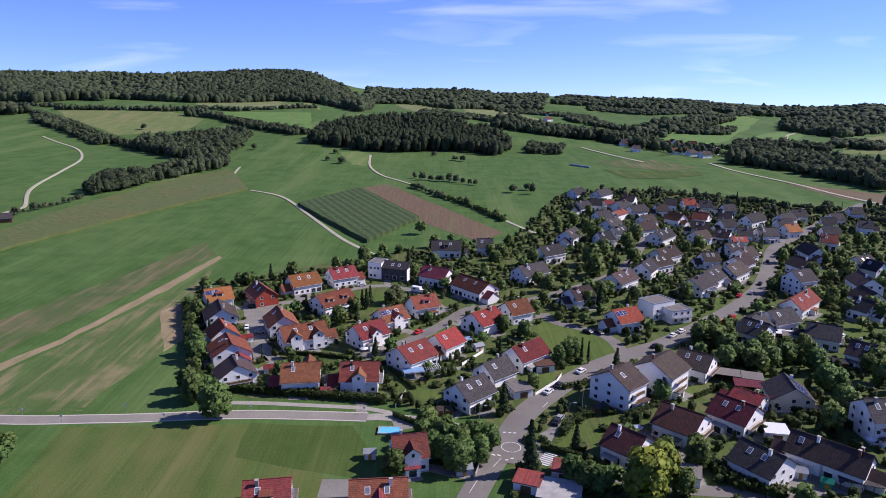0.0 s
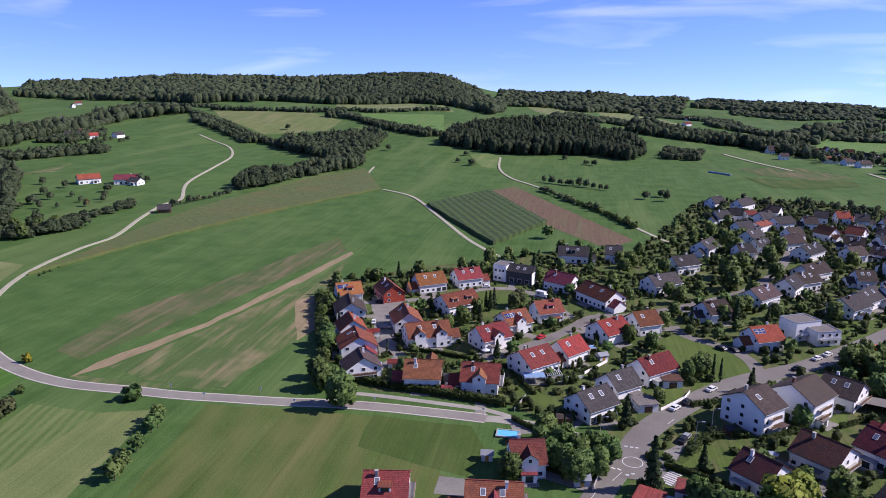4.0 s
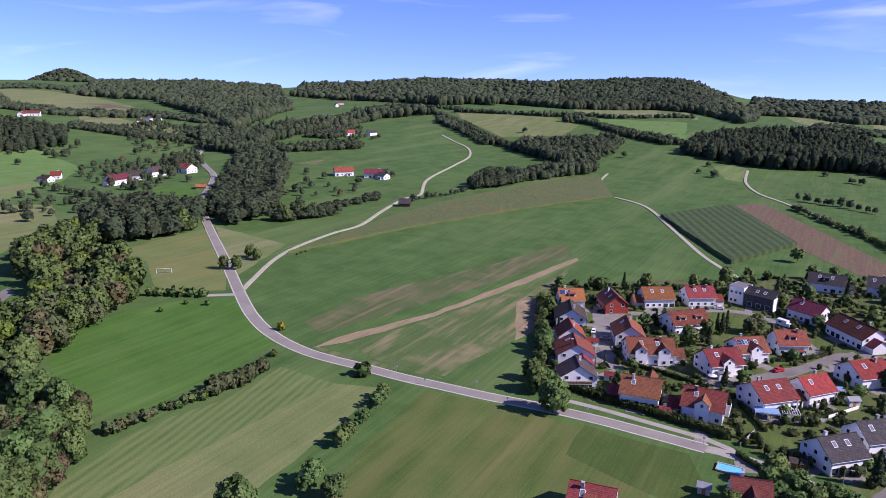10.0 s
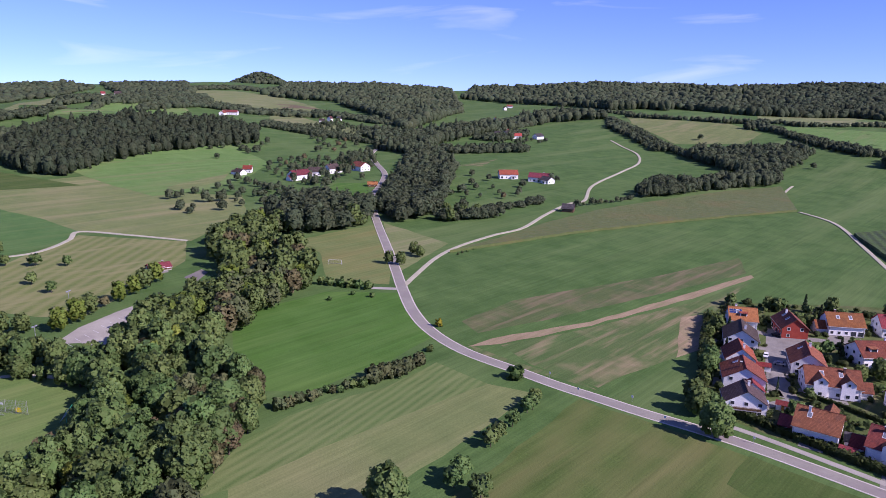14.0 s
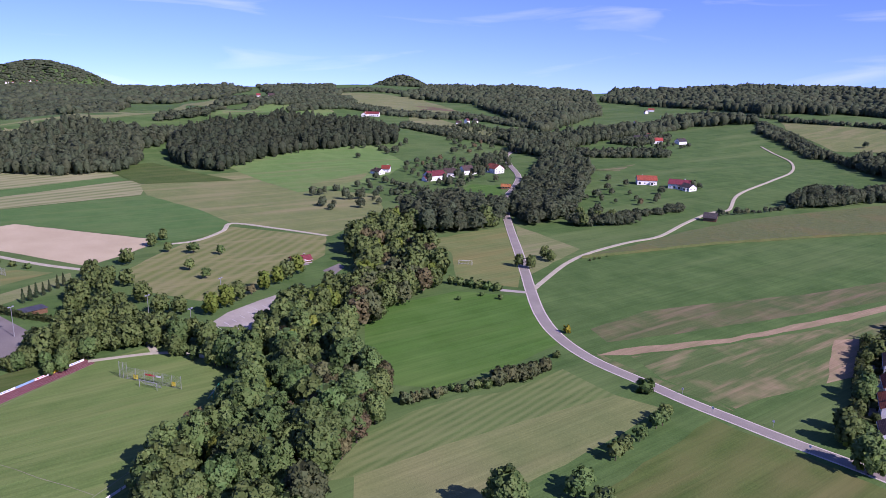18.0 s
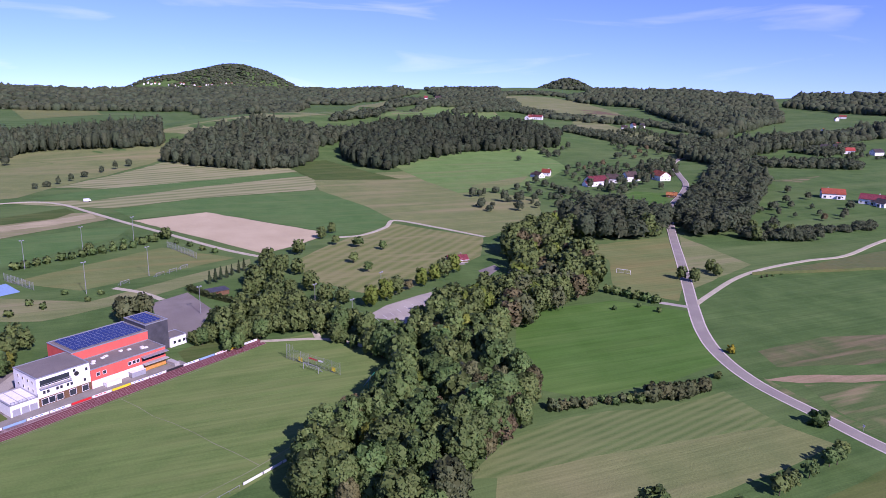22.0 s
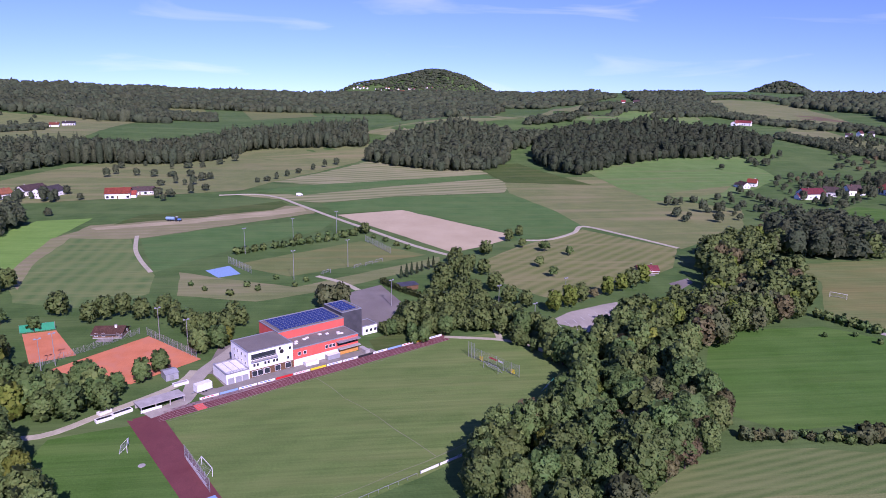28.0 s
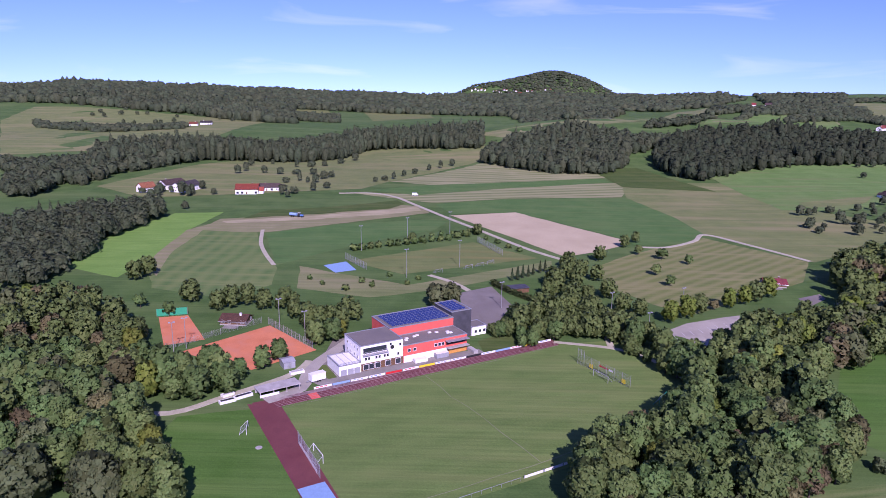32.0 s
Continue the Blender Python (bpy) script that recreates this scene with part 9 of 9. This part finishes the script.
plants([(-333, -42), (-326, -54), (-347, -20), (-352, -35), (-335, -67), (-344, -75), (-340, -48), (-338, -25)], BUSH, 0.9, "young trees on the bank")
plants([(-745, -227), (-734, -204), (-728, -186), (-729, -169), (-731, -152), (-794, -236), (-815, -217), (-791, -183), (-797, -168), (-804, -154), (-832, -140), (-861, -127), (-670.4, -166.1), (-682.4, -155.6), (-672.4, -145.4), (-673.0, -137.6), (-700, -135), (-712, -130), (-639.4, -120.9), (-623.1, -130.2), (-621.6, -156.9), (-607.3, -143.8), (-723, -229)], FRUIT, 1.35, "fruit trees on the dry slope")
plants([(-688, -82), (-697, -74), (-710, -66), (-728, -57), (-751, -47), (-779, -33), (-797, -21), (-814, -8)], FRUIT, 1.0, "bushes along the slope")
plants([(-294, -140), (-284, -123), (-503, -266), (-530, -210), (-594, -229), (-601, -153), (-588, -145)], FRUIT, 1.0, "garden trees by the farm")
orchard([(-489, 231), (-546, 313), (-555, 368), (-471, 348), (-408, 282), (-461, 258)], 20, "fruit trees round the hamlet")
orchard([(-649, 425), (-717, 493), (-675, 543), (-578, 495), (-511, 410), (-530, 393), (-597, 397)], 18, "fruit trees round the hamlet")
orchard([(-718, 543), (-713, 592), (-816, 712), (-956, 748), (-887, 662)], 22, "fruit trees on the valley slope")
orchard([(-407, 446), (-372, 461), (-330, 484), (-357, 515), (-430, 507)], 22, "fruit trees below the farmhouse")
plants([(-462, 545), (-432, 535), (-385, 573), (-386, 528), (-385, 583)], FRUIT, 1.1, "garden trees by the farmhouse")
plants([(-275, 256)], BROAD, 0.62, "", "roadside tree at the junction")
plants([(-269, 259), (-281, 281), (-274, 279)], BROAD, 0.5, "trees at the road fork")
plants([(-265, 207), (-260, 210), (-256, 212), (-252, 214), (-247, 216), (-269, 205)], BUSH, 1.3, "bushes by the side lane")
plants([(-245, 205), (-246, 192), (-236, 209)], BUSH, 0.7, "young trees in the meadow")
plants([(-187, 202)], YELLOW_BUSH, 1.0, "")
plants([(-133, 183)], BUSH, 1.6, "", "dark roadside bush on the verge")
plants([(-171, 180)], BUSH, 0.9, "")
plants([(-117, 172), (-115, 165), (-113, 155), (-111, 146), (-110, 141), (-105, 123), (-104, 119), (-96, 120)], FRUIT, 0.95, "small trees along the field line")
plants([(-107, 99)], BROAD, 0.85, "", "round green tree standing in the meadow")
plants([(-170, 131), (-167, 134), (-167, 139), (-165, 142)], BUSH, 0.9, "bushes along the ditch")
plants([(-165, 146), (-165, 150), (-164, 153), (-163, 156), (-163, 159), (-164, 163), (-165, 169)], GREY_BUSH, 1.0, "willow bushes along the ditch")
plants([(-169, 124), (-170, 120), (-170, 116), (-171, 113)], GREY_BUSH, 1.0, "willow bushes along the ditch")
plants([(-67, 191)], BROAD, 0.8, "", "single round tree beside the road")
plants([(-115, 168)], FRUIT, 0.9, "", "small tree on the meadow")
plants([(-14, 440)], FRUIT, 1.3, "", "lone tree beside the ploughed field")
plants([(-28, 681), (-20, 673), (-12, 669), (-5, 665), (-2, 662), (5, 664), (12, 656), (18, 649), (24, 645), (29, 641), (-112, 787), (-130, 848), (22, 812), (13, 818), (-12, 856)], FRUIT, 1.1, "orchard trees on the slope")
plants([(60, 604), (76, 597), (74, 617)], BROAD, 0.7, "trees above the village")
plants([(-444, 1055), (-407, 1289), (-252, 865), (-231, 864), (-249, 878), (-131, 795), (-113, 779)], FRUIT, 1.4, "bushes on the pasture")
grove([(-551, 372), (-630, 446), (-631, 477), (-587, 487), (-593, 541), (-527, 462), (-499, 400), (-505, 374)], BROAD, 21, "hamlet trees", 0.45, 0.75)
grove([(-632, 509), (-686, 574), (-691, 611), (-598, 537), (-578, 495)], BROAD, 12, "hamlet trees", 0.5, 0.8)
grove([(-638, 788), (-657, 866), (-612, 907), (-595, 838)], BROAD, 16, "hamlet trees", 0.4, 0.6)
grove([(-1025, 748), (-1096, 885), (-872, 772), (-861, 717)], BROAD, 18, "hamlet trees", 0.4, 0.7)
grove([(-589, -276), (-635, -275), (-638, -240), (-595, -210), (-573, -240)], BROAD, 14, "farm trees", 0.4, 0.7)
grove([(272, 886), (348, 881), (412, 1024), (338, 1078)], BROAD, 16, "hamlet trees", 0.5, 0.8)
hedge([(-113, 296), (-100, 261), (-90, 236), (-79, 210)], 3.0, 3.0, "tall dark hedge along the settlement edge")
plants([(-273, -61), (-275, -57), (-278, -53), (-282, -49), (-294, -72), (-305, -78), (-289, -47), (-283, -43), (-296, -78)], BROAD, 0.62, "trees behind the clubhouse")
grove([(-262, 8), (-255, 23), (-260, 41), (-281, 47), (-290, 31), (-279, 20), (-271, 12)], BROAD, 6.5, "shrubs beside the hall", 0.35, 0.6)
grove([(-340, 357), (-319, 377), (-318, 407), (-337, 425), (-360, 397)], BROAD, 14, "trees on the meadow slope", 0.5, 0.8)
plants([(-1408, -714), (-1368, -710), (-1405, -671), (-1465, -690), (-1418, -645), (-1428, -629), (-1279, -550), (-1266, -602), (-1109, -525), (-1271, -585), (-1154, -506), (-1321, -558), (-1327, -535), (-1417, -565), (-1248, -485), (-1462, -544), (-1480, -523), (-1400, -448), (-1489, -441), (-1488, -407), (-1566, -398), (-1260, -674), (-1357, -682), (-1116, -448), (-1423, -482), (-1570, -441)], FRUIT, 1.5, "fruit trees on the hill pasture")
plants([(-545.5, 265.1), (-545.4, 271.7), (-547.1, 277.0), (-558.4, 294.6), (-514.3, 279.5), (-512.3, 294.4), (-510.3, 289.5), (-569.4, 322.0), (-547.7, 323.0), (-524.0, 318.5), (-557.4, 353.1), (-512.4, 329.0), (-522.1, 346.1), (-529.0, 359.1), (-499.8, 346.9), (-575.7, 356.5), (-596.7, 358.4), (-574.7, 336.7), (-538.4, 350.5), (-500.4, 339.3)], BROAD, 0.62, "old orchard trees below the hamlet")
plants([(-832, 440), (-819, 445), (-806, 449), (-808, 467), (-740, 420), (-816, 494), (-785, 482), (-763, 475), (-771, 492), (-808, 524), (-822, 542)], FRUIT, 1.5, "bushes on the upper slope")
grove([(-262.6, 28.8), (-267.5, 54.6), (-255.0, 63.4), (-233.7, 68.8), (-238.9, 75.5), (-268.7, 68.8), (-284.0, 52.8), (-279.1, 32.9)], BROAD, 6.5, "trees and shrubs round the pitch end", 0.32, 0.54)
plants([(-229.6, 76.9), (-226.1, 79.8), (-233.7, 74.0), (-219.0, 80.5)], BROAD, 0.8, "trees by the pitch path")
plants([(-373.6, 60.3), (-362.0, 66.1), (-350.8, 71.7), (-321.4, 42.9), (-301.6, 49.4), (-312.5, 60.4), (-321.3, 71.5), (-299.9, 73.5), (-295.7, 80.2), (-278.8, 66.4), (-289.7, 58.8), (-342.7, 48.4), (-337.5, 59.1)], BROAD, 0.66, "trees between the yard and the orchard")
plants([(-169.9, 127.4), (-168.7, 132.0), (-167.8, 136.9), (-166.5, 141.7)], GREY_BUSH, 0.75, "willow bushes along the ditch")
plants([(-165.5, 146.9), (-164.9, 151.4), (-164.3, 156.1), (-164.0, 161.1), (-164.4, 167.1)], GREY_BUSH, 1.45, "tall willow bushes along the ditch")
plants([(-167.1, 149.1), (-166.5, 153.6), (-165.9, 158.3), (-165.6, 163.3), (-166.0, 169.3)], GREY_BUSH, 1.25, "tall willow bushes along the ditch")
plants([(-406.9, -62.0), (-409.6, -57.4), (-412.6, -52.8), (-415.6, -48.1), (-420.0, -41.7), (-421.5, -36.7), (-424.4, -31.8), (-427.5, -26.8), (-430.9, -21.7), (-433.9, -16.5), (-435.5, -11.3), (-438.8, -6.0), (-445.6, -0.6), (-450.6, 5.0), (-461.2, 10.7)], BUSH, 1.35, "hedge bushes behind the training pitch")
plants([(-456.0, 12.9), (-429.1, -28.6)], BROAD, 0.55, "hedge trees behind the training pitch")
driveways()
# village trees
plants([(23, 163)], SPRUCE, 1.05, "", "tall dark spruce beside the roundabout")
plants([(50, 236), (52, 234)], CYPRESS, 1.0, "pair of slim cypresses")
plants([(45, 237), (47, 239)], BROAD, 0.6, "trees on the green")
plants([(-5, 176), (-3, 169), (1, 167), (4, 163), (6, 165), (10, 167), (13, 174), (1, 175), (5, 172), (9, 175), (-4, 182), (-12, 161)], BROAD, 0.6, "trees beside the roundabout")
plants([(1, 186), (3, 186)], CYPRESS, 0.75, "slim conifers by the lane")
plants([(102, 258), (104, 251), (105, 244), (105, 235), (108, 231), (110, 227), (116, 232), (123, 236), (98, 253)], BROAD, 0.62, "dark trees between the houses")
plants([(130, 228), (126, 214), (123, 197), (132, 238), (152, 231)], BROAD, 0.62, "dark trees between the houses")
plants([(39, 153), (36, 155), (33, 158), (67, 166), (59, 153)], BROAD, 0.6, "dark trees by the side street")
plants([(-23, 257), (-20, 253)], CYPRESS, 0.5, "slim conifers by a house")
plants([(54, 155), (49, 150)], LIGHT_TREE, 1.0, "", "fresh green tree above the side street")
plants([(-109, 289), (-102, 270), (-95, 253), (-90, 238), (-84, 224)], BROAD, 0.42, "trees along the settlement edge")
plants([(-77, 202), (-75, 205), (-82, 210)], BROAD, 0.62, "trees along the settlement edge")
plants([(-35, 293), (-33, 292), (-32, 298)], SPRUCE, 0.6, "spruces on the settlement green")
plants([(-23, 298), (-21, 302)], GREY_TREE, 0.6, "trees on the settlement green")
plants([(-94, 326), (-98, 326), (-77, 313), (-79, 309), (-68, 332)], BROAD, 0.42, "garden trees")
plants([(80, 368), (77, 346), (90, 386), (92, 436), (94, 420), (103, 369), (109, 407), (120, 429)], BROAD, 0.8, "trees along the village street")
plants([(85, 336), (72, 308), (77, 314), (64, 297)], BROAD, 0.6, "garden trees")
plants([(33, 288), (39, 284), (32, 258), (24, 265), (21, 335), (32, 378), (39, 404), (28, 367), (89, 470), (82, 421)], BROAD, 0.6, "garden trees")
plants([(110, 255), (106, 238), (112, 238), (100, 232), (118, 243), (128, 246), (127, 238), (108, 266)], BROAD, 0.55, "garden trees")
plants([(209, 372), (195, 340), (203, 339), (168, 304), (176, 304), (174, 288), (171, 320), (164, 329), (156, 320)], BROAD, 0.55, "garden trees")
plants([(157, 239), (148, 228), (130, 214), (125, 202), (123, 195), (148, 219), (185, 289), (184, 282)], BROAD, 0.6, "garden trees")
OPEN.append([(33, 255), (43, 277), (51, 278), (63, 266), (68, 255), (64, 241), (51, 229), (49, 230), (50, 252), (40, 231)])
OPEN.append([(-40, 332), (-17, 326), (-11, 315), (-21, 306), (-36, 319)])
OPEN.append([(-60, 234), (-72, 250), (-82, 282), (-77, 301), (-64, 301), (-70, 282), (-67, 256)])
OPEN.append([(-59, 313), (-39, 322), (-17, 315), (-22, 283), (-40, 294)])
OPEN.append([(83, 232), (86, 216), (81, 201), (72, 205)])
OPEN.append([(59, 192), (70, 201), (62, 182), (52, 177)])
OPEN.append([(30, 176), (37, 193), (44, 186), (35, 174)])
OPEN.append([(30, 228), (40, 231), (38, 213), (29, 213)])
OPEN.append([(-96, 341), (-70, 375), (-45, 381), (-43, 364), (-89, 341)])
OPEN.append([(-32, 159), (-12, 160), (-11, 148), (-32, 147)])
OPEN.append([(27, 183), (37, 193), (39, 186), (32, 175)])
gardens([(-16, 202), (21, 284), (46, 308), (40, 418), (99, 596), (160, 629), (228, 606), (281, 543), (355, 557), (276, 363), (137, 159), (102, 143), (16, 141), (18, 168), (13, 193), (-4, 195)], 8.4, 2.4, -0.42)
gardens([(-79, 209), (-107, 281), (-117, 321), (-95, 340), (-68, 363), (-39, 382), (5, 417), (40, 418), (46, 308), (21, 284), (-11, 208), (-40, 208)], 6.8, 1.8, -0.24)
hedge([(-71, 210), (-57, 208), (-43, 206), (-29, 204), (-18, 202)], 2.4, 3.2, "dense clipped hedge along the lane")
hedge([(-14, 193), (-9, 189), (3, 183)], 1.6, 1.4, "clipped hedge beside the lane")
hedge([(-56, 240), (-46, 239), (-34, 236)], 1.6, 1.4, "clipped green garden hedge by a house")
hedge([(28, 175), (38, 170), (46, 164)], 1.6, 1.5, "clipped hedge along the side street")
hedge([(99, 204), (107, 198), (115, 192), (124, 185)], 2.6, 3.2, "tall clipped hedge beside the yard")
hedge([(70, 171), (72, 164), (74, 158), (84, 153)], 2.8, 3.5, "thick loose green garden hedge")
hedge([(-45, 235), (-38, 211)], 1.6, 1.4, "clipped green garden hedge by a house")
hedge([(-18, 227), (-9, 212)], 1.4, 1.4, "clipped green garden hedge by a house")
hedge([(-2, 223), (4, 230), (9, 235)], 1.4, 1.3, "clipped green garden hedge by a house")
hedge([(40, 213), (48, 217)], 1.6, 2.0, "loose hedge by the flats")
hedge([(-10, 273), (2, 284), (5, 290)], 1.5, 1.4, "clipped hedge along the street")
hedge([(56, 194), (65, 200), (69, 203)], 1.8, 1.6, "clipped green garden hedge by a house")
hedge([(35, 183), (40, 192), (45, 194)], 2.0, 2.4, "loose garden hedge by the parking bay")
hedge([(81, 207), (91, 214)], 1.6, 1.4, "clipped green garden hedge by a house")
hedge([(-340, 18), (-326, 26), (-311, 37), (-297, 48)], 2.4, 3.0, "long thick hedge beside the yard")
bush_row([(-28, 629), (2, 571), (20, 539), (42, 483)], 3.2, 0.9, 1.5, "field hedge beside the track")
plants([(18, 541), (13, 552), (38, 497)], BROAD, 0.5, "field hedge beside the track")
bush_row([(190, 612), (231, 586), (253, 572), (281, 543), (298, 510), (330, 480)], 5.5, 1.0, 2.0, "field hedge behind the village")
bush_row([(-262, 300), (-268, 342)], 5.0, 0.3, 0.5, "rough growth along the farm lane")
bush_row([(-302, 485), (-295, 507), (-289, 536), (-291, 560)], 5.0, 0.8, 1.7, "bushes beside the barn")
cars([(34.4, 209.7), (48.0, 226.2), (90.6, 261.2), (95.6, 266.1), (-78.3, 266.2), (-39.1, 325.7), (163.1, 356.9), (182.1, 392.4), (157.9, 262.2)], P_WHITE)
cars([(38.4, 214.7), (80.7, 249.9), (58.0, 264.8), (62.3, 263.8), (-82.9, 292.4), (34.0, 189.5), (179.3, 376.7), (193.5, 396.1), (156.6, 333.7)], P_BLACK)
cars([(-9.5, 262.4), (112.0, 275.7), (122.9, 283.7), (138.1, 313.6)], P_RED)
cars([(35.1, 191.5), (145.8, 318.1), (208.5, 425.1), (230.6, 441.4), (-71.8, 261.4)], P_GREY)
cars([(116.4, 277.4)], P_ORANGE)

set_out({"tree": 300, "fruit_tree": 170, "bush": 120, "spruce_tree": 60, "cypress_tree": 40})
